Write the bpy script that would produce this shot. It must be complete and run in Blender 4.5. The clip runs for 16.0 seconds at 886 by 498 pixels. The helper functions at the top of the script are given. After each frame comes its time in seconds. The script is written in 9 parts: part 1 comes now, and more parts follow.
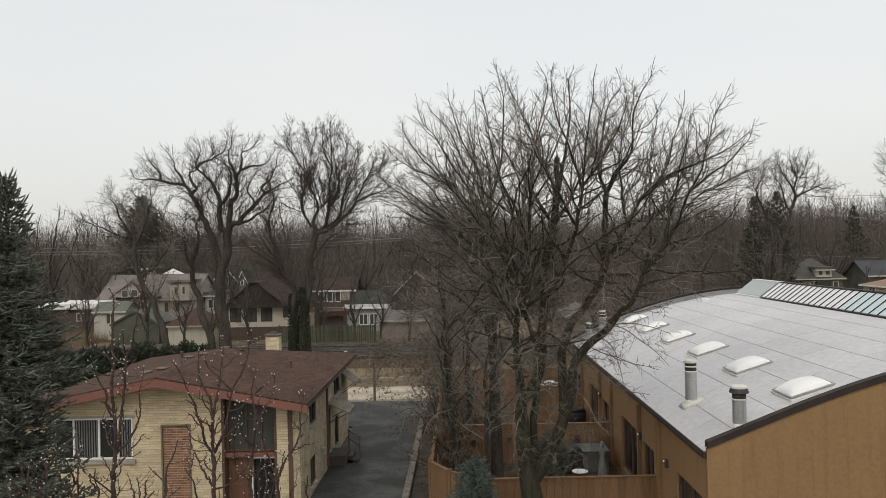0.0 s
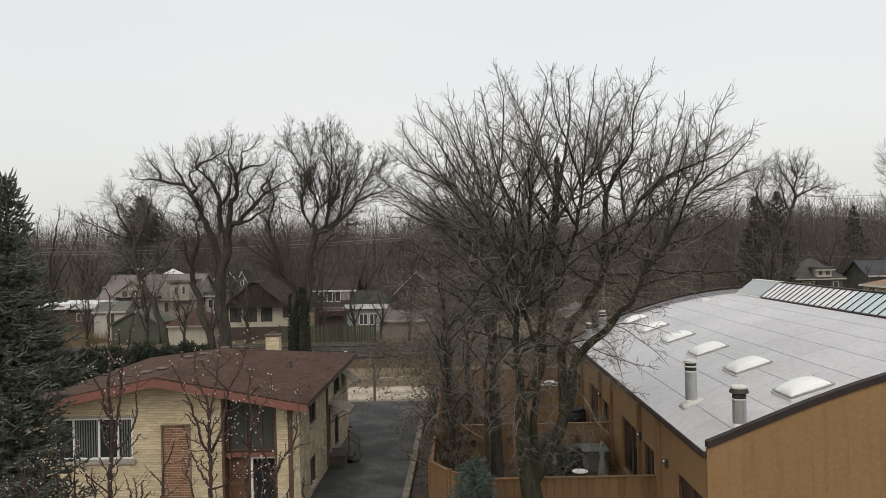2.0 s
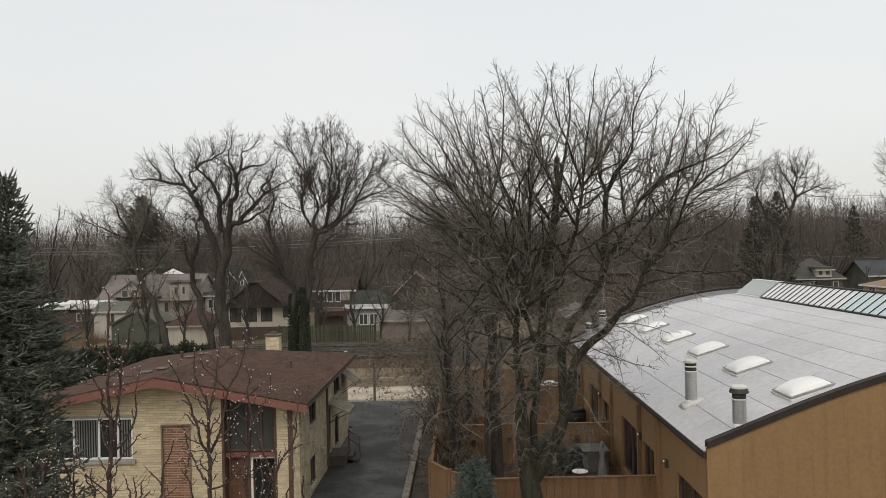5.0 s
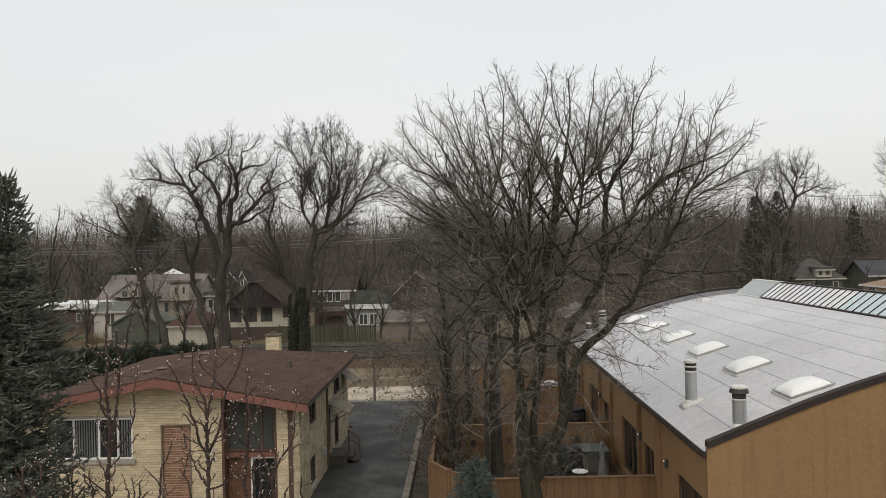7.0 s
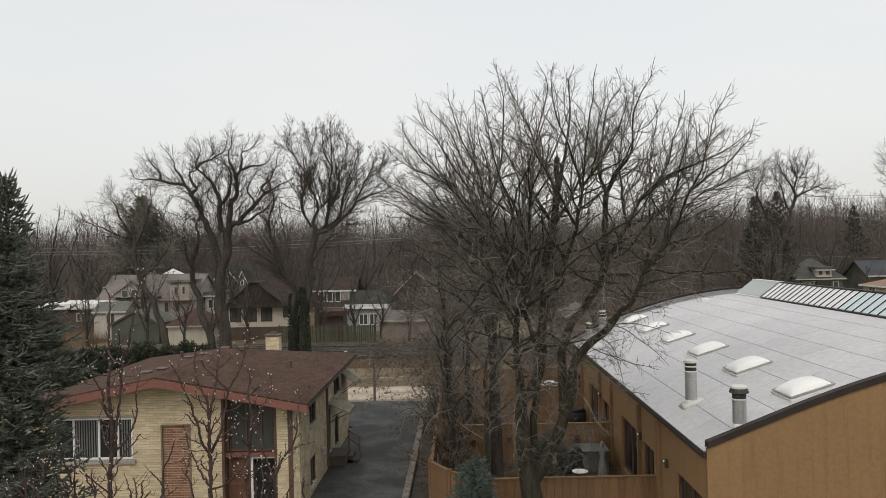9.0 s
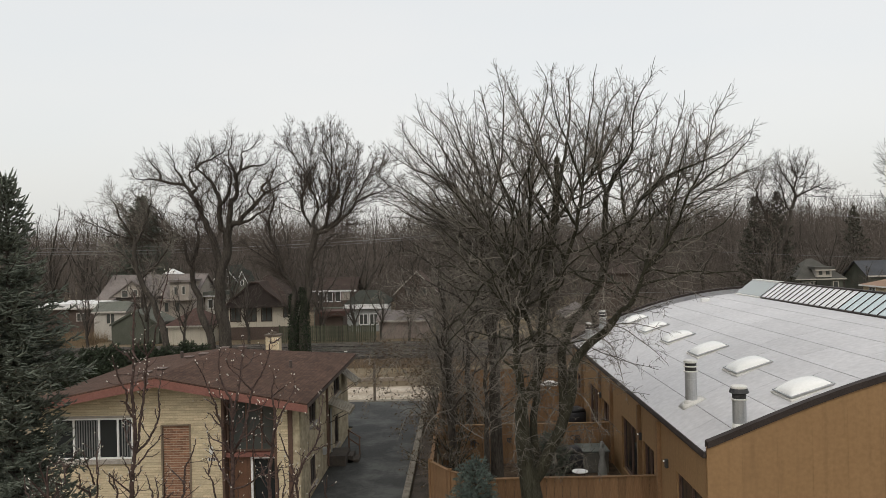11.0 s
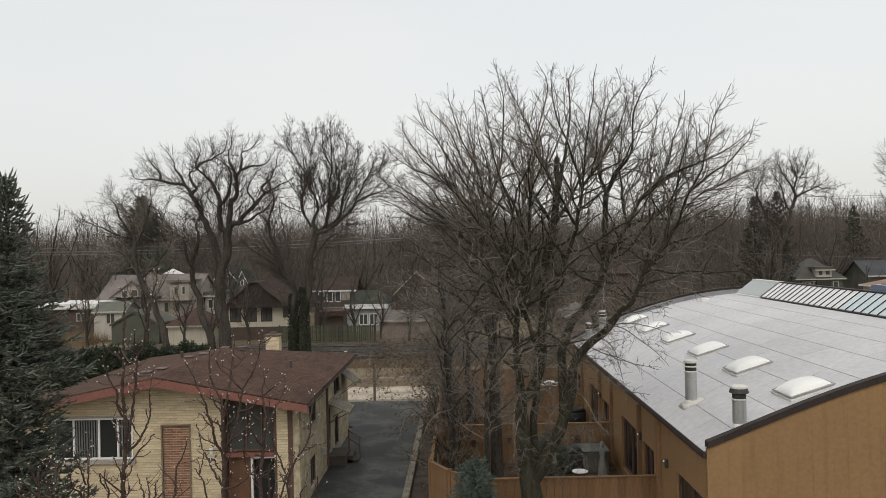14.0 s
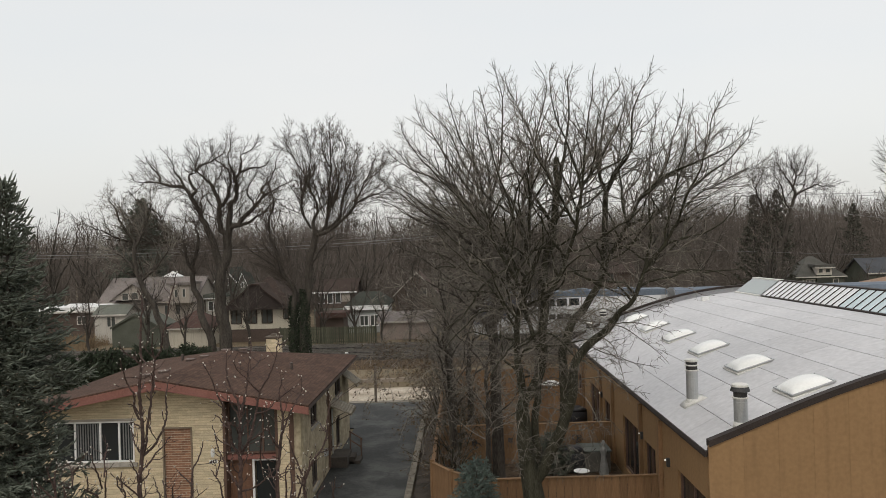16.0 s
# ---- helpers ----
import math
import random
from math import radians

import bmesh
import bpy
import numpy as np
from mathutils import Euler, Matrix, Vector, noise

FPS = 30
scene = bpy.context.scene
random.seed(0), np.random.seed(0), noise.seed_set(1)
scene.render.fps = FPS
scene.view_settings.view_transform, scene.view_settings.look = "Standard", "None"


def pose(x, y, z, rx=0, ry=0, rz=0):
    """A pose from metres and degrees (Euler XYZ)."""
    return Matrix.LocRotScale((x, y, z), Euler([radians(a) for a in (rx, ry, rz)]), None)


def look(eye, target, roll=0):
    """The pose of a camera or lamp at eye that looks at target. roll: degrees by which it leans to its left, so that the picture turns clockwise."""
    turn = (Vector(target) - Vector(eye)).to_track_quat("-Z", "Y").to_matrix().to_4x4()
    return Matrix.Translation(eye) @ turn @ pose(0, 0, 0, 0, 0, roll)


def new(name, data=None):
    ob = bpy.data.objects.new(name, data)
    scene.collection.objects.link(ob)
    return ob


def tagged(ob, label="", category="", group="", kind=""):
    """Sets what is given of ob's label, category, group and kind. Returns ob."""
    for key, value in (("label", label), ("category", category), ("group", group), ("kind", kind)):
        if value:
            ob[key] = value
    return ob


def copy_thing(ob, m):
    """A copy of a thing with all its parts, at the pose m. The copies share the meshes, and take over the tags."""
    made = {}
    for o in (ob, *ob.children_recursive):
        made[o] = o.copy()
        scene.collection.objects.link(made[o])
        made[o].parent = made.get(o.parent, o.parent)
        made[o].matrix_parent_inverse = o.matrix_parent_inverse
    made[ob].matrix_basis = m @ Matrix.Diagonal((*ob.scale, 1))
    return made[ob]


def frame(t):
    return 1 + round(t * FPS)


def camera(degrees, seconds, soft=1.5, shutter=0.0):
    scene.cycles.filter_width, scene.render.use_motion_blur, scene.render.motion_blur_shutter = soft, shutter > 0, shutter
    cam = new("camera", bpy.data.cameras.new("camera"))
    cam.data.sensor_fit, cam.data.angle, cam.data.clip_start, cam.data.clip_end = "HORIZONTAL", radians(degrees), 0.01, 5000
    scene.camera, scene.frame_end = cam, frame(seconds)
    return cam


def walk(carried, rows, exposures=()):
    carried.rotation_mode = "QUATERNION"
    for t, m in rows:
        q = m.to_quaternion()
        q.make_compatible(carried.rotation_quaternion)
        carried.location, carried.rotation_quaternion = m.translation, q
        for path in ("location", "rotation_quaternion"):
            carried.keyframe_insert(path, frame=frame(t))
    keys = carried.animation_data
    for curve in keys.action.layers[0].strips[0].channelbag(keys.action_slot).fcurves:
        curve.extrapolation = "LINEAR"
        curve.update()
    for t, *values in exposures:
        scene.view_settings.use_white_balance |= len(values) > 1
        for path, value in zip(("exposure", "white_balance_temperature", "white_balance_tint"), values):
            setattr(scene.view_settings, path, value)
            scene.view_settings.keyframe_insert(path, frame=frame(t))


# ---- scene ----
# ------------------------------------------------------------------ camera
EYE = (0.0, 0.0, 9.7)
cam = camera(60.0, 16.0, soft=0.65)
AIM = (-2.06, 100.0, 9.7)
STEADY = look(EYE, AIM, -1.3)
LEANT = look(EYE, (-2.06, 100.0, 9.78), -1.73)
walk(cam, [(0, STEADY), (7, STEADY), (14.5, STEADY), (14.6, STEADY), (14.72, LEANT), (14.85, LEANT), (16, LEANT)])

# ------------------------------------------------------------------ light: an overcast sky
world = bpy.data.worlds.new("overcast")
scene.world = world
world.use_nodes = True
wn, wl = world.node_tree.nodes, world.node_tree.links
sky = wn.new("ShaderNodeTexSky")
sky.sky_type, sky.sun_disc = "NISHITA", False
sky.sun_elevation, sky.sun_rotation = radians(48), radians(200)
sky.air_density, sky.dust_density, sky.ozone_density = 1.0, 6.0, 1.0
grey = wn.new("ShaderNodeHueSaturation")
grey.inputs["Saturation"].default_value, grey.inputs["Value"].default_value = 0.8, 0.11
wl.new(sky.outputs[0], grey.inputs["Color"])
cloud = wn.new("ShaderNodeMix")
cloud.data_type = "RGBA"
cloud.inputs["Factor"].default_value = 0.66
cloud_at, cloud_map, cloud_noise, cloud_ramp = wn.new("ShaderNodeTexCoord"), wn.new("ShaderNodeMapping"), wn.new("ShaderNodeTexNoise"), wn.new("ShaderNodeValToRGB")
cloud_map.inputs["Scale"].default_value = (1.0, 1.0, 3.5)
cloud_noise.inputs["Scale"].default_value, cloud_noise.inputs["Detail"].default_value = 1.6, 3
cloud_ramp.color_ramp.elements[0].position, cloud_ramp.color_ramp.elements[1].position = 0.3, 0.7
cloud_ramp.color_ramp.elements[0].color, cloud_ramp.color_ramp.elements[1].color = (0.775, 0.79, 0.775, 1), (0.835, 0.82, 0.78, 1)
wl.new(cloud_at.outputs["Generated"], cloud_map.inputs["Vector"])
wl.new(cloud_map.outputs[0], cloud_noise.inputs["Vector"])
wl.new(cloud_noise.outputs[0], cloud_ramp.inputs[0])
wl.new(cloud_ramp.outputs[0], cloud.inputs[7])
wl.new(grey.outputs[0], cloud.inputs[6])
wl.new(cloud.outputs[2], wn["Background"].inputs["Color"])
wn["Background"].inputs["Strength"].default_value = 1.32
sun = new("sun", bpy.data.lights.new("sun", "SUN"))
sun.data.energy, sun.data.angle, sun.data.color = 0.4, radians(25), (1.0, 0.97, 0.92)
sun.matrix_world = look((0, 0, 60), (-14, 38, 17))
scene.view_settings.exposure = 0.0


# ------------------------------------------------------------------ materials
def mat(name, a, b, rough=0.8, scale=4.0, fine=40.0, bump=0.3, metal=0.0, stretch=(1, 1, 1), spread=0.0, island=0.0, streak=0.0, spec=0.4):
    """Two colours mixed by coarse and fine noise, with a fine relief. spread: lightness change from object to object; island: from piece to piece;
    streak: dark runs down the surface."""
    m = bpy.data.materials.new(name)
    m.use_nodes = True
    n, l = m.node_tree.nodes, m.node_tree.links
    bs = n["Principled BSDF"]
    tc, mp = n.new("ShaderNodeTexCoord"), n.new("ShaderNodeMapping")
    mp.inputs["Scale"].default_value = stretch
    l.new(tc.outputs["Object"], mp.inputs["Vector"])
    big, small = n.new("ShaderNodeTexNoise"), n.new("ShaderNodeTexNoise")
    big.inputs["Scale"].default_value, big.inputs["Detail"].default_value = scale, 5
    small.inputs["Scale"].default_value, small.inputs["Detail"].default_value = fine, 4
    for t in (big, small):
        l.new(mp.outputs[0], t.inputs["Vector"])
    add = n.new("ShaderNodeMath")
    add.operation = "MULTIPLY_ADD"
    add.inputs[1].default_value = 0.55
    l.new(small.outputs[0], add.inputs[0])
    half = n.new("ShaderNodeMath")
    half.operation = "MULTIPLY"
    half.inputs[1].default_value = 0.45
    l.new(big.outputs[0], half.inputs[0])
    l.new(half.outputs[0], add.inputs[2])
    ramp = n.new("ShaderNodeValToRGB")
    ramp.color_ramp.elements[0].position, ramp.color_ramp.elements[1].position = 0.34, 0.66
    ramp.color_ramp.elements[0].color, ramp.color_ramp.elements[1].color = (*a, 1), (*b, 1)
    l.new(add.outputs[0], ramp.inputs[0])
    colour = ramp.outputs[0]
    for amount, node, out in ((spread, "ShaderNodeObjectInfo", "Random"), (island, "ShaderNodeNewGeometry", "Random Per Island")):
        if amount:
            src, rng, hs = n.new(node), n.new("ShaderNodeMapRange"), n.new("ShaderNodeHueSaturation")
            rng.inputs["To Min"].default_value, rng.inputs["To Max"].default_value = 1 - amount, 1 + amount
            l.new(src.outputs[out], rng.inputs["Value"])
            l.new(rng.outputs[0], hs.inputs["Value"])
            l.new(colour, hs.inputs["Color"])
            colour = hs.outputs[0]
    if streak:
        ms, ns, rs, mx = n.new("ShaderNodeMapping"), n.new("ShaderNodeTexNoise"), n.new("ShaderNodeMapRange"), n.new("ShaderNodeMix")
        ms.inputs["Scale"].default_value = (5, 5, 0.35)
        l.new(tc.outputs["Object"], ms.inputs["Vector"])
        l.new(ms.outputs[0], ns.inputs["Vector"])
        ns.inputs["Scale"].default_value, ns.inputs["Detail"].default_value = 1.2, 6
        rs.inputs["From Min"].default_value, rs.inputs["From Max"].default_value = 0.52, 0.75
        rs.inputs["To Max"].default_value = streak
        l.new(ns.outputs[0], rs.inputs["Value"])
        mx.data_type = "RGBA"
        mx.inputs[7].default_value = (a[0] * 0.4, a[1] * 0.4, a[2] * 0.42, 1)
        l.new(rs.outputs[0], mx.inputs["Factor"])
        l.new(colour, mx.inputs[6])
        colour = mx.outputs[2]
    l.new(colour, bs.inputs["Base Color"])
    bs.inputs["Roughness"].default_value, bs.inputs["Metallic"].default_value = rough, metal
    bs.inputs["Specular IOR Level"].default_value = spec
    if bump:
        bp = n.new("ShaderNodeBump")
        bp.inputs["Strength"].default_value, bp.inputs["Distance"].default_value = bump, 0.02
        l.new(small.outputs[0], bp.inputs["Height"])
        l.new(bp.outputs[0], bs.inputs["Normal"])
    return m


def glass(name, tint, rough=0.06):
    m = bpy.data.materials.new(name)
    m.use_nodes = True
    bs = m.node_tree.nodes["Principled BSDF"]
    bs.inputs["Base Color"].default_value = (*tint, 1)
    bs.inputs["Roughness"].default_value = rough
    bs.inputs["Specular IOR Level"].default_value = 0.5
    return m


def shingles(name, a, b):
    """Asphalt shingles: staggered tabs of uneven tone, laid along the slope."""
    m = mat(name, a, b, 0.95, 0.9, 30, 0.4, spec=0.2)
    n, l = m.node_tree.nodes, m.node_tree.links
    bs = n["Principled BSDF"]
    br, uv = n.new("ShaderNodeTexBrick"), n.new("ShaderNodeUVMap")
    l.new(uv.outputs[0], br.inputs["Vector"])
    for key, value in (("Scale", 1.0), ("Mortar Size", 0.012), ("Brick Width", 0.33), ("Row Height", 0.15), ("Bias", -0.1)):
        br.inputs[key].default_value = value
    br.inputs["Color1"].default_value, br.inputs["Color2"].default_value, br.inputs["Mortar"].default_value = (0.58, 0.58, 0.58, 1), (1.32, 1.27, 1.22, 1), (0.35, 0.34, 0.34, 1)
    mx = n.new("ShaderNodeMix")
    mx.data_type, mx.blend_type = "RGBA", "MULTIPLY"
    mx.inputs["Factor"].default_value = 0.62
    l.new(bs.inputs["Base Color"].links[0].from_socket, mx.inputs[6])
    l.new(br.outputs[0], mx.inputs[7])
    l.new(mx.outputs[2], bs.inputs["Base Color"])
    bp = bs.inputs["Normal"].links[0].from_node
    b2 = n.new("ShaderNodeBump")
    b2.inputs["Strength"].default_value, b2.inputs["Distance"].default_value, b2.invert = 0.7, 0.015, True
    l.new(br.outputs["Fac"], b2.inputs["Height"])
    l.new(bp.outputs[0], b2.inputs["Normal"])
    l.new(b2.outputs[0], bs.inputs["Normal"])
    return m


def ground_mat():
    """Winter lawn, bare earth and old leaves."""
    m = mat("winter_ground", (0.10, 0.080, 0.050), (0.27, 0.215, 0.145), 0.95, 0.35, 9, 0.8, spec=0.2)
    n, l = m.node_tree.nodes, m.node_tree.links
    bs = n["Principled BSDF"]
    ns, rp, mx = n.new("ShaderNodeTexNoise"), n.new("ShaderNodeMapRange"), n.new("ShaderNodeMix")
    ns.inputs["Scale"].default_value, ns.inputs["Detail"].default_value = 0.12, 6
    l.new(n["Texture Coordinate"].outputs["Object"], ns.inputs["Vector"])
    rp.inputs["From Min"].default_value, rp.inputs["From Max"].default_value = 0.45, 0.6
    l.new(ns.outputs[0], rp.inputs["Value"])
    mx.data_type = "RGBA"
    mx.inputs[7].default_value = (0.135, 0.104, 0.064, 1)
    l.new(rp.outputs[0], mx.inputs["Factor"])
    l.new(bs.inputs["Base Color"].links[0].from_socket, mx.inputs[6])
    l.new(mx.outputs[2], bs.inputs["Base Color"])
    return m


def asphalt_mat():
    """Old asphalt: cracked, patched, with paler worn blotches; wet sheen is painted in as the same pale colour."""
    m = mat("worn_asphalt", (0.015, 0.0155, 0.015), (0.042, 0.043, 0.040), 0.68, 0.7, 26, 0.6, spec=0.3)
    n, l = m.node_tree.nodes, m.node_tree.links
    bs, tc = n["Principled BSDF"], n["Texture Coordinate"]
    colour = bs.inputs["Base Color"].links[0].from_socket
    blotch, r1, m1 = n.new("ShaderNodeTexNoise"), n.new("ShaderNodeMapRange"), n.new("ShaderNodeMix")
    blotch.inputs["Scale"].default_value, blotch.inputs["Detail"].default_value, blotch.inputs["Roughness"].default_value = 0.4, 9, 0.72
    l.new(tc.outputs["Object"], blotch.inputs["Vector"])
    for key, value in (("From Min", 0.47), ("From Max", 0.62), ("To Max", 0.9)):
        r1.inputs[key].default_value = value
    l.new(blotch.outputs[0], r1.inputs["Value"])
    m1.data_type = "RGBA"
    m1.inputs[7].default_value = (0.088, 0.091, 0.084, 1)
    l.new(r1.outputs[0], m1.inputs["Factor"])
    l.new(colour, m1.inputs[6])
    warp, add = n.new("ShaderNodeTexNoise"), n.new("ShaderNodeVectorMath")
    warp.inputs["Scale"].default_value = 1.3
    l.new(tc.outputs["Object"], warp.inputs["Vector"])
    l.new(tc.outputs["Object"], add.inputs[0])
    l.new(warp.outputs["Color"], add.inputs[1])
    crack, r2, m2 = n.new("ShaderNodeTexVoronoi"), n.new("ShaderNodeMapRange"), n.new("ShaderNodeMix")
    crack.feature = "DISTANCE_TO_EDGE"
    crack.inputs["Scale"].default_value = 0.55
    l.new(add.outputs[0], crack.inputs["Vector"])
    for key, value in (("From Min", 0.0), ("From Max", 0.03), ("To Min", 0.4), ("To Max", 0.0)):
        r2.inputs[key].default_value = value
    l.new(crack.outputs["Distance"], r2.inputs["Value"])
    m2.data_type = "RGBA"
    m2.inputs[7].default_value = (0.012, 0.012, 0.013, 1)
    l.new(r2.outputs[0], m2.inputs["Factor"])
    l.new(m1.outputs[2], m2.inputs[6])
    l.new(m2.outputs[2], bs.inputs["Base Color"])
    return m


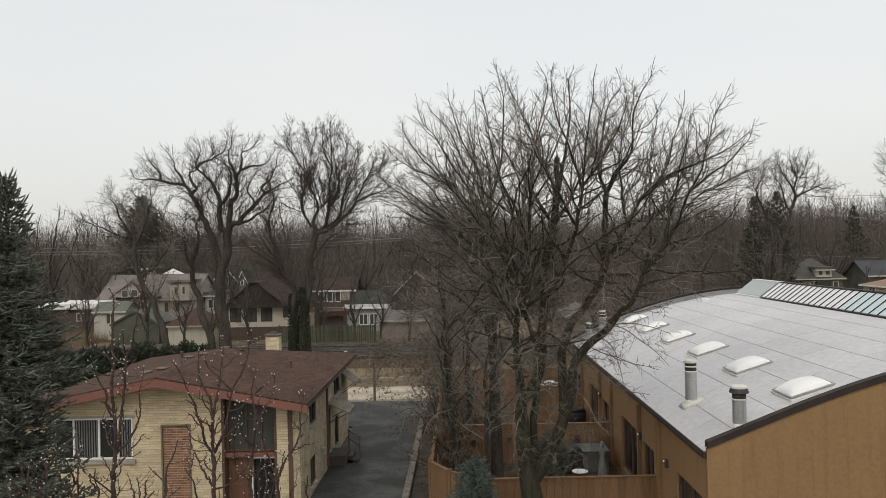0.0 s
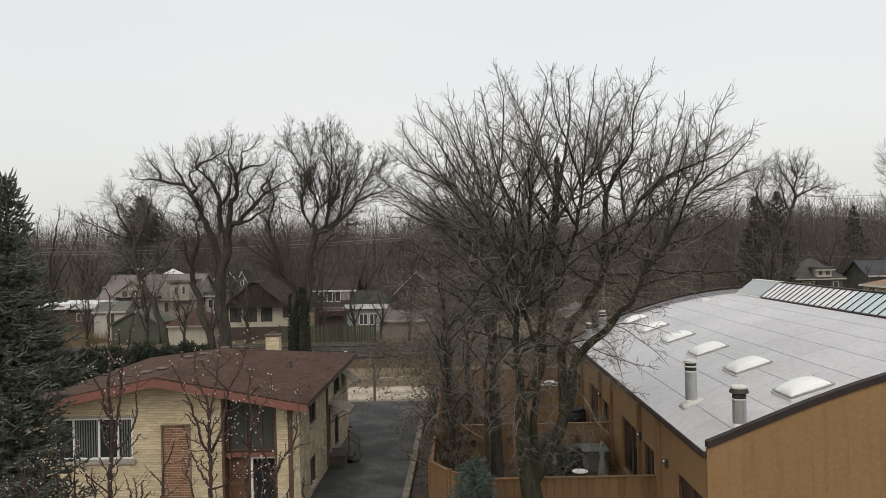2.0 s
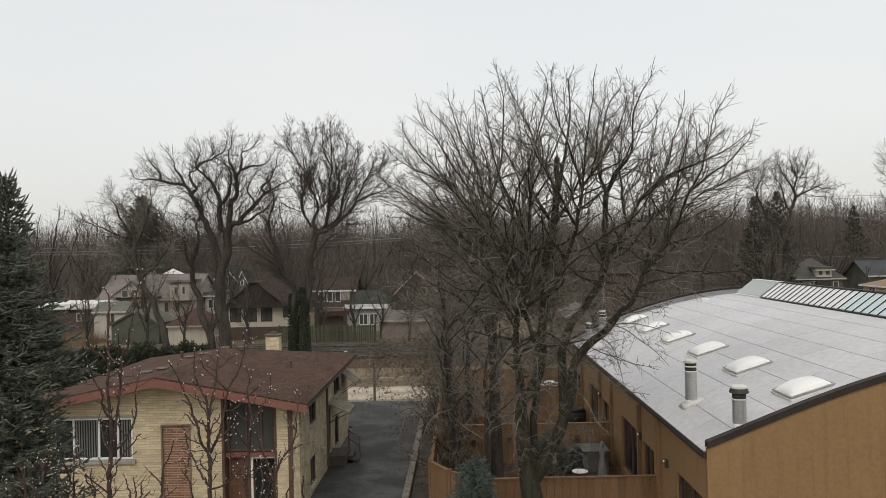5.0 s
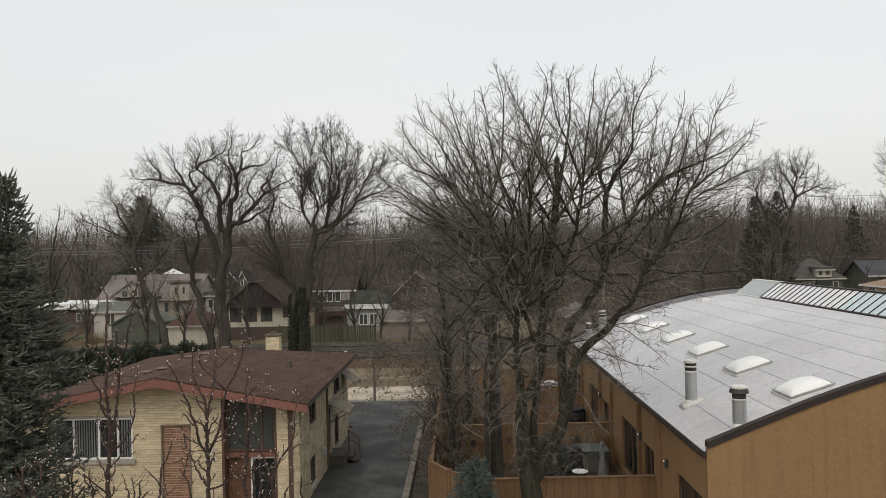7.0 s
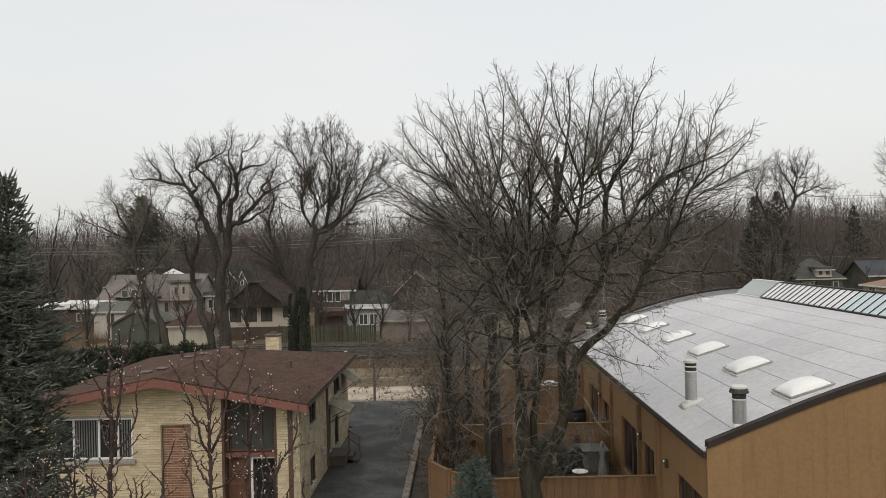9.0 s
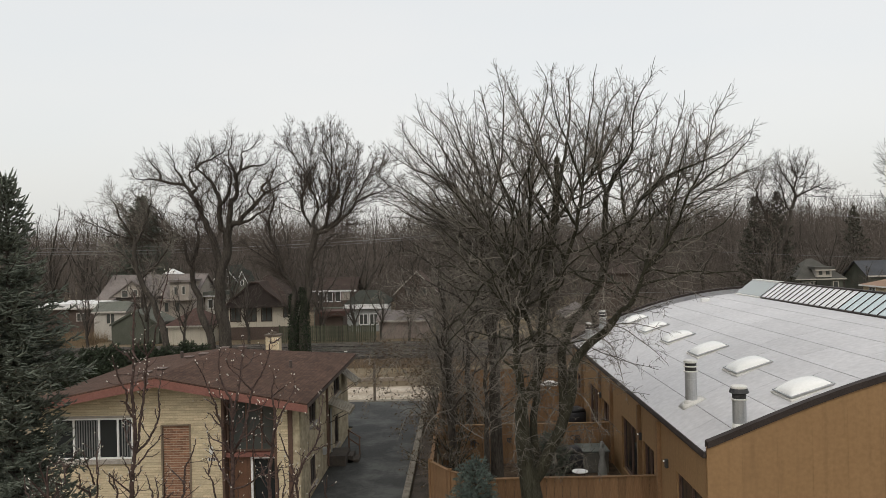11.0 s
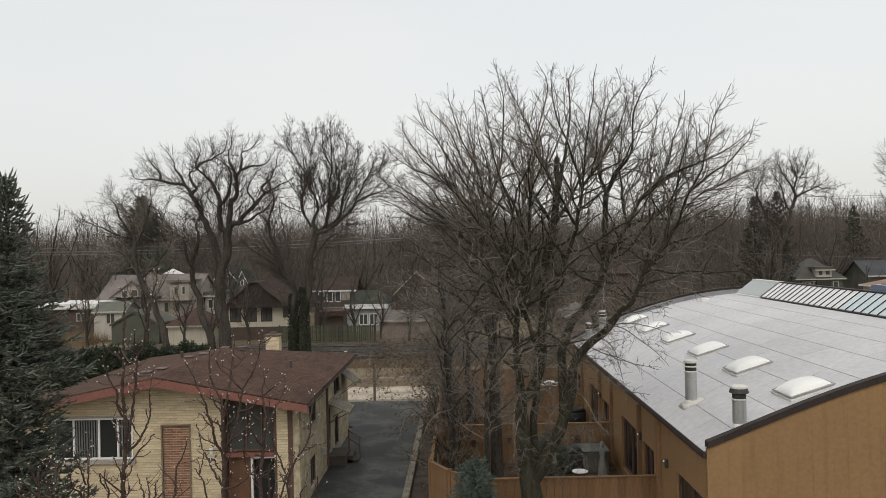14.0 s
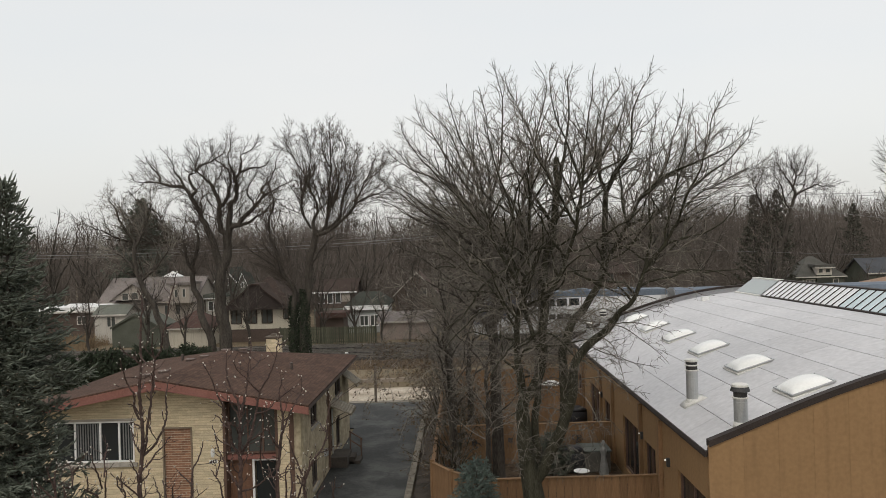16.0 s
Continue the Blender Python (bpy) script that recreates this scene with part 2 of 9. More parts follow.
M = {
    "ground": ground_mat(),
    "asphalt": asphalt_mat(),
    "concrete": mat("concrete", (0.24, 0.22, 0.19), (0.42, 0.39, 0.34), 0.85, 0.8, 18, 0.4, streak=0.3),
    "kerb": mat("kerb_concrete", (0.075, 0.068, 0.052), (0.30, 0.27, 0.22), 0.9, 2.2, 16, 0.6),
    "slab": mat("pale_concrete", (0.21, 0.165, 0.115), (0.58, 0.51, 0.41), 0.85, 0.8, 9, 0.3),
    "ballast": mat("ballast", (0.020, 0.017, 0.014), (0.110, 0.092, 0.074), 0.95, 1.6, 14, 1.0),
    # darker copy of the ballast: shade over the track bed put into colour
    "trackbed": mat("shade_dark_ballast", (0.012, 0.0105, 0.009), (0.056, 0.048, 0.040), 0.95, 1.6, 14, 1.0, spec=0.15),
    "tie": mat("creosoted_timber", (0.03, 0.026, 0.022), (0.075, 0.062, 0.05), 0.9, 3, 30, 0.5),
    "tantie": mat("weathered_timber", (0.16, 0.13, 0.10), (0.34, 0.29, 0.23), 0.9, 2, 24, 0.4),
    "steel": mat("worn_rail", (0.07, 0.060, 0.050), (0.21, 0.19, 0.17), 0.5, 1, 20, 0.1, metal=0.3),
    "brick": mat("buff_brick", (0.46, 0.38, 0.25), (0.68, 0.58, 0.40), 0.85, 0.9, 26, 0.3, island=0.14, spec=0.3),
    "mortar": mat("mortar", (0.25, 0.203, 0.13), (0.365, 0.30, 0.20), 0.95, 2, 40, 0.3),
    "palemortar": mat("pale_mortar", (0.38, 0.31, 0.225), (0.5, 0.42, 0.32), 0.95, 2, 40, 0.3),
    "side": mat("weathered_side_wall", (0.24, 0.20, 0.132), (0.53, 0.455, 0.318), 0.9, 1.6, 6, 0.9, streak=0.35, spec=0.25),
    "redbrick": mat("red_brick", (0.19, 0.095, 0.058), (0.34, 0.178, 0.108), 0.85, 2, 30, 0.3, spread=0.28),
    "roof": shingles("brown_shingles", (0.062, 0.036, 0.026), (0.120, 0.073, 0.053)),
    "fascia": mat("red_brown_paint", (0.17, 0.070, 0.053), (0.25, 0.113, 0.09), 0.6, 1.5, 20, 0.15, streak=0.2),
    "soffit": mat("soffit_paint", (0.16, 0.12, 0.08), (0.24, 0.19, 0.14), 0.8, 2, 20, 0.1),
    "brown": mat("brown_trim", (0.080, 0.046, 0.032), (0.13, 0.078, 0.055), 0.7, 2, 25, 0.2),
    "door": mat("stained_door", (0.095, 0.048, 0.028), (0.165, 0.085, 0.05), 0.5, 1.5, 20, 0.2, stretch=(4, 4, 0.6)),
    "white": mat("white_frame", (0.60, 0.60, 0.58), (0.80, 0.80, 0.78), 0.5, 2, 25, 0.1),
    "tan": mat("tan_siding", (0.226, 0.137, 0.064), (0.282, 0.173, 0.084), 0.75, 0.35, 9, 0.1, streak=0.2, spread=0.05, spec=0.3),
    "fence": mat("stained_fence", (0.140, 0.079, 0.038), (0.232, 0.137, 0.068), 0.8, 1.2, 18, 0.3, stretch=(3, 3, 0.5), spread=0.16),
    "cap": mat("dark_metal_edge", (0.020, 0.015, 0.013), (0.048, 0.037, 0.032), 0.7, 2, 20, 0.1, spec=0.25),
    "gutter": mat("gutter_metal", (0.04, 0.03, 0.025), (0.09, 0.07, 0.06), 0.5, 2, 20, 0.2),
    "membrane": mat("white_membrane", (0.455, 0.45, 0.458), (0.59, 0.583, 0.59), 0.55, 0.3, 5, 0.12, spread=0.05, streak=0.0),
    "upstand": mat("grey_membrane", (0.30, 0.298, 0.305), (0.43, 0.425, 0.43), 0.6, 0.5, 6, 0.15, streak=0.3),
    "seam": mat("membrane_seam", (0.010, 0.010, 0.010), (0.34, 0.33, 0.32), 0.8, 1.3, 4.0, 0.2),
    "dome": mat("milky_acrylic", (0.78, 0.78, 0.75), (0.86, 0.86, 0.83), 0.25, 1.5, 12, 0.03, spec=0.5),
    "curb": mat("dome_curb", (0.55, 0.54, 0.50), (0.70, 0.69, 0.65), 0.6, 2, 20, 0.1),
    "galv": mat("galvanised_steel", (0.42, 0.43, 0.43), (0.52, 0.53, 0.53), 0.42, 3, 25, 0.08, metal=0.75),
    "blacksteel": mat("sooted_steel", (0.02, 0.02, 0.02), (0.05, 0.05, 0.05), 0.55, 3, 25, 0.1),
    # white and grey pane tints carry sky and dark reflections as base colour
    "skyglass": glass("sky_reflection_glazing", (0.70, 0.71, 0.71), 0.12),
    "skyglass_grey": glass("dark_reflection_glazing", (0.30, 0.33, 0.32), 0.08),
    "skyglass_blue": glass("blue_glazing", (0.50, 0.59, 0.61), 0.1),
    "glass": glass("dark_window", (0.02, 0.024, 0.026)),
    "glass_grey": glass("grey_window", (0.07, 0.075, 0.07), 0.1),
    "bark": mat("grey_bark", (0.016, 0.0158, 0.0105), (0.070, 0.067, 0.047), 0.95, 2.0, 14, 1.0, stretch=(4, 4, 0.7), spec=0.15),
    "twig": mat("grey_twigs", (0.060, 0.054, 0.045), (0.235, 0.212, 0.180), 0.9, 0.8, 10, 0.0, island=0.4, spec=0.2),
    # lighter copy of the twigs: highlights on light-catching twigs put into colour
    "pale_twig": mat("pale_grey_twigs", (0.085, 0.074, 0.060), (0.26, 0.235, 0.20), 0.85, 0.8, 10, 0.0, island=0.45, spec=0.3),
    "dark_bark": mat("dark_bark", (0.024, 0.021, 0.018), (0.094, 0.083, 0.070), 0.95, 1.0, 7, 1.0, stretch=(4, 4, 0.7), spec=0.15),
    "dark_twig": mat("dark_twigs", (0.044, 0.037, 0.031), (0.105, 0.087, 0.073), 0.9, 0.5, 10, 0.0, island=0.3, spec=0.15),
    # twig colour lifted paler to stand for the haze of distance
    "hazed_twig": mat("far_woods", (0.060, 0.052, 0.045), (0.158, 0.136, 0.117), 0.95, 0.12, 2, 0.0, island=0.3, spread=0.2, spec=0.1),
    "sap_bark": mat("sapling_bark", (0.026, 0.017, 0.0145), (0.100, 0.064, 0.054), 0.75, 6, 60, 0.5, spec=0.3),
    "bud": mat("pale_buds", (0.36, 0.33, 0.27), (0.74, 0.72, 0.65), 0.7, 20, 90, 0.3, island=0.3),
    "needle": mat("spruce_needles", (0.050, 0.060, 0.046), (0.138, 0.153, 0.120), 0.8, 0.9, 12, 0.0, island=0.4, spec=0.25),
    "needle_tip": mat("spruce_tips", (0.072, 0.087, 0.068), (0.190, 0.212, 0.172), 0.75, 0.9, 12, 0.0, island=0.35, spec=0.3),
    "ventmetal": mat("brown_vent_metal", (0.10, 0.07, 0.058), (0.19, 0.145, 0.125), 0.7, 4, 25, 0.2),
    "blue_needle": mat("blue_spruce_needles", (0.050, 0.072, 0.060), (0.14, 0.175, 0.155), 0.8, 2, 12, 0.0, island=0.3, spec=0.25),
    "yew": mat("dark_evergreen", (0.018, 0.026, 0.016), (0.054, 0.068, 0.042), 0.85, 0.9, 12, 0.0, island=0.4, spec=0.2),
    "farneedle": mat("ragged_evergreen", (0.050, 0.048, 0.038), (0.104, 0.100, 0.080), 0.9, 0.9, 12, 0.0, island=0.4, spec=0.1),
    "ivy": mat("ivy_leaves", (0.013, 0.018, 0.012), (0.038, 0.048, 0.030), 0.9, 2, 12, 0.0, island=0.4, spec=0.08),
    "drygrass": mat("dry_grass", (0.13, 0.095, 0.058), (0.26, 0.195, 0.125), 0.9, 0.4, 6, 0.0, island=0.3, spec=0.15),
    "litter": mat("leaf_litter", (0.030, 0.021, 0.014), (0.125, 0.090, 0.060), 0.95, 2.2, 14, 0.9, spec=0.15),
    "deadleaf": mat("dry_leaves", (0.05, 0.035, 0.02), (0.12, 0.085, 0.05), 0.9, 3, 20, 0.0, island=0.4),
    "greyfence": mat("weathered_boards", (0.034, 0.038, 0.024), (0.108, 0.108, 0.072), 0.9, 1, 14, 0.3, stretch=(3, 3, 0.5), spread=0.38),
    "cream": mat("cream_stucco", (0.42, 0.385, 0.31), (0.56, 0.52, 0.43), 0.9, 0.5, 10, 0.3, streak=0.3),
    "clap": mat("white_clapboard", (0.37, 0.345, 0.30), (0.54, 0.51, 0.45), 0.8, 0.5, 10, 0.2, streak=0.25),
    "greenwall": mat("green_boards", (0.058, 0.064, 0.048), (0.106, 0.112, 0.088), 0.85, 0.8, 12, 0.3),
    "sage": mat("grey_green_siding", (0.090, 0.100, 0.080), (0.155, 0.166, 0.138), 0.85, 0.8, 12, 0.3),
    "brownwall": mat("brown_brick_wall", (0.060, 0.044, 0.036), (0.112, 0.083, 0.067), 0.9, 0.8, 12, 0.3),
    "pinkwall": mat("pinkish_wall", (0.24, 0.195, 0.17), (0.34, 0.285, 0.25), 0.9, 0.6, 10, 0.3, streak=0.3),
    "greywall": mat("grey_siding", (0.24, 0.25, 0.24), (0.34, 0.35, 0.34), 0.85, 0.6, 10, 0.2),
    "greyroof": mat("grey_shingles", (0.105, 0.090, 0.084), (0.195, 0.172, 0.160), 0.95, 0.6, 9, 0.4, streak=0.2),
    "darkroof": mat("dark_brown_shingles", (0.034, 0.025, 0.021), (0.070, 0.052, 0.044), 0.95, 0.6, 9, 0.4, spec=0.12),
    "gabledark": mat("dark_gable_shingles", (0.020, 0.015, 0.013), (0.046, 0.035, 0.030), 0.9, 1.2, 14, 0.4),
    "beige": mat("beige_siding", (0.28, 0.245, 0.205), (0.41, 0.365, 0.315), 0.85, 0.5, 10, 0.2, streak=0.3),
    "pinkroof": mat("worn_pale_shingles", (0.110, 0.096, 0.088), (0.235, 0.207, 0.190), 0.95, 0.6, 9, 0.4, streak=0.3, spec=0.15),
    "palegreen": mat("pale_green_shingles", (0.098, 0.103, 0.086), (0.168, 0.173, 0.148), 0.95, 0.6, 9, 0.4, streak=0.2, spec=0.15),
    "mossroof": mat("mossy_grey_shingles", (0.058, 0.057, 0.050), (0.110, 0.107, 0.095), 0.95, 0.6, 9, 0.4, streak=0.2, spec=0.15),
    "redroof": mat("red_brown_shingles", (0.055, 0.031, 0.025), (0.105, 0.060, 0.047), 0.95, 0.6, 9, 0.4),
    "greenroof": mat("green_grey_shingles", (0.030, 0.033, 0.027), (0.058, 0.061, 0.050), 0.95, 0.6, 9, 0.4, spec=0.12),
    "slateroof": mat("slate_shingles", (0.040, 0.043, 0.048), (0.075, 0.079, 0.086), 0.95, 0.6, 9, 0.4),
    "tanroof": mat("tan_shingles", (0.23, 0.15, 0.10), (0.34, 0.235, 0.17), 0.95, 0.6, 9, 0.4),
    "silver": mat("brushed_stainless", (0.42, 0.43, 0.44), (0.58, 0.59, 0.60), 0.35, 0.6, 8, 0.05, metal=0.6, stretch=(0.3, 1, 3)),
    "trainblue": mat("blue_train_paint", (0.028, 0.045, 0.095), (0.042, 0.066, 0.13), 0.4, 1, 10, 0.05),
    "trainroof": mat("blue_grey_roof", (0.075, 0.098, 0.13), (0.14, 0.17, 0.21), 0.6, 1, 10, 0.1),
    "trainwhite": mat("white_train_paint", (0.55, 0.56, 0.58), (0.70, 0.71, 0.72), 0.4, 1, 10, 0.05),
    "underframe": mat("sooty_underframe", (0.02, 0.02, 0.02), (0.05, 0.047, 0.043), 0.8, 2, 12, 0.3),
    "wire": mat("grey_cable", (0.14, 0.14, 0.14), (0.24, 0.24, 0.24), 0.6, 1, 10, 0.0),
    "post": mat("weathered_post", (0.07, 0.055, 0.042), (0.14, 0.115, 0.09), 0.9, 2, 20, 0.5, stretch=(4, 4, 0.6)),
    "stone": mat("grey_stone", (0.16, 0.16, 0.15), (0.27, 0.27, 0.255), 0.85, 4, 30, 0.3),
    "tub": mat("grey_green_cover", (0.062, 0.060, 0.052), (0.112, 0.108, 0.094), 0.6, 2, 20, 0.1),
    "lid": mat("padded_lid", (0.075, 0.085, 0.075), (0.125, 0.137, 0.122), 0.7, 2, 20, 0.15),
    "vinyl": mat("black_cover", (0.012, 0.013, 0.015), (0.03, 0.03, 0.034), 0.5, 2, 20, 0.3),
    "awning": mat("ribbed_awning", (0.10, 0.085, 0.058), (0.27, 0.235, 0.175), 0.6, 2, 14, 0.1, streak=0.4),
    "blind": mat("grey_blind", (0.10, 0.105, 0.105), (0.17, 0.175, 0.175), 0.7, 2, 14, 0.05, spread=0.2),
}
# faint emission imitates the glint on the wall lamps' shiny globes
glint_glow = bpy.data.materials.new("globe_glint")
glint_glow.use_nodes = True
glint_glow.node_tree.nodes["Principled BSDF"].inputs["Emission Color"].default_value = (1.0, 0.96, 0.86, 1)
glint_glow.node_tree.nodes["Principled BSDF"].inputs["Emission Strength"].default_value = 0.4
M["lamp"] = glint_glow


# ------------------------------------------------------------------ building blocks
def box(bm, x0, x1, y0, y1, z0, z1, bevel=0.0):
    vs = [bm.verts.new(p) for p in ((x0, y0, z0), (x1, y0, z0), (x1, y1, z0), (x0, y1, z0), (x0, y0, z1), (x1, y0, z1), (x1, y1, z1), (x0, y1, z1))]
    fs = [bm.faces.new([vs[i] for i in q]) for q in ((3, 2, 1, 0), (4, 5, 6, 7), (0, 1, 5, 4), (1, 2, 6, 5), (2, 3, 7, 6), (3, 0, 4, 7))]
    if bevel:
        bmesh.ops.bevel(bm, geom=list({e for f in fs for e in f.edges}), offset=bevel, segments=1, affect="EDGES")
    return bm


def prism(bm, ring, axis, lo, hi):
    """A polygon of (u, z) swept along axis 'x' (u is y) or 'y' (u is x)."""
    def at(u, z, s):
        return (s, u, z) if axis == "x" else (u, s, z)
    a, b = [bm.verts.new(at(u, z, lo)) for u, z in ring], [bm.verts.new(at(u, z, hi)) for u, z in ring]
    k = len(ring)
    bm.faces.new(a), bm.faces.new(b[::-1])
    for i in range(k):
        bm.faces.new((a[i], b[i], b[(i + 1) % k], a[(i + 1) % k]))
    bmesh.ops.recalc_face_normals(bm, faces=bm.faces)
    return bm


def cyl(bm, p, q, r0, r1, n=12):
    p, q = Vector(p), Vector(q)
    d = (q - p).normalized()
    u = d.orthogonal().normalized()
    w = d.cross(u)
    rings = [[bm.verts.new(c + (u * math.cos(2 * math.pi * i / n) + w * math.sin(2 * math.pi * i / n)) * r) for i in range(n)] for c, r in ((p, r0), (q, r1))]
    for i in range(n):
        bm.faces.new((rings[0][i], rings[0][(i + 1) % n], rings[1][(i + 1) % n], rings[1][i]))
    bm.faces.new(rings[0][::-1]), bm.faces.new(rings[1])
    return bm


def lathe(bm, profile, cx=0, cy=0, n=16):
    """A body of revolution from (radius, height) pairs."""
    rings = [[bm.verts.new((cx + r * math.cos(2 * math.pi * i / n), cy + r * math.sin(2 * math.pi * i / n), z)) for i in range(n)] for r, z in profile]
    for a, b in zip(rings, rings[1:]):
        for i in range(n):
            bm.faces.new((a[i], a[(i + 1) % n], b[(i + 1) % n], b[i]))
    bm.faces.new(rings[0][::-1]), bm.faces.new(rings[-1])
    return bm


def mesh_of(name, bm, material, smooth=False):
    me = bpy.data.meshes.new(name)
    bm.to_mesh(me)
    bm.free()
    me.materials.append(material)
    if smooth:
        me.polygons.foreach_set("use_smooth", [True] * len(me.polygons))
    return me


def part(name, bm, material, parent, label="", smooth=False):
    ob = new(name, mesh_of(name, bm, material, smooth))
    ob.parent = parent
    return tagged(ob, label)


def piece(name, me, parent, at):
    ob = new(name, me)
    ob.parent, ob.location = parent, at
    return ob


def thing(name, at, label, category, group="", kind="", turn=0):
    ob = new(name)
    ob.empty_display_size = 0.2
    ob.matrix_basis = pose(*at, 0, 0, turn)
    return tagged(ob, label, category, group, kind)


def solid(name, bm, material, label, category, kind="", smooth=False, group=""):
    return tagged(new(name, mesh_of(name, bm, material, smooth)), label, category, group, kind)


def B():
    return bmesh.new()


def panels(u0, u1, z0, z1, holes):
    """The rectangles that fill a wall round its openings (u0, u1, z0, z1)."""
    us = sorted({u0, u1, *[h[0] for h in holes], *[h[1] for h in holes]})
    for a, b in zip(us, us[1:]):
        if b <= u0 or a >= u1:
            continue
        cuts = sorted((h[2], h[3]) for h in holes if h[0] <= a + 1e-6 and h[1] >= b - 1e-6)
        z = z0
        for lo, hi in cuts:
            if lo > z:
                yield a, b, z, lo
            z = max(z, hi)
        if z < z1:
            yield a, b, z, z1


# ------------------------------------------------------------------ ground and paving
def ground():
    bm = B()
    rng = random.Random(3)
    xs = [-3000, -400, -150] + [x * 5 for x in range(-16, 17)] + [150, 400, 3000]
    ys = [-3000, -300, -60, -20] + [y * 4 for y in range(-2, 33)] + [180, 300, 600, 4000]
    grid = [[bm.verts.new((x, y, -0.02 + (rng.uniform(-0.05, 0.0) if abs(x) < 100 and 20 < y < 130 else 0))) for x in xs] for y in ys]
    for r0, r1 in zip(grid, grid[1:]):
        for i in range(len(xs) - 1):
            bm.faces.new((r0[i], r0[i + 1], r1[i + 1], r1[i]))
    solid("ground", bm, M["ground"], "brown winter lawn and bare earth", "ground", "structure")


def paving():
    bm = B()
    box(bm, -6.05, -2.42, 10, 49.0, -0.1, 0.03)
    box(bm, -9.4, -6.05, 42.2, 49.0, -0.1, 0.03)
    solid("driveway", bm, M["asphalt"], "worn dark asphalt driveway beside the brick house", "driveway", "structure")
    bm = B()
    box(bm, -9.0, -2.3, 49.0, 49.6, -0.1, 0.05)
    solid("driveway_apron", bm, M["kerb"], "concrete strip across the end of the driveway", "kerb", "structure")
    kerb = thing("kerb", (0, 0, 0), "low concrete kerb wall along the asphalt driveway", "kerb", kind="structure")
    for i in range(13):
        bm = B()
        box(bm, -2.40, -2.12, 10.02 + i * 3, 12.98 + i * 3, -0.1, 0.24, 0.02)
        part("kerb_stone", bm, M["kerb"], kerb)
    bm = B()
    box(bm, -2.1, -1.35, 10, 52, -0.1, 0.02)
    solid("side_path", bm, M["ballast"], "narrow gravel strip between kerb and fence", "path", "structure")
    yard = thing("pavement", (0, 0, 0), "pale concrete yard slabs behind the driveway", "pavement", kind="structure")
    rng = random.Random(5)
    for i in range(5):
        for j in range(2):
            bm = B()
            box(bm, -13 + i * 2.35, -10.68 + i * 2.35, 49.7 + j * 2.3, 51.97 + j * 2.3, -0.1, 0.03 + rng.uniform(0, 0.02), 0.01)
            part("slab", bm, M["slab"], yard)
    bm = B()
    rng = random.Random(15)
    for i in range(14):
        x = -15 + i * 1.25
        box(bm, x, x + 1.2, 57.0 + rng.uniform(-0.1, 0.1), 57.35, -0.1, 0.22 + rng.uniform(-0.04, 0.06), 0.02)
    solid("timber_edging", bm, M["tantie"], "row of weathered timber edging pieces", "edging")


def railway():
    bm = B()
    prism(bm, [(64.6, -0.1), (66.0, 0.5), (76.6, 0.5), (78.0, -0.1)], "x", -320, 420)
    solid("track_bed", bm, M["trackbed"], "crushed-stone railway ballast bed, coloured dark as in shade", "ballast", "structure")
    bm = B()
    prism(bm, [(63.2, -0.1), (64.4, 0.16), (65.6, 0.42), (65.9, 0.4), (65.9, -0.1)], "x", -320, 420)
    solid("embankment", bm, M["litter"], "brown earth bank with old leaves beside the tracks", "earth bank", "structure")
    for yc in (67.5, 71.0, 74.8):
        t = thing("railway_track", (0, yc, 0.5), "steel rails on dark timber ties in ballast", "railway track", "tracks of the railway", "structure")
        bm = B()
        for i in range(220):
            x = -60 + i * 0.6
            box(bm, x, x + 0.23, -1.3, 1.3, -0.02, 0.025)
        tagged(part("ties", bm, M["tie"], t, "dark creosoted timber ties"), kind="stuff")
        for s in (-0.75, 0.75):
            bm = B()
            prism(bm, [(s - 0.07, 0.06), (s + 0.07, 0.06), (s + 0.02, 0.1), (s + 0.036, 0.17), (s + 0.036, 0.2), (s - 0.036, 0.2), (s - 0.036, 0.17), (s - 0.02, 0.1)], "x", -320, 420)
            part("rail", bm, M["steel"], t)
    bm = B()
    box(bm, -10.55, -10.3, 69.1, 69.3, 0.45, 0.68, 0.02)
    solid("signal_box", bm, M["white"], "small white box between the tracks", "box")


# ------------------------------------------------------------------ the brick house
HF, HS, HW, HB = 28.6, -6.1, -16.2, 40.6   # front, side, far side and back walls


def window(parent, name, u0, u1, z0, z1, face, at, bars=(), frame_mat="white", glass_mat="glass", depth=0.1, label="", fw=0.05):
    """A window in a wall that faces -y ('y', at = y) or +x ('x', at = x) or -x ('-x'): frame and panes, set back by depth."""
    def put(bm, a, b, c, d, lo, hi):
        if face == "y":
            box(bm, a, b, at + lo, at + hi, c, d)
        elif face == "x":
            box(bm, at - hi, at - lo, a, b, c, d)
        else:
            box(bm, at + lo, at + hi, a, b, c, d)
    bm = B()
    for a, b, c, d in ((u0, u0 + fw, z0, z1), (u1 - fw, u1, z0, z1), (u0 + fw, u1 - fw, z0, z0 + fw), (u0 + fw, u1 - fw, z1 - fw, z1)):
        put(bm, a, b, c, d, depth - 0.06, depth + 0.03)
    w = part(name, bm, M[frame_mat], parent, label)
    for v in bars:
        bm = B()
        put(bm, v - fw / 2, v + fw / 2, z0 + fw, z1 - fw, depth - 0.055, depth + 0.025)
        part("mullion", bm, M[frame_mat], w)
    edges = [u0 + fw, *[v for v in bars], u1 - fw]
    for a, b in zip(edges, edges[1:]):
        bm = B()
        put(bm, a + 0.02, b - 0.02, z0 + fw - 0.01, z1 - fw + 0.01, depth, depth + 0.012)
        part("pane", bm, M[glass_mat], w)
    return w


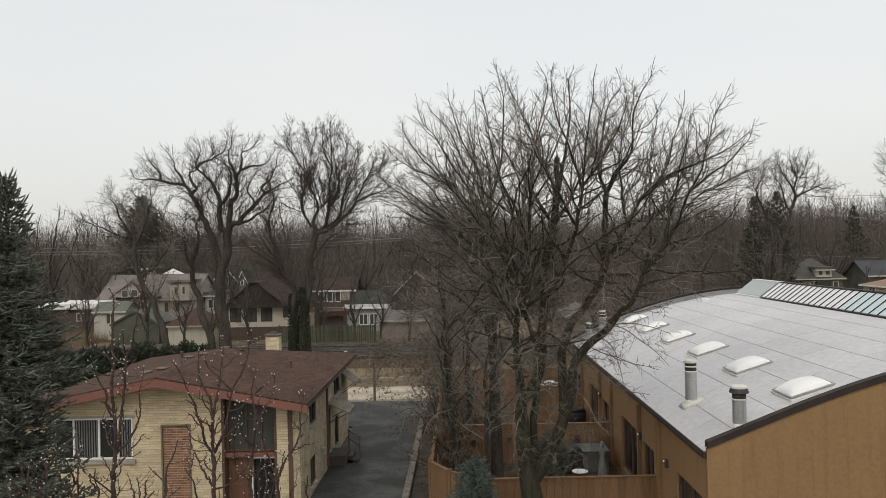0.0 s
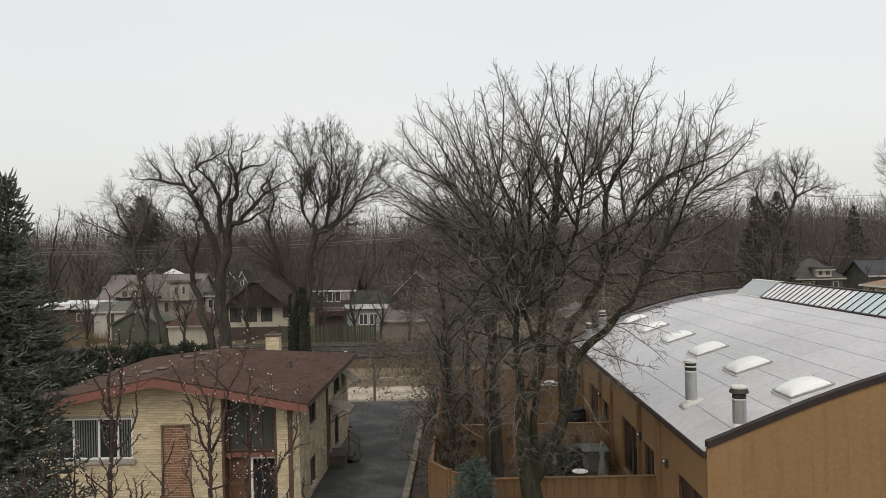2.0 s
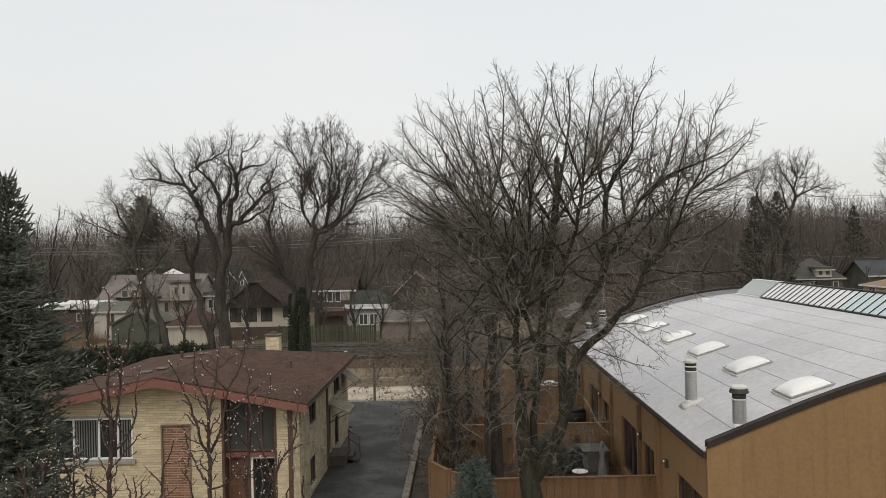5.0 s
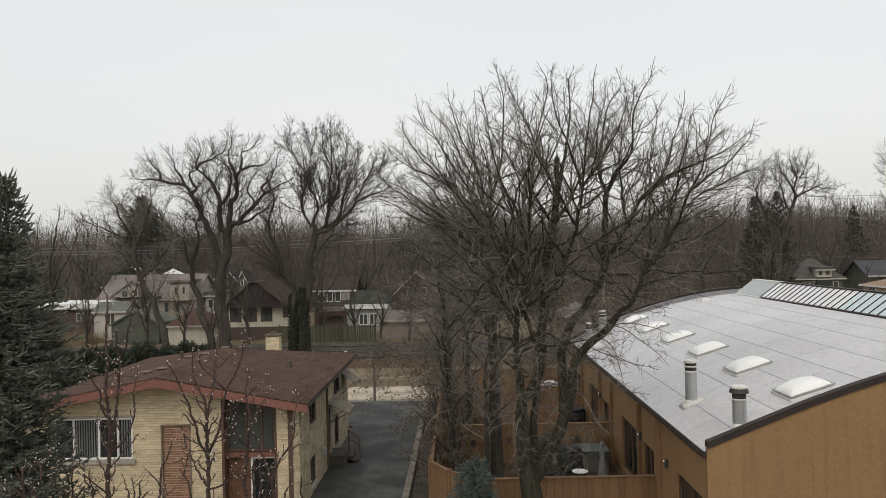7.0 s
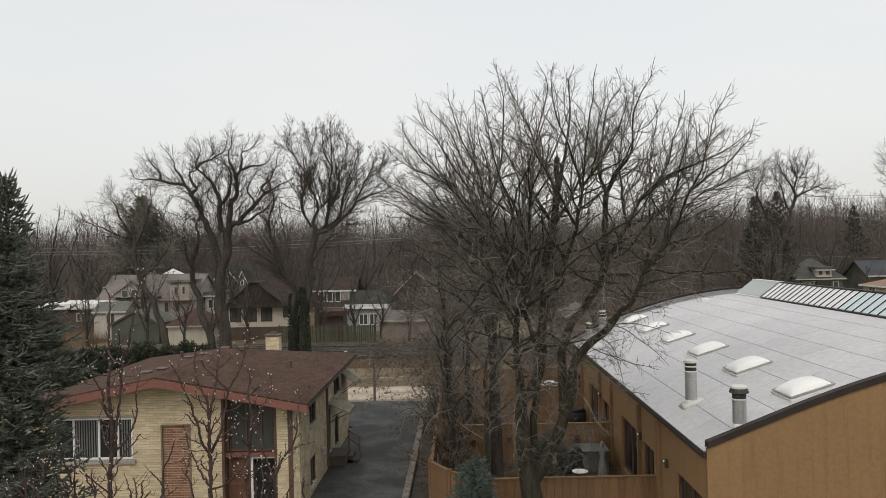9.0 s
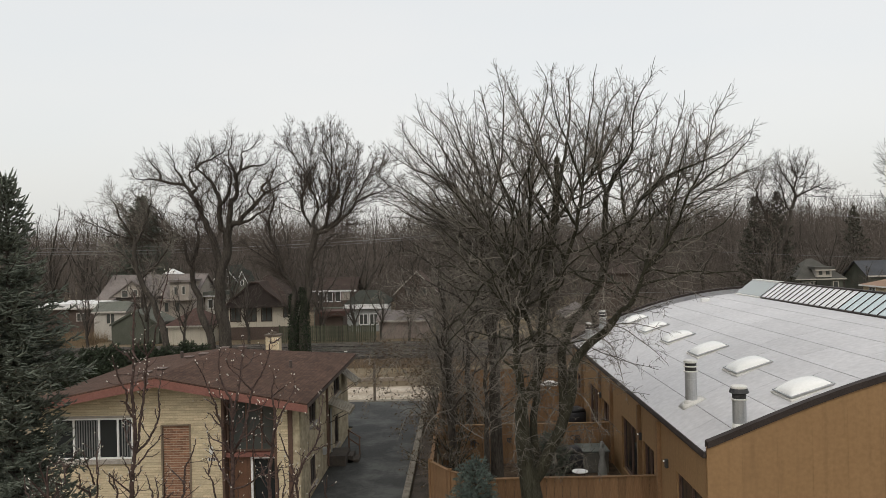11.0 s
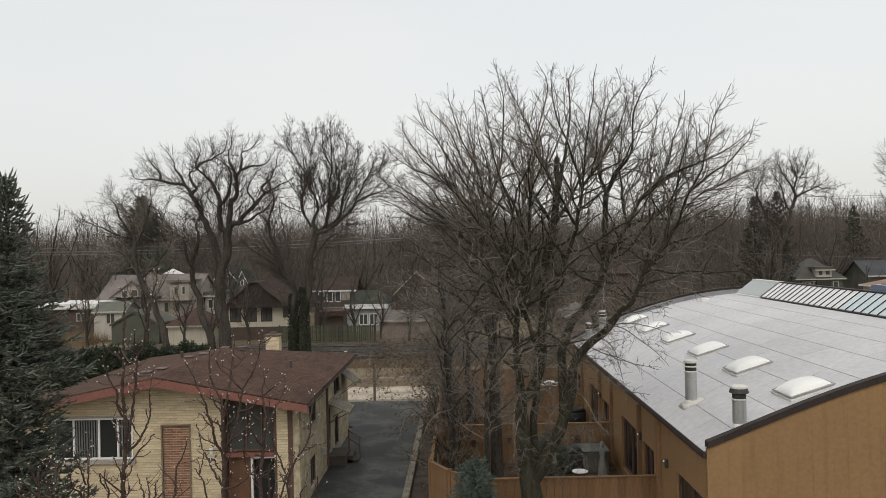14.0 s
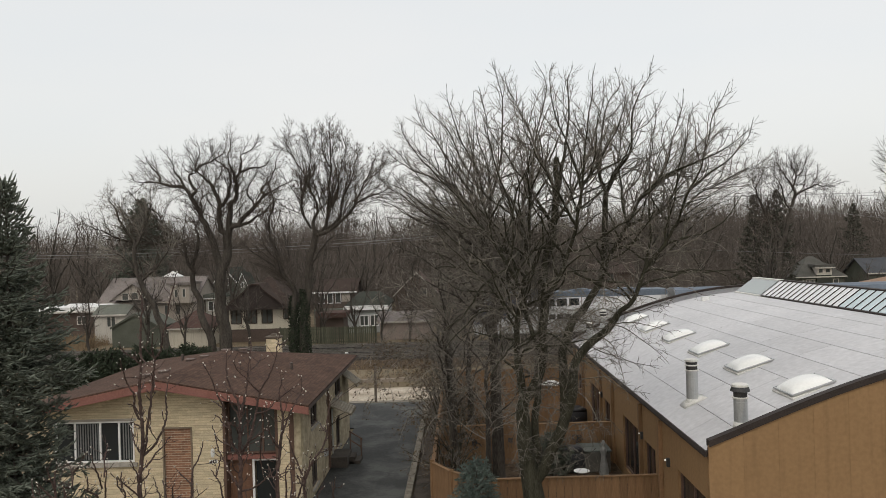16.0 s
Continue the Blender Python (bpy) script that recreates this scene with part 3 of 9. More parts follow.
def hip_slope(bm, uvl, pts, along):
    """One roof plane with its shingle coordinates in metres: along the eave, and up the slope."""
    vs = [bm.verts.new(p) for p in pts]
    f = bm.faces.new(vs)
    o, a = Vector(pts[0]), Vector(along).normalized()
    up = f.normal if f.normal.length else None
    f.normal_update()
    n = f.normal if f.normal.z > 0 else -f.normal
    s = n.cross(a)
    for lp in f.loops:
        d = lp.vert.co - o
        lp[uvl].uv = (d.dot(a), d.dot(s))
    return f


def brick_house():
    h = thing("brick_house", (0, 0, 0), "two-level buff brick house with a low brown shingle roof", "house")
    zt, zr = 4.2, 5.27
    xl, xr, xm, yf, yb, yr = -16.75, -5.62, -11.17, 27.7, 41.1, 35.9
    # roof planes with thickness
    bm = B()
    uvl = bm.loops.layers.uv.new("UVMap")
    fs = [hip_slope(bm, uvl, [(xr, yf, zt), (xr, yb, zt), (xm, yr, zr), (xm, yf, zr)], (0, 1, 0)),
          hip_slope(bm, uvl, [(xl, yb, zt), (xl, yf, zt), (xm, yf, zr), (xm, yr, zr)], (0, -1, 0)),
          hip_slope(bm, uvl, [(xr, yb, zt), (xl, yb, zt), (xm, yr, zr)], (-1, 0, 0))]
    bmesh.ops.remove_doubles(bm, verts=bm.verts, dist=0.001)
    bmesh.ops.solidify(bm, geom=bm.faces, thickness=0.07)
    roof = part("roof", bm, M["roof"], h, "brown asphalt shingle roof")
    # fascia boards along the rakes and eaves
    for a, b in (((xl, zt), (xm, zr)), ((xr, zt), (xm, zr))):
        bm = B()
        prism(bm, [(a[0], a[1] - 0.33), (a[0], a[1] - 0.06), (b[0], b[1] - 0.06), (b[0], b[1] - 0.36)], "y", yf - 0.02, yf + 0.05)
        part("fascia", bm, M["fascia"], roof, "red-brown painted fascia board")
    for x, s in ((xr, 1), (xl, -1)):
        bm = B()
        box(bm, x - 0.11 * (s > 0), x + 0.11 * (s < 0), yf + 0.06, yb, zt - 0.19, zt - 0.05)
        part("gutter", bm, M["gutter"], roof, "dark metal gutter")
    for a in (xl, xr):
        bm = B()
        e = a + (0.12 if a < xm else -0.12)
        prism(bm, [(e, zt - 0.14), (xm, zr - 0.16), (xm, zr - 0.13), (e, zt - 0.11)], "y", yf + 0.06, HF + 0.2)
        part("soffit", bm, M["soffit"], roof)
    # roof vents
    for x, y in ((-12.55, 30.3), (-11.95, 30.4), (-12.1, 33.9), (-11.5, 34.0), (-11.2, 36.2), (-10.3, 36.0)):
        z = zr - abs(x - xm) * (zr - zt) / (xr - xm)
        if y > 35:
            z = zr - (y - yr) * 0.2 - 0.02
        bm = B()
        box(bm, x - 0.15, x + 0.15, y - 0.15, y + 0.15, z - 0.05, z + 0.06, 0.01)
        box(bm, x - 0.2, x + 0.2, y - 0.2, y + 0.2, z + 0.06, z + 0.10, 0.012)
        part("roof_vent", bm, M["ventmetal"], roof, "low brown sheet-metal roof vent")
    for x, y in ((-7.6, 34.0), (-12.9, 35.2)):
        z = zr - abs(x - xm) * (zr - zt) / (xr - xm)
        bm = B()
        cyl(bm, (x, y, z - 0.05), (x, y, z + 0.3), 0.07, 0.07, 10)
        part("vent_pipe", bm, M["gutter"], roof, "dark plastic vent pipe")
    # front wall: backing, bricks in courses, openings
    win = (-15.45, -12.42, 2.06, 3.62)
    pan = (-11.28, -10.27, -0.2, 3.28)
    holes = [win, pan]
    x0, x1 = HW, -9.06
    bm = B()
    for a, b, c, d in panels(x0, x1, -0.2, 3.92, holes):
        box(bm, a, b, HF + 0.02, HF + 0.25, c, d)
    prism(bm, [(x0, 3.92), (x1, 3.92), (x1, zr - (x1 - xm) * 0.193 - 0.15), (xm, zr - 0.15), (x0, zt - 0.08)], "y", HF + 0.02, HF + 0.25)
    wall = part("front_wall", bm, M["mortar"], h, "buff brick front wall")
    # gable-shaped top is hidden behind the fascia; bricks follow it
    V, F = [], []
    rng = random.Random(11)
    course, length, gap = 0.0965, 0.305, 0.012
    def lay(u0, u1, ztop, yface, openings):
        k = 0
        z = 0.0
        while z < ztop(0.5 * (u0 + u1)) + 1.0:
            u = u0 - (length / 2 if k % 2 else 0)
            while u < u1:
                a, b = max(u, u0), min(u + length - 0.005, u1)
                u += length
                if b - a < 0.05 or z + course > ztop(0.5 * (a + b)):
                    continue
                if any(a < o[1] + 0.0 and b > o[0] and z + course > o[2] + 0.02 and z < o[3] - 0.02 for o in openings):
                    # cut against the opening
                    o = [o for o in openings if a < o[1] and b > o[0]][0]
                    if a < o[0] - 0.04:
                        b = o[0]
                    elif b > o[1] + 0.04:
                        a = o[1]
                    else:
                        continue
                p = rng.uniform(-0.003, 0.003)
                i = len(V)
                y0, y1 = yface + 0.006 + p, yface + 0.03
                V.extend(((a, y0, z + gap / 2), (b, y0, z + gap / 2), (b, y0, z + course - gap / 2), (a, y0, z + course - gap / 2),
                          (a, y1, z + gap / 2), (b, y1, z + gap / 2), (b, y1, z + course - gap / 2), (a, y1, z + course - gap / 2)))
                F.extend(((i, i + 1, i + 2, i + 3), (i + 3, i + 2, i + 6, i + 7), (i, i + 4, i + 5, i + 1), (i, i + 3, i + 7, i + 4), (i + 1, i + 5, i + 6, i + 2)))
            z += course
            k += 1
    def rake(x):
        return zr - abs(x - xm) * (zr - zt) / (xr - xm) - 0.1
    lay(x0, x1, rake, HF, [win, pan])
    lay(-6.98, -6.56, rake, HF, [])
    me = bpy.data.meshes.new("brickwork")
    me.from_pydata(V, [], F)
    me.materials.append(M["brick"])
    ob = new("brickwork", me)
    ob.parent = wall
    tagged(ob, "buff face bricks in running bond", kind="stuff")
    w = window(h, "window", win[0], win[1], win[2], win[3], "y", HF, (-14.68, -13.72, -13.0), "white", "glass", 0.1, "wide white-framed sliding window with vertical blinds", 0.07)
    rb = random.Random(2)
    bm_mesh = mesh_of("blind_slat", box(B(), -0.024, 0.024, 0, 0.006, 2.16, 3.52), M["blind"])
    for i in range(22):
        x = -14.58 + i * 0.096
        if -13.78 < x < -12.94 or x > -12.5:
            continue
        s = piece("blind_slat", bm_mesh, w, (x, HF + 0.085, 0))
        s.rotation_euler = (0, 0, 0.0)
    bm = B()
    box(bm, win[0] - 0.12, win[1] + 0.12, HF - 0.09, HF + 0.12, win[2] - 0.16, win[2] - 0.005, 0.01)
    part("sill", bm, M["concrete"], w, "pale stone sill")
    bm = B()
    box(bm, win[0] - 0.1, win[1] + 0.1, HF - 0.03, HF + 0.1, win[3] + 0.005, win[3] + 0.09)
    part("lintel", bm, M["concrete"], w)
    # red brick infill
    bm = B()
    box(bm, pan[0], pan[1], HF + 0.05, HF + 0.2, -0.2, pan[3])
    infill = part("infill_panel", bm, M["palemortar"], h, "red brick infill panel in a buff surround")
    mesh = mesh_of("brick", box(B(), 0, 0.240, -0.002, 0.03, 0, 0.070), M["redbrick"])
    half = mesh_of("brick", box(B(), 0, 0.115, -0.002, 0.03, 0, 0.070), M["redbrick"])
    for k in range(33):
        x = pan[0] + 0.012
        for i in range(5):
            small = k % 2 and i in (0, 4)
            if x + (0.11 if small else 0.234) > pan[1]:
                continue
            piece("brick", half if small else mesh, infill, (x, HF + 0.045, 0.26 + k * 0.0915))
            x += (0.115 if small else 0.240) + 0.010
    for a, b, c, d in ((pan[0] - 0.06, pan[0], 0, pan[3] + 0.06), (pan[1], pan[1] + 0.06, 0, pan[3] + 0.06), (pan[0], pan[1], pan[3], pan[3] + 0.06)):
        bm = B()
        box(bm, a, b, HF - 0.035, HF + 0.1, c, d)
        part("surround", bm, M["soffit"], infill)
    # house number kept as plain bars, and a wall lantern
    plate = B()
    box(plate, -9.58, -9.27, HF - 0.03, HF - 0.013, 1.95, 2.08)
    plate = part("number_plate", plate, M["white"], h, "small white plate with three dark bars")
    for i in range(3):
        bm = B()
        box(bm, -9.55 + i * 0.09, -9.49 + i * 0.09, HF - 0.038, HF - 0.031, 1.965, 2.065)
        part("bar", bm, M["vinyl"], plate)
    bm = B()
    lathe(bm, [(0.03, 2.2), (0.07, 2.26), (0.08, 2.42), (0.05, 2.5), (0.01, 2.54)], -9.42, HF - 0.12, 10)
    lan = part("wall_lantern", bm, M["white"], h, "small white wall lantern")
    # entry recess: glazed stair hall above, door and dark opening below
    bm = B()
    box(bm, -9.06, -6.98, HF + 0.9, HF + 1.1, -0.2, 4.4)
    part("recess_wall", bm, M["side"], h)
    for a, b in ((-9.06, -8.96), (-7.08, -6.98)):
        bm = B()
        box(bm, a, b, HF + 0.0, HF + 0.9, -0.2, 4.3)
        part("recess_side", bm, M["brown"], h, "dark brown timber side of the recess")
    bm = B()
    box(bm, -8.96, -7.08, HF + 0.18, HF + 0.9, 2.02, 2.18)
    part("beam", bm, M["fascia"], h, "red-brown beam over the entrance")
    window(h, "stair_window", -8.94, -7.1, 2.22, 4.12, "y", HF, (-8.2, -7.62), "brown", "glass_grey", 0.35, "tall grey glazed stair window", 0.06)
    bm = B()
    box(bm, -8.94, -8.1, HF + 0.42, HF + 0.48, -0.1, 2.0)
    door = part("door", bm, M["door"], h, "brown stained wooden door")
    for z in (0.25, 1.15):
        bm = B()
        box(bm, -8.84, -8.2, HF + 0.40, HF + 0.425, z, z + 0.72, 0.012)
        part("door_panel", bm, M["door"], door)
    bm = B()
    box(bm, -8.06, -7.98, HF + 0.3, HF + 0.38, -0.1, 2.02)
    box(bm, -7.98, -7.1, HF + 0.3, HF + 0.38, 1.93, 2.02)
    post = part("entry_frame", bm, M["white"], h, "white painted entrance post and head")
    bm = B()
    box(bm, -7.97, -7.1, HF + 0.55, HF + 0.6, -0.1, 1.93)
    part("entry_glass", bm, M["glass"], h, "dark glazed entrance")
    bm = B()
    box(bm, -6.98, -6.56, HF + 0.02, HF + 0.3, -0.2, 4.28)
    part("pier", bm, M["mortar"], h, "buff brick pier beside the entrance")
    bm = B()
    box(bm, -6.55, -6.38, HF - 0.01, HF + 0.2, -0.2, 4.1)
    part("corner_board", bm, M["brown"], h, "brown corner board")
    bm = B()
    box(bm, -6.38, -6.12, HF + 0.02, HF + 0.2, -0.2, 4.15)
    part("corner_wall", bm, M["side"], h)
    # side wall on the driveway
    uw = [(30.45, 31.85, 2.72, 3.75), (36.4, 38.2, 2.75, 3.8)]
    lw = [(30.45, 31.65, 0.3, 1.42), (36.5, 37.6, 0.35, 1.75)]
    door_hole = (34.75, 35.65, 0.5, 2.5)
    bm = B()
    for a, b, c, d in panels(HF + 0.2, HB, -0.2, 4.12, uw + lw + [door_hole]):
        box(bm, HS - 0.25, HS, a, b, c, d)
    part("side_wall", bm, M["side"], h, "weathered rough-faced buff side wall")
    for u0, u1, a, b in uw + lw:
        w = window(h, "window", u0, u1, a, b, "x", HS, ((u0 + u1) / 2,), "gutter", "glass", 0.1, "dark window in a dark brown frame")
        bm = B()
        box(bm, HS - 0.1, HS + 0.07, u0 - 0.06, u1 + 0.06, a - 0.09, a - 0.003)
        part("sill", bm, M["concrete"], w)
    bm = B()
    box(bm, HS - 0.14, HS - 0.09, door_hole[0], door_hole[1], 0.5, 2.5)
    part("side_door", bm, M["brown"], h, "dark brown side door")
    bm = B()
    box(bm, HS + 0.01, HS + 0.09, 34.22, 34.34, 0.1, 4.0)
    part("downspout", bm, M["brown"], h, "brown downspout with a pale lower pipe")
    bm = B()
    cyl(bm, (HS + 0.12, 34.75, 0.6), (HS + 0.12, 34.75, 2.6), 0.035, 0.035, 8)
    part("conduit", bm, M["galv"], h, "pale metal conduit")
    bm = B()
    box(bm, HS, HS + 0.16, 33.1, 33.35, 0.9, 1.2, 0.02)
    part("meter", bm, M["galv"], h, "small grey utility meter")
    for x0, x1, y0, y1, z0, z1, n in ((HS, HS + 1.0, 34.5, 36.2, 2.42, 2.85, 8), (HS, HS + 0.75, 38.6, 40.2, 3.0, 3.6, 7)):
        aw = B()
        ring = [(x0, z1), (x1, z0), (x1, z0 - 0.04), (x0, z1 - 0.04)]
        prism(aw, ring, "y", y0, y1)
        aw = part("awning", aw, M["awning"], h, "ribbed metal awning over a side opening")
        st = (y1 - y0) / n
        for i in range(n):
            bm = B()
            prism(bm, [(x0, z1 + 0.02), (x1 + 0.01, z0 + 0.02), (x1 + 0.01, z0 - 0.16 if i % 2 else z0 - 0.12), (x1 - 0.02, z0 - 0.05), (x0, z1 + 0.002)], "y", y0 + i * st + 0.03, y0 + (i + 1) * st - 0.03)
            part("rib", bm, M["awning"], aw)
        for y in (y0 + 0.1, y1 - 0.1):
            bm = B()
            cyl(bm, (x0, y, z0 - 0.5), (x1 - 0.05, y, z0 - 0.03), 0.018, 0.018, 6)
            part("bracket", bm, M["gutter"], aw)
    bm = B()
    box(bm, HW, HW + 0.25, HF + 0.25, HB, -0.2, 4.15)
    part("far_wall", bm, M["side"], h)
    bm = B()
    box(bm, HW, HS, HB, HB + 0.25, -0.2, 4.12)
    part("back_wall", bm, M["side"], h)
    # buff brick chimney behind the roof
    ch = B()
    cx, cy = -10.2, 41.6
    box(ch, cx - 0.36, cx + 0.36, cy - 0.3, cy + 0.3, -0.1, 5.17)
    ch = part("chimney", ch, M["brick"], h, "buff brick chimney with a dark cap")
    V2 = B()
    for k in range(15):
        for i in range(3):
            x = cx - 0.36 + i * 0.29 - (0.14 if k % 2 else 0)
            box(V2, max(x, cx - 0.365), min(x + 0.277, cx + 0.365), cy - 0.312, cy - 0.28, 3.6 + k * 0.1, 3.69 + k * 0.1)
    tagged(part("brickwork", V2, M["brick"], ch), kind="stuff")
    bm = B()
    box(bm, cx - 0.43, cx + 0.43, cy - 0.36, cy + 0.36, 5.17, 5.28, 0.02)
    cyl(bm, (cx, cy, 5.28), (cx, cy, 5.40), 0.2, 0.17, 12)
    part("chimney_cap", bm, M["post"], ch, "dark weathered chimney cap and pot")
    # steps with a red rail
    st = thing("side_steps", (0, 0, 0), "weathered brown wooden stoop with a red-brown railing", "steps")
    for i, (x, z) in enumerate(((-5.3, 0.5), (-5.05, 0.34), (-4.8, 0.17))):
        bm = B()
        box(bm, HS + 0.02, x, 34.4 if i == 0 else 35.0, 35.9, 0.0, z, 0.015)
        part("step", bm, M["tie"], st)
    for y in (35.86,):
        bm = B()
        for x, z0, z1 in ((-5.35, 0.5, 1.35), (-4.85, 0.17, 1.0)):
            box(bm, x - 0.03, x + 0.03, y - 0.03, y + 0.03, z0, z1)
        part("railing_post", bm, M["brown"], st)
        bm = B()
        prism(bm, [(-5.4, 1.36), (-4.78, 0.98), (-4.78, 0.92), (-5.4, 1.30)], "y", y - 0.035, y + 0.035)
        prism(bm, [(-5.35, 0.95), (-4.85, 0.62), (-4.85, 0.55), (-5.35, 0.88)], "y", y - 0.02, y + 0.02)
        part("handrail", bm, M["brown"], st)


# ------------------------------------------------------------------ the long building with the vaulted roof
BX, BX2, BF, BB = 6.68, 28.3, 21.2, 46.0


def vault(x):
    return 6.75 - 0.0243 * (17.5 - x) ** 2


def long_building():
    b = thing("townhouse_row", (0, 0, 0), "long tan-sided building with a low vaulted white roof", "building")
    N = 36
    xs = [BX - 0.1 + (BX2 - BX + 0.2) * i / N for i in range(N + 1)]
    # gable ends, of upright panels
    def edge(x):
        """The parapet lifts above the roof towards the eave."""
        return vault(x) + 0.24 * math.exp(-max(0.0, x - BX) / 1.5)
    def end(y0, y1, name, pitch, raise_by):
        top = edge if y0 < 30 else vault
        g = None
        x = BX
        while x < BX2 - 0.01:
            x2 = min(x + pitch, BX2)
            bm = B()
            ring = [(x + 0.002, -0.2), (x2 - 0.002, -0.2)] + [(x2 - 0.002 - (x2 - x - 0.004) * i / 4, top(x2 - 0.002 - (x2 - x - 0.004) * i / 4) + raise_by) for i in range(5)]
            prism(bm, ring, "y", y0, y1)
            if g is None:
                g = part(name, bm, M["tan"], b, "tan vertical panel wall under the curved roof edge")
            else:
                part("panel", bm, M["tan"], g)
            x = x2
        bm = B()
        ring = [(xs[0], -0.2)] + [(x, top(x) + raise_by - 0.02) for x in xs] + [(xs[-1], -0.2)]
        ring = [(min(max(u, BX + 0.02), BX2 - 0.02), z) for u, z in ring]
        prism(bm, ring, "y", y0 + (0.02 if y0 < 30 else -0.1), y1 + (0.12 if y0 < 30 else -0.02))
        part("wall_core", bm, M["brown"], g)
    end(BF, BF + 0.05, "gable_wall", 0.96, -0.04)
    end(BB + 0.1, BB + 0.15, "rear_gable_wall", 1.24, 0.2)
    # parapet caps
    for y0, y1, lo, hi, nm in ((BF - 0.05, BF + 0.2, -0.08, 0.1, "parapet_cap"), (BB - 0.02, BB + 0.2, 0.18, 0.34, "parapet_cap")):
        bm = B()
        top = edge if y0 < 30 else vault
        fine = [BX + 0.01 + (xs[3] - BX - 0.01) * i / 12 for i in range(12)] + xs[3:]
        prism(bm, [(x, top(x) + hi) for x in fine] + [(x, top(x) + lo) for x in reversed(fine)], "y", y0, y1)
        part(nm, bm, M["cap"], b, "dark brown metal roof edge")
    bm = B()
    low, high = [[bm.verts.new((x, y, vault(x) + z)) for x in xs] for y, z in ((BB - 0.62, 0.014), (BB - 0.03, 0.21))]
    for i in range(N):
        bm.faces.new((low[i], low[i + 1], high[i + 1], high[i]))
    bmesh.ops.solidify(bm, geom=bm.faces, thickness=0.03)
    part("parapet_upstand", bm, M["upstand"], b, "grey membrane upstand")
    # roof deck and membrane sheets
    bm = B()
    inner = [BX + 0.01] + xs[1:-1] + [BX2 - 0.01]
    prism(bm, [(x, vault(x) - 0.005) for x in inner] + [(x, vault(x) - 0.3) for x in reversed(inner)], "y", BF + 0.24, BB - 0.05)
    roof = part("roof", bm, M["seam"], b, "low vaulted roof of white membrane sheets")
    rng = random.Random(8)
    edges = [BX - 0.026]
    while edges[-1] < 17.3:
        edges.append(edges[-1] + (1.0 if edges[-1] < 7 else 1.18))
    while edges[-1] < BX2 - 1:
        edges.append(edges[-1] + 1.9)
    edges.append(BX2 + 0.1)
    for k, (a, c) in enumerate(zip(edges, edges[1:])):
        y = BF + 0.24
        first = True
        while y < BB - 0.2:
            y2 = y + (rng.uniform(1.2, 4.5) if first else rng.uniform(3.2, 6.0))
            first = False
            if BB - y2 < 2.5:
                y2 = BB - 0.06
            bm = B()
            m = 5
            us = [a + 0.009 + (c - a - 0.018) * i / m for i in range(m + 1)]
            top = [[bm.verts.new((u, yy, vault(u) + 0.008 + 0.004 * (i == 0))) for i, u in enumerate(us)] for yy in (y + 0.006, y2 - 0.006)]
            bot = [[bm.verts.new((u, yy, vault(u) - 0.004)) for u in us] for yy in (y + 0.006, y2 - 0.006)]
            for i in range(m):
                bm.faces.new((top[0][i], top[0][i + 1], top[1][i + 1], top[1][i]))
                bm.faces.new((bot[0][i], bot[0][i + 1], top[0][i + 1], top[0][i]))
            bm.faces.new((bot[0][0], top[0][0], top[1][0], bot[1][0]))
            part("membrane_sheet", bm, M["membrane"], roof)
            y = y2
    # eave: dark edge board and gutter
    bm = B()
    prism(bm, [(BX - 0.11, 3.785), (BX - 0.03, 3.785), (BX - 0.03, vault(BX) + 0.03), (BX - 0.07, vault(BX) + 0.03), (BX - 0.11, vault(BX) - 0.06)], "y", BF + 0.02, BB + 0.15)
    part("eave_gutter", bm, M["cap"], roof, "dark metal eave gutter")
    # west wall with openings, unit by unit
    units = [BF + 4.95 + 8.1 * k - 8.1 for k in range(5)]
    holes = []
    for u in units:
        holes += [(u + 3.3, u + 6.25, 0.35, 2.56), (u + 0.95, u + 2.5, 0.35, 2.42)]
    holes = [(max(a, BF + 0.3), min(c, BB - 0.1), z0, z1) for a, c, z0, z1 in holes if c > BF + 0.4 and a < BB - 0.5]
    ww = None
    for a, c, z0, z1 in panels(BF + 0.1, BB + 0.1, -0.2, 3.78, holes):
        bm = B()
        box(bm, BX, BX + 0.25, a, c, z0, z1)
        if ww is None:
            ww = part("yard_wall", bm, M["tan"], b, "tan yard-side wall with dark glazed openings")
        else:
            part("wall_panel", bm, M["tan"], ww)
    for a, c, z0, z1 in holes:
        big = c - a > 1.7
        window(b, "patio_door" if big else "window", a, c, z0, z1, "-x", BX, ((a + c) / 2,), "brown", "glass", 0.14, "dark glazed patio door" if big else "dark window with brown frame", 0.08)
    for u in units:
        for y in (u, u + 2.85):
            if BF < y < BB:
                bm = B()
                box(bm, BX - 0.14, BX, y - 0.1, y + 0.1, -0.2, 3.7, 0.01)
                part("pilaster", bm, M["fence"], ww, "brown timber post on the wall")
        for y in (u - 0.9, u + 2.75):
            if BF < y < BB and (y == u + 2.75 or y < 28):
                bm = B()
                box(bm, BX - 0.1, BX, y - 0.07, y + 0.07, 2.38, 2.66, 0.01)
                lamp = part("wall_lamp", bm, M["blacksteel"], b, "dark wall lamp with a globe that glows for its glint")
                # unlit globe; its glow stands for a glint
                bm = B()
                bmesh.ops.create_icosphere(bm, subdivisions=2, radius=0.03, matrix=Matrix.Translation((BX - 0.14, y, 2.6)))
                part("globe", bm, M["lamp"], lamp)
    # domed skylights
    for i in range(6):
        y = 22.62 + 4.28 * i
        d = thing("dome_skylight", (9.98, y, vault(9.98) - 0.02), "milky acrylic dome skylight on a low white curb", "skylight", "domes along the roof")
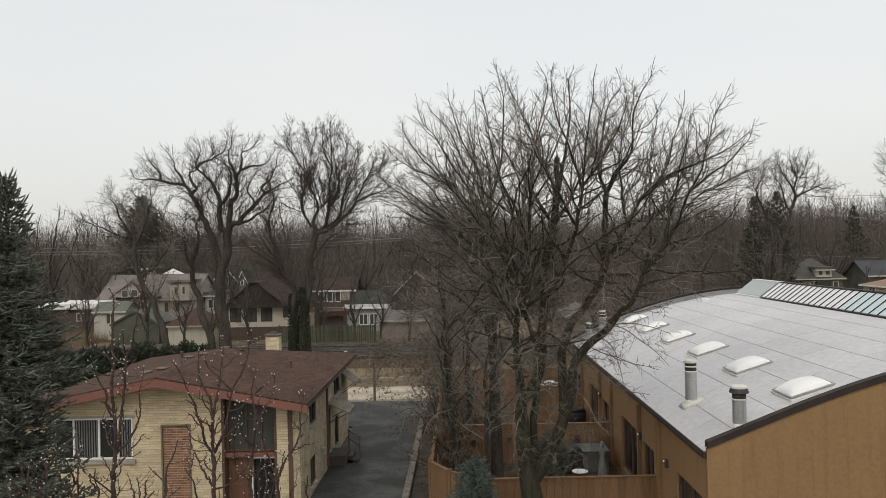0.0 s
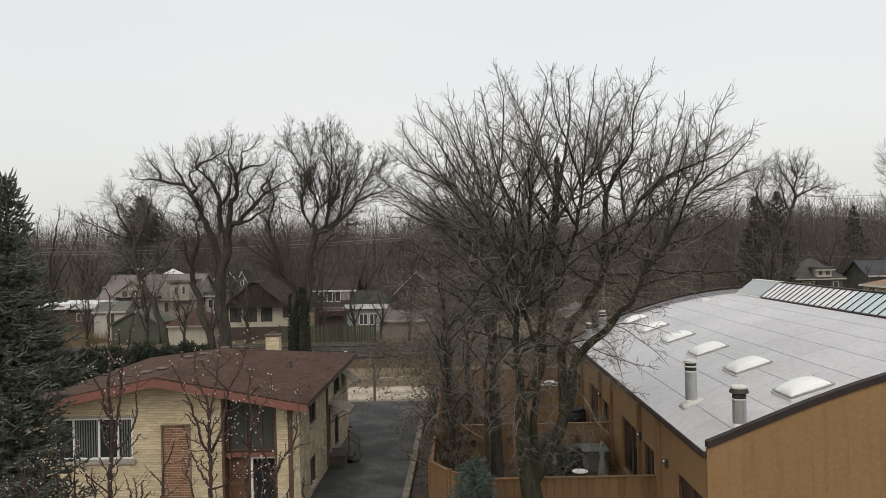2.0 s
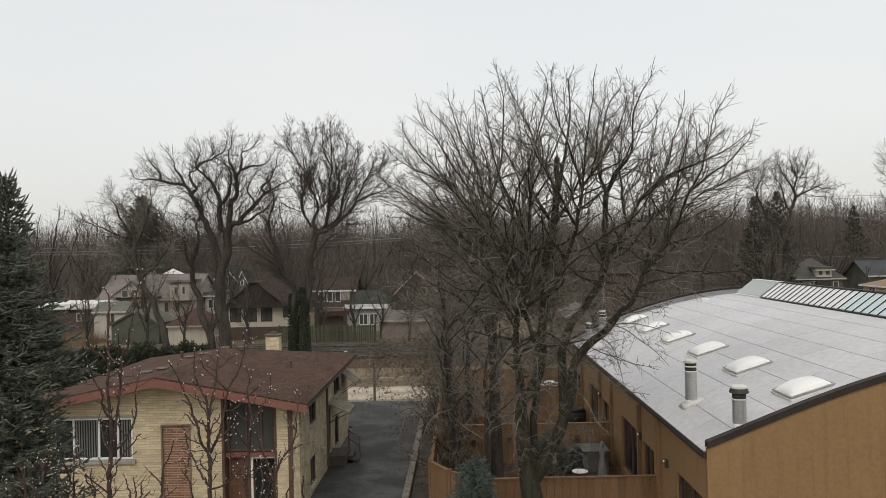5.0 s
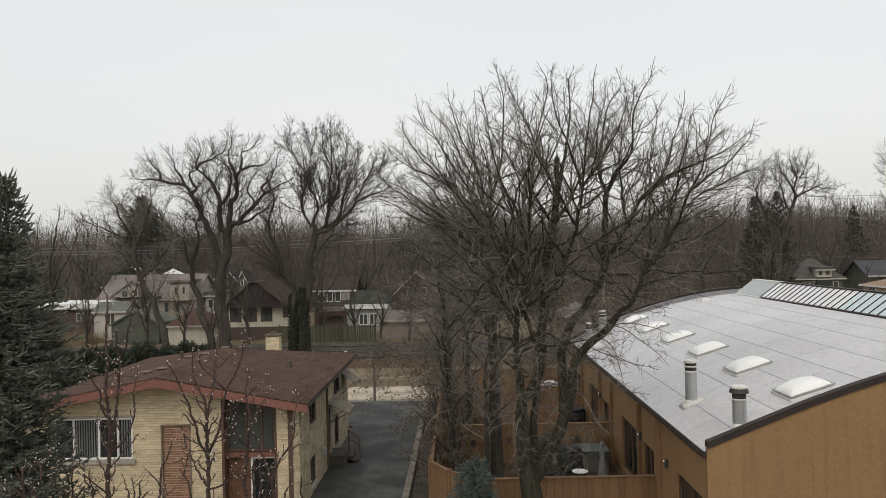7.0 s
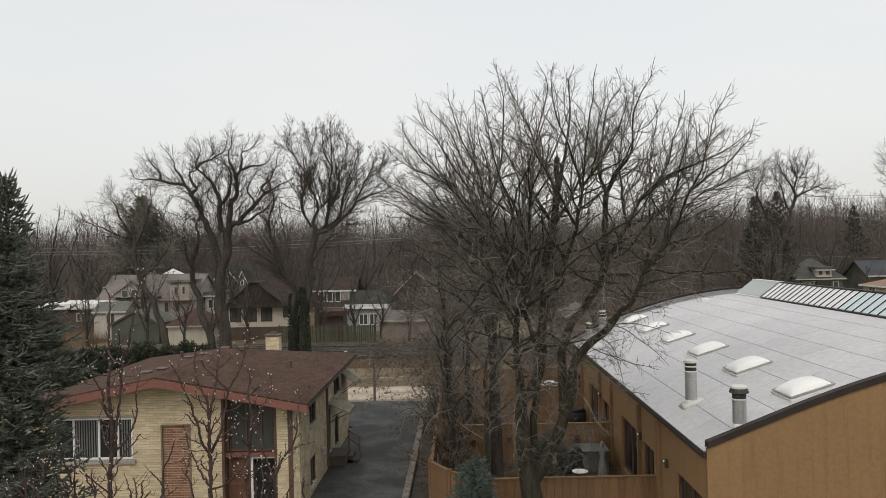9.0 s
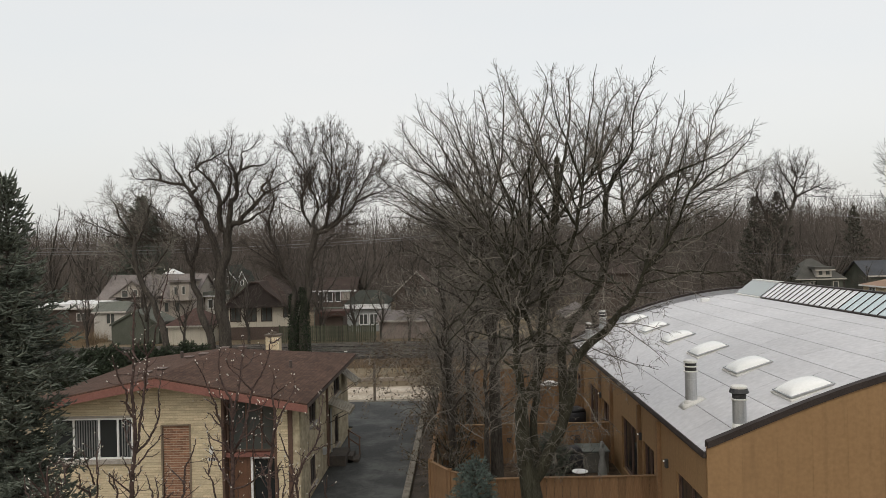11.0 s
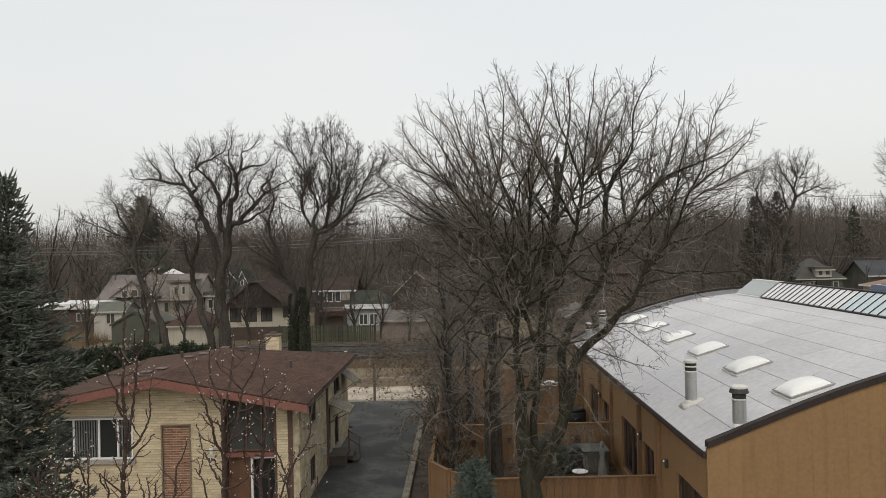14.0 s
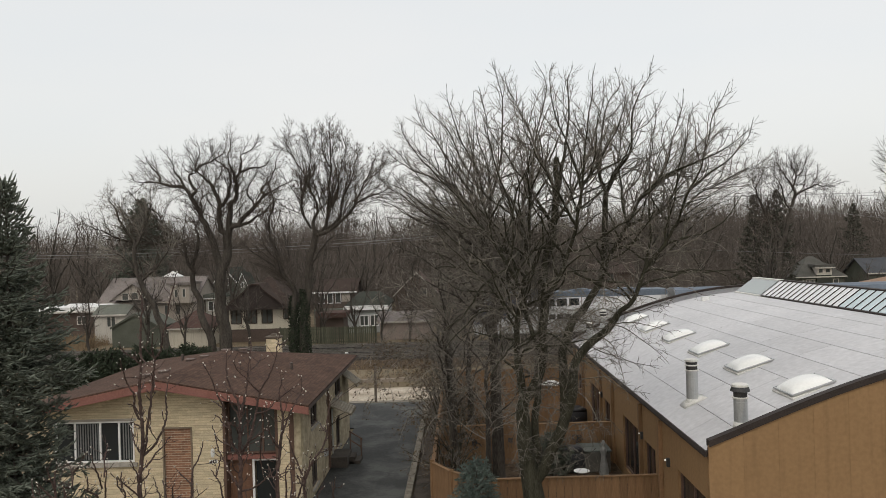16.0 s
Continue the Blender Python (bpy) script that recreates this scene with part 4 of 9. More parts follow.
        d.rotation_euler = (0, -math.atan(2 * 0.0243 * (17.5 - 9.98)) * 0.86, 0)
        bm = B()
        box(bm, -0.70, 0.92, -0.70, 0.74, -0.05, 0.045, 0.01)
        part("flashing", bm, M["curb"], d)
        bm = B()
        box(bm, -0.62, 0.62, -0.62, 0.62, 0.045, 0.10, 0.01)
        part("curb", bm, M["curb"], d)
        for a, b, c, e in ((-0.66, 0.66, -0.66, -0.62), (-0.66, 0.66, 0.62, 0.66), (-0.66, -0.62, -0.62, 0.62), (0.62, 0.66, -0.62, 0.62)):
            bm = B()
            box(bm, a, b, c, e, 0.075, 0.125, 0.004)
            part("retaining_frame", bm, M["galv"], d, "grey metal retaining frame")
        bm = B()
        g = 10
        grid = [[bm.verts.new((0.615 * u / g, 0.615 * v / g, 0.10 + 0.21 * (max(0.0, (1 - abs(u / g) ** 2.2)) * max(0.0, (1 - abs(v / g) ** 3.0))) ** 0.62)) for u in range(-g, g + 1)] for v in range(-g, g + 1)]
        for r0, r1 in zip(grid, grid[1:]):
            for j in range(2 * g):
                bm.faces.new((r0[j], r0[j + 1], r1[j + 1], r1[j]))
        part("dome", bm, M["dome"], d, "milky white dome", smooth=True)
    # flues
    def flue(x, y, h, black, cone):
        z = vault(x)
        f = thing("roof_flue", (x, y, z), "round galvanised flue pipe with a banded cap", "flue", "flues on the roof")
        bm = B()
        lathe(bm, [(0.24, -0.1), (0.24, 0.02), (0.215, 0.06), (0.2, 0.13)] if cone else [(0.22, -0.1), (0.2, 0.1)])
        if cone:
            k = 2 * 0.0243 * (17.5 - x)
            prism(bm, [(-0.36, -0.36 * k), (0.42, 0.42 * k), (0.24, 0.24 * k + 0.07), (-0.23, -0.23 * k + 0.10)], "y", -0.3, 0.3)
        part("flashing_collar", bm, M["curb"], f, "white flashing collar", smooth=True)
        bm = B()
        lathe(bm, [(0.19, 0.0), (0.19, h * 0.55), (0.195, h * 0.55 + 0.005), (0.195, h * 0.55 + 0.02), (0.19, h * 0.55 + 0.025), (0.19, h - 0.38)])
        part("pipe", bm, M["galv"], f, smooth=False)
        for z in (0.42,) if black else (0.40, 0.235):
            bm = B()
            lathe(bm, [(0.19, h - z), (0.235, h - z + 0.008), (0.235, h - z + 0.036), (0.19, h - z + 0.045)])
            part("band", bm, M["curb"], f, "white clamp band")
        bm = B()
        lathe(bm, [(0.186, h - 0.39), (0.186, h - 0.22)])
        part("cap_sleeve", bm, M["underframe"], f, "dark sooty sleeve below the cap")
        bm = B()
        lathe(bm, [(0.185, h - 0.23), (0.185, h - 0.08)] if not black else [(0.2, h - 0.24), (0.275, h - 0.21), (0.235, h - 0.1)])
        part("cap_throat", bm, M["blacksteel"], f)
        bm = B()
        lathe(bm, [(0.19, h - 0.1), (0.225, h - 0.085), (0.225, h - 0.03), (0.18, h - 0.005), (0.05, h)])
        part("cap", bm, M["curb"], f, "white rain cap")
    flue(7.62, 25.7, 1.45, False, True)
    flue(7.84, 21.9, 1.18, True, False)
    flue(8.04, 43.6, 1.45, False, True)
    flue(7.3, 43.9, 1.1, False, True)
    bm = B()
    box(bm, 13.55, 14.0, 43.3, 43.6, vault(13.75) - 0.05, vault(13.75) + 0.2, 0.02)
    solid("roof_hatch", bm, M["white"], "small white box on the membrane roof", "roof box")
    # glazed ridge monitor
    for y0, y1, n, nm, z_up, gm in ((41.25, 44.9, 1, "ridge_skylight", 0.12, "skyglass_grey"), (32.9, 41.1, 15, "ridge_skylight", 0.0, "skyglass"), (21.8, 32.88, 18, "ridge_skylight", 0.0, "skyglass_blue")):
        r = thing(nm, (16.0, y0, vault(16.0)), "sloped ridge skylight of narrow panes in dark metal", "skylight", "ridge skylights")
        L = y1 - y0
        bm = B()
        prism(bm, [(-0.06, -0.1), (0.06, -0.1), (0.06, 0.09), (-0.06, 0.06)], "y", 0, L)
        part("sill", bm, M["cap"] if z_up == 0 else M["curb"], r)
        bm = B()
        prism(bm, [(1.0, 0.0), (1.3, 0.0), (1.3, 0.86), (0.98, 0.86)], "y", 0, L)
        part("ridge_beam", bm, M["cap"] if z_up == 0 else M["curb"], r)
        for y in (0.0, L - 0.05):
            bm = B()
            prism(bm, [(0.0, -0.05), (1.0, -0.05), (1.0, 0.79)], "y", y, y + 0.05)
            part("end_panel", bm, M["galv"], r)
        st = L / n
        for i in range(n):
            bm = B()
            prism(bm, [(0.03, 0.10), (1.0, 0.81), (1.0, 0.79), (0.03, 0.08)], "y", i * st + 0.02, (i + 1) * st - 0.02)
            part("pane", bm, M[gm], r)
            bm = B()
            prism(bm, [(0.0, 0.12), (1.0, 0.85), (1.0, 0.77), (0.0, 0.03)], "y", i * st - 0.014, i * st + 0.014)
            part("glazing_bar", bm, M["cap"] if n > 1 else M["galv"], r)


# ------------------------------------------------------------------ yard fences and patio things
def board_fence(name, pts, top, label, mat_name="fence", board=0.27, post_every=5.0, cap=True):
    """Upright boards along a line of ground points, with posts and a cap rail. pts may carry their own top."""
    f = thing(name, (*pts[0][:2], 0), label, "fence")
    ox, oy = pts[0][:2]
    rng = random.Random(int(abs(ox * 31 + oy * 7)))
    mesh = mesh_of("board", box(B(), 0.006 if cap else 0.018, board - (0.006 if cap else 0.018), -0.012, 0.012, 0.03, 1.0), M[mat_name])
    post_mesh = mesh_of("post", box(B(), -0.06, 0.06, -0.06, 0.06, -0.1, 1.0, 0.008), M[mat_name])
    for (xa, ya), (xb, yb) in zip(pts, pts[1:]):
        L = math.hypot(xb - xa, yb - ya)
        ang = math.atan2(yb - ya, xb - xa)
        n = max(1, round(L / board))
        for i in range(n):
            s = L * i / n
            o = piece("board", mesh, f, (xa - ox + math.cos(ang) * s, ya - oy + math.sin(ang) * s, 0))
            o.rotation_euler, o.scale = (0, 0, ang), (L / n / board, 1, top - 0.04 + (rng.uniform(-0.006, 0.006) if cap else rng.uniform(-0.09, 0.05)))
        for s in [k * post_every for k in range(int(L / post_every) + 1)] + [L]:
            o = piece("post", post_mesh, f, (xa - ox + math.cos(ang) * s, ya - oy + math.sin(ang) * s, 0))
            o.rotation_euler, o.scale = (0, 0, ang), (1, 1, top + 0.07)
        if cap:
            bm = B()
            box(bm, 0, L, -0.07, 0.07, top - 0.04, top)
            o = part("cap_rail", bm, M[mat_name], f)
            o.location, o.rotation_euler = (xa - ox, ya - oy, 0), (0, 0, ang)
        bm = B()
        for z in (0.35, top - 0.3):
            box(bm, 0, L, 0.014, 0.06, z, z + 0.09)
        o = part("rail", bm, M[mat_name], f)
        o.location, o.rotation_euler = (xa - ox, ya - oy, 0), (0, 0, ang)
    return f


def yards():
    board_fence("yard_fence", [(-1.25, 28.6), (-0.5, 27.3), (0.55, 26.25), (2.0, 26.3), (6.6, 26.35)], 1.82, "brown stained board fence with a cap rail round the patio")
    board_fence("yard_fence", [(-1.05, 34.3), (6.6, 34.4)], 1.82, "brown stained board fence between two patios")
    board_fence("yard_fence", [(-1.0, 42.5), (6.6, 42.5)], 1.82, "brown stained board fence between two patios")
    board_fence("yard_fence", [(-1.0, 50.0), (6.6, 50.0)], 1.82, "brown stained board fence at the last patio")
    board_fence("side_fence", [(-1.25, 28.75), (-1.2, 49.9)], 1.5, "brown stained board fence along the gravel strip")
    bm = B()
    box(bm, -1.1, 6.6, 26.5, 50.0, -0.1, 0.04)
    solid("patio", bm, M["litter"], "patio floor strewn with brown leaf litter", "patio", "structure")
    # covered grill
    g = thing("covered_grill", (4.62, 32.9, 0.04), "barbecue grill under a black vinyl cover", "grill")
    bm = B()
    box(bm, -0.46, 0.46, -0.3, 0.3, 0.02, 0.86, 0.05)
    prism(bm, [(-0.44, 0.85), (0.44, 0.85), (0.4, 1.0), (0.2, 1.1), (-0.2, 1.1), (-0.4, 1.0)], "y", -0.27, 0.27)
    part("cover", bm, M["vinyl"], g, smooth=True)
    bm = B()
    box(bm, -0.4, 0.4, -0.2, 0.2, 0.0, 0.2)
    part("cart", bm, M["blacksteel"], g)
    copy_thing(g, pose(6.05, 41.0, 0.04, 0, 0, 12))
    # hot tub with its folded cover
    t = thing("hot_tub", (5.55, 33.3, 0.04), "square hot tub with a grey-green padded cover", "hot tub")
    bm = B()
    box(bm, -0.62, 0.62, -0.6, 0.6, 0, 0.86, 0.03)
    part("tub", bm, M["tub"], t)
    bm = B()
    box(bm, -0.67, 0.67, -0.65, 0.65, 0.865, 0.96, 0.03)
    box(bm, -0.66, 0.66, -0.01, 0.01, 0.955, 0.968)
    part("cover", bm, M["lid"], t, "grey-green padded cover")
    # statue, one plain mesh
    bm = B()
    lathe(bm, [(0.23, 0.0), (0.23, 0.1), (0.19, 0.13), (0.2, 0.3), (0.15, 0.62), (0.09, 0.92), (0.12, 1.05), (0.145, 1.2), (0.11, 1.29), (0.045, 1.34), (0.08, 1.42), (0.085, 1.5), (0.05, 1.58), (0.01, 1.6)], 5.72, 31.8)
    bmesh.ops.translate(bm, verts=bm.verts, vec=(0, 0, 0.04))
    solid("garden_statue", bm, M["stone"], "pale grey stone garden statue on the patio", "statue", smooth=True)
    # round table
    tb = thing("patio_table", (4.66, 30.9, -0.03), "small round white patio table on dark legs", "table")
    bm = B()
    lathe(bm, [(0.28, 0.66), (0.32, 0.68), (0.32, 0.7), (0.27, 0.72)], n=20)
    part("tabletop", bm, M["white"], tb)
    for k in range(4):
        a = k * math.pi / 2 + 0.4
        bm = B()
        cyl(bm, (0.28 * math.cos(a), 0.28 * math.sin(a), 0.0), (0.18 * math.cos(a), 0.18 * math.sin(a), 0.67), 0.016, 0.016, 6)
        part("leg", bm, M["blacksteel"], tb)
    # pale flower pot by the trunk, and small white patio pieces further back
    for x, y, z, r, nm, lab in ((0.62, 30.6, 0.04, 0.2, "flower_pot", "pale pot with dry stalks on the patio"), (1.75, 44.0, 0.04, 0.3, "flower_pot", "pale pot beside the fence")):
        p = thing(nm, (x, y, z), lab, "pot")
        bm = B()
        lathe(bm, [(r * 0.6, 0), (r, 0.38), (r * 1.05, 0.4), (r * 0.8, 0.4)])
        part("pot", bm, M["curb"], p)
        bm = B()
        rng = random.Random(int(x * 10))
        for k in range(16):
            a, l = rng.uniform(0, 6.3), rng.uniform(0.3, 0.7)
            cyl(bm, (0, 0, 0.35), (l * 0.5 * math.cos(a), l * 0.5 * math.sin(a), 0.4 + l), 0.012, 0.006, 4)
        part("stalks", bm, M["curb"], p)
    um = thing("white_table", (5.2, 45.5, -0.06), "round white garden table behind the fences", "table")
    bm = B()
    lathe(bm, [(0.5, 1.6), (0.62, 1.63), (0.3, 1.8), (0.04, 1.84)], n=20)
    part("top", bm, M["white"], um)
    bm = B()
    cyl(bm, (0, 0, 0), (0, 0, 1.7), 0.03, 0.03, 8)
    part("pole", bm, M["white"], um)
    # dark iron ornaments hung on the fence
    for x, z, s in ((0.0, 1.25, 0.36), (0.45, 1.0, 0.3), (2.0, 1.1, 0.2), (5.0, 1.15, 0.34), (-0.3, 1.35, 0.2)):
        o = thing("iron_ornament", (x, 34.24, z), "dark scrolled iron ornament hung on the fence", "ornament", "ornaments on the fence")
        bm = B()
        rng = random.Random(int(x * 100) + 900)
        for k in range(4):
            c = Vector((rng.uniform(-s, s) * 0.5, 0, rng.uniform(-s, s) * 0.5))
            r = s * rng.uniform(0.25, 0.45)
            pts = [c + Vector((r * math.cos(a) * (1 - j * 0.05), 0, r * math.sin(a) * (1 - j * 0.05))) for j, a in enumerate([q * 0.6 for q in range(9)])]
            for p, q in zip(pts, pts[1:]):
                cyl(bm, p, q, 0.022, 0.022, 5)
        part("scroll", bm, M["blacksteel"], o)
    bm = B()
    cyl(bm, (-5.62, 49.25, 0), (-5.62, 49.25, 2.52), 0.09, 0.075, 9)
    solid("wooden_post", bm, M["post"], "weathered wooden post at the end of the driveway", "post")


# ------------------------------------------------------------------ houses beyond the railway
def house(name, x0, x1, y0, deep, eave, top, wall, roof, shape, label, wins=(), base=0.0, base_mat=None, trim="clap", over=0.35, hip=0.95):
    """wins: (centre, sill, width, height) on the front."""
    h = thing(name, ((x0 + x1) / 2, y0, 0), label, "house")
    w = (x1 - x0) / 2
    bm = B()
    if shape == "gable_front":
        prism(bm, [(-w, base), (w, base), (w, eave), (0, top - 0.12), (-w, eave)], "y", 0, deep)
    elif shape == "gable_side":
        prism(bm, [(0, base), (deep, base), (deep, eave), (deep / 2, top - 0.12), (0, eave)], "x", -w, w)
    else:
        box(bm, -w, w, 0, deep, base, eave)
    body = part("wall", bm, M[wall], h)
    if base > 0 and base_mat:
        bm = B()
        box(bm, -w + 0.03, w - 0.03, 0.03, deep - 0.03, -0.2, base)
        part("base_wall", bm, M[base_mat or "brownwall"], h, "brown masonry lower wall")
    bm = B()
    o = over
    if shape == "gable_front":
        k = (top - eave) / w
        for s in (-1, 1):
            prism(bm, [(0, top), (s * (w + o), eave - k * o), (s * (w + o), eave - k * o - 0.14), (0, top - 0.14)], "y", -o, deep + o)
    elif shape == "gable_side":
        k = (top - eave) / (deep / 2)
        for a, b in ((-o, deep / 2), (deep + o, deep / 2)):
            prism(bm, [(b, top), (a, eave - k * o), (a, eave - k * o - 0.14), (b, top - 0.14)], "x", -w - o, w + o)
    elif shape == "hip":
        r = min(w, deep / 2) * hip
        lo = [(-w - o, -o), (w + o, -o), (w + o, deep + o), (-w - o, deep + o)]
        v = [bm.verts.new((x, y, eave)) for x, y in lo]
        v2 = [bm.verts.new((x, y, eave - 0.14)) for x, y in lo]
        t = [bm.verts.new((-w + r, deep / 2, top)), bm.verts.new((w - r, deep / 2, top))]
        for q in ((v[0], v[1], t[1], t[0]), (v[1], v[2], t[1]), (v[2], v[3], t[0], t[1]), (v[3], v[0], t[0]), tuple(v2[::-1])):
            bm.faces.new(q)
        for i in range(4):
            bm.faces.new((v2[i], v2[(i + 1) % 4], v[(i + 1) % 4], v[i]))
    else:
        box(bm, -w - o, w + o, -o, deep + o, eave, top)
    rf = part("roof", bm, M[roof], h)
    if shape in ("gable_front",):
        k = (top - eave) / w
        for s in (-1, 1):
            bm = B()
            prism(bm, [(0, top - 0.02), (s * (w + o), eave - k * o - 0.02), (s * (w + o), eave - k * o - 0.24), (0, top - 0.24)], "y", -o - 0.04, -o - 0.005)
            part("bargeboard", bm, M[trim], rf, "pale painted bargeboard")
    else:
        bm = B()
        box(bm, -w - o, w + o, -o - 0.05, -o - 0.005, eave - 0.26 if shape == "gable_side" else eave - 0.16, eave - 0.06 if shape == "gable_side" else eave + 0.0)
        part("eave_board", bm, M[trim], rf, "pale painted eave board")
    for c, z, ww, hh in wins:
        window(h, "window", c - ww / 2, c + ww / 2, z, z + hh, "y", -0.06, (c,) if ww > 0.9 else (), trim, "glass_grey", 0.05, "", 0.09)
    return h


def far_houses():
    house("white_shed_house", -42.41, -38.78, 88, 4, 3.42, 4.38, "clap", "palegreen", "gable_side", "white clapboard shed with a low grey-green roof", [(0.14, 1.88, 1.1, 1.25)], over=0.25)
    h = house("large_bungalow", -45.6, -33.58, 96, 10, 4.3, 7.2, "beige", "pinkroof", "gable_side", "large beige bungalow with a worn pale roof and dormers", [(1.2, 2.5, 0.7, 1.3), (2.6, 2.5, 0.7, 1.3), (4.0, 2.5, 0.7, 1.3)], trim="beige")
    cx, cy = h.location.x, h.location.y
    def dormer(x0, x1, y0, deep, base, eave, top, windows):
        """A dormer with its own small gable or shed roof, on the bungalow's roof."""
        bm = B()
        if top > eave + 0.8:
            prism(bm, [(x0 - cx, base), (x1 - cx, base), (x1 - cx, eave), ((x0 + x1) / 2 - cx, top - 0.1), (x0 - cx, eave)], "y", y0 - cy, y0 - cy + deep)
        else:
            box(bm, x0 - cx, x1 - cx, y0 - cy, y0 - cy + deep, base, eave)
        d = part("dormer", bm, M["beige"], h, "beige dormer with dark windows")
        bm = B()
        if top > eave + 0.8:
            m, k = (x0 + x1) / 2 - cx, (top - eave) / ((x1 - x0) / 2)
            for e in (-1, 1):
                w = (x1 - x0) / 2 + 0.35
                prism(bm, [(m, top + 0.06), (m + e * w, top + 0.06 - k * w), (m + e * w, top - 0.1 - k * w), (m, top - 0.1)], "y", y0 - cy - 0.35, y0 - cy + deep)
        else:
            box(bm, x0 - cx - 0.3, x1 - cx + 0.3, y0 - cy - 0.35, y0 - cy + deep, eave, top)
        part("dormer_roof", bm, M["pinkroof"], d, "pale worn dormer roof")
        for c, z, w, e in windows:
            window(d, "window", c - cx - w / 2, c - cx + w / 2, z, z + e, "y", y0 - cy - 0.06, (), "clap", "glass_grey", 0.05, "", 0.09)
    dormer(-43.21, -38.02, 94.6, 5, 4.6, 4.8, 6.64, [(-41.63, 4.56, 0.9, 0.95), (-40.42, 4.6, 0.9, 0.95)])
    dormer(-36.09, -33.68, 94.8, 4, 4.02, 6.32, 6.62, [(-35.34, 4.69, 0.5, 1.1), (-34.35, 4.74, 0.5, 1.1)])
    house("white_roofed_house", -42.6, -40.1, 108, 4, 6.6, 7.75, "beige", "white", "hip", "pale house with a snow-white roof behind the bungalow", [], over=0.3)
    house("green_shed", -38.33, -33.08, 83.5, 5, 2.34, 3.77, "greenwall", "palegreen", "gable_front", "weathered green boarded garage with a pale roof", [], trim="greenwall", over=0.15)
    house("cream_garage", -31.5, -27.2, 82, 6, 2.1, 3.8, "cream", "redroof", "hip", "cream garage with a red-brown hip roof", [])
    h = house("brown_roof_house", -26.1, -19.0, 86, 9, 4.0, 7.1, "cream", "darkroof", "hip", "cream stucco house, dark brown roof and arched dark gable", [(-2.75, 2.0, 1.25, 1.75), (-1.0, 2.0, 1.25, 1.75), (0.75, 2.0, 1.25, 1.75), (2.9, 2.4, 0.6, 1.3)], 1.4, "brownwall", trim="darkroof")
    bm = B()
    arch = [(-3.0, 3.9)] + [(-3.0 + 2.55 * t + 0.35 * math.sin(t * math.pi), 4.05 + 2.3 * t ** 0.8) for t in [k / 8 for k in range(9)]]
    arch += [(0.55 + (2.55 * (1 - t) - 0.35 * math.sin(t * math.pi)), 4.05 + 2.3 * t ** 0.8) for t in [1 - k / 8 for k in range(9)]] + [(3.1, 3.9)]
    prism(bm, [(x - 0.45, z) for x, z in arch], "y", -0.75, 3.2)
    g = part("gable_front", bm, M["gabledark"], h, "dark shingled arched gable front")
    bm = B()
    prism(bm, [(x - 0.45, z + 0.16) for x, z in arch[1:-1]] + [(x - 0.45, z) for x, z in reversed(arch[1:-1])], "y", -0.95, 3.2)
    part("gable_roof", bm, M["darkroof"], g)
    bm = B()
    box(bm, -3.6, 3.7, -0.85, 0.0, 3.62, 3.9)
    part("eave_band", bm, M["gabledark"], h, "dark brown eave band over the windows")
    house("low_brown_building", -49.5, -43.1, 90, 7, 3.7, 4.2, "brownwall", "white", "flat", "low brown building with a snow-white flat roof", [(1.4, 2.1, 1.1, 1.0)], over=0.5)
    house("brick_two_storey", -19.0, -13.8, 100, 7, 4.7, 6.2, "brownwall", "darkroof", "gable_side", "brown brick house with white windows", [(-1.7, 3.1, 0.8, 1.5), (-0.6, 3.1, 0.8, 1.5), (0.45, 3.1, 0.8, 1.5)], trim="white")
    brick = bpy.data.objects["brick_two_storey"]
    bm = B()
    box(bm, 0.95, 2.1, -0.12, -0.002, 3.3, 4.45, 0.01)
    part("wall_board", bm, M["beige"], brick, "tan board over a window opening")
    for x in (-2.4, -1.2, 0.0, 1.2):
        bm = B()
        box(bm, x - 0.05, x + 0.05, -1.6, -1.5, 0.0, 2.3)
        part("porch_post", bm, M["sage"], brick)
    bm = B()
    box(bm, -2.45, 1.3, -1.65, 0.0, 2.3, 2.45)
    part("porch_roof", bm, M["sage"], brick, "flat grey-green porch roof")
    house("red_shed", -15.6, -13.2, 86, 3, 2.6, 3.0, "brownwall", "redroof", "flat", "small red-brown shed behind the fence", [], trim="redroof")
    h = house("grey_house", -13.6, -9.0, 92, 8, 3.3, 4.75, "greywall", "greenroof", "hip", "grey house with a dark green roof and white paired windows", [(-0.32, 0.8, 1.1, 1.35), (0.92, 0.8, 1.1, 1.35)], hip=0.45, trim="white")
    bm = B()
    box(bm, -2.7, 2.7, -0.42, -0.36, 2.75, 3.12)
    part("fascia", bm, M["white"], h, "white painted fascia under the eave")
    house("pink_garage", -8.9, -3.2, 84, 6, 2.1, 2.9, "pinkwall", "greyroof", "gable_side", "pinkish masonry garage beyond the tracks", [])
    house("orange_gable_house", -9.4, -3.2, 112, 8, 3.6, 6.6, "brownwall", "redroof", "gable_front", "red-brown house with white bargeboards", [(-1.0, 3.0, 0.9, 1.2), (1.0, 3.0, 0.9, 1.2)])
    house("green_bungalow", -34.5, -30.6, 106, 8, 5.75, 8.1, "sage", "greenroof", "gable_front", "grey-green gabled house with white bargeboards", [(0.05, 5.55, 0.95, 1.1)], trim="white", over=0.25)
    house("green_cottage", -30.6, -29.2, 105, 4, 5.9, 7.35, "sage", "greenroof", "gable_front", "small grey-green gable with white bargeboards", [(0.0, 5.3, 0.5, 0.8)], trim="white", over=0.15)
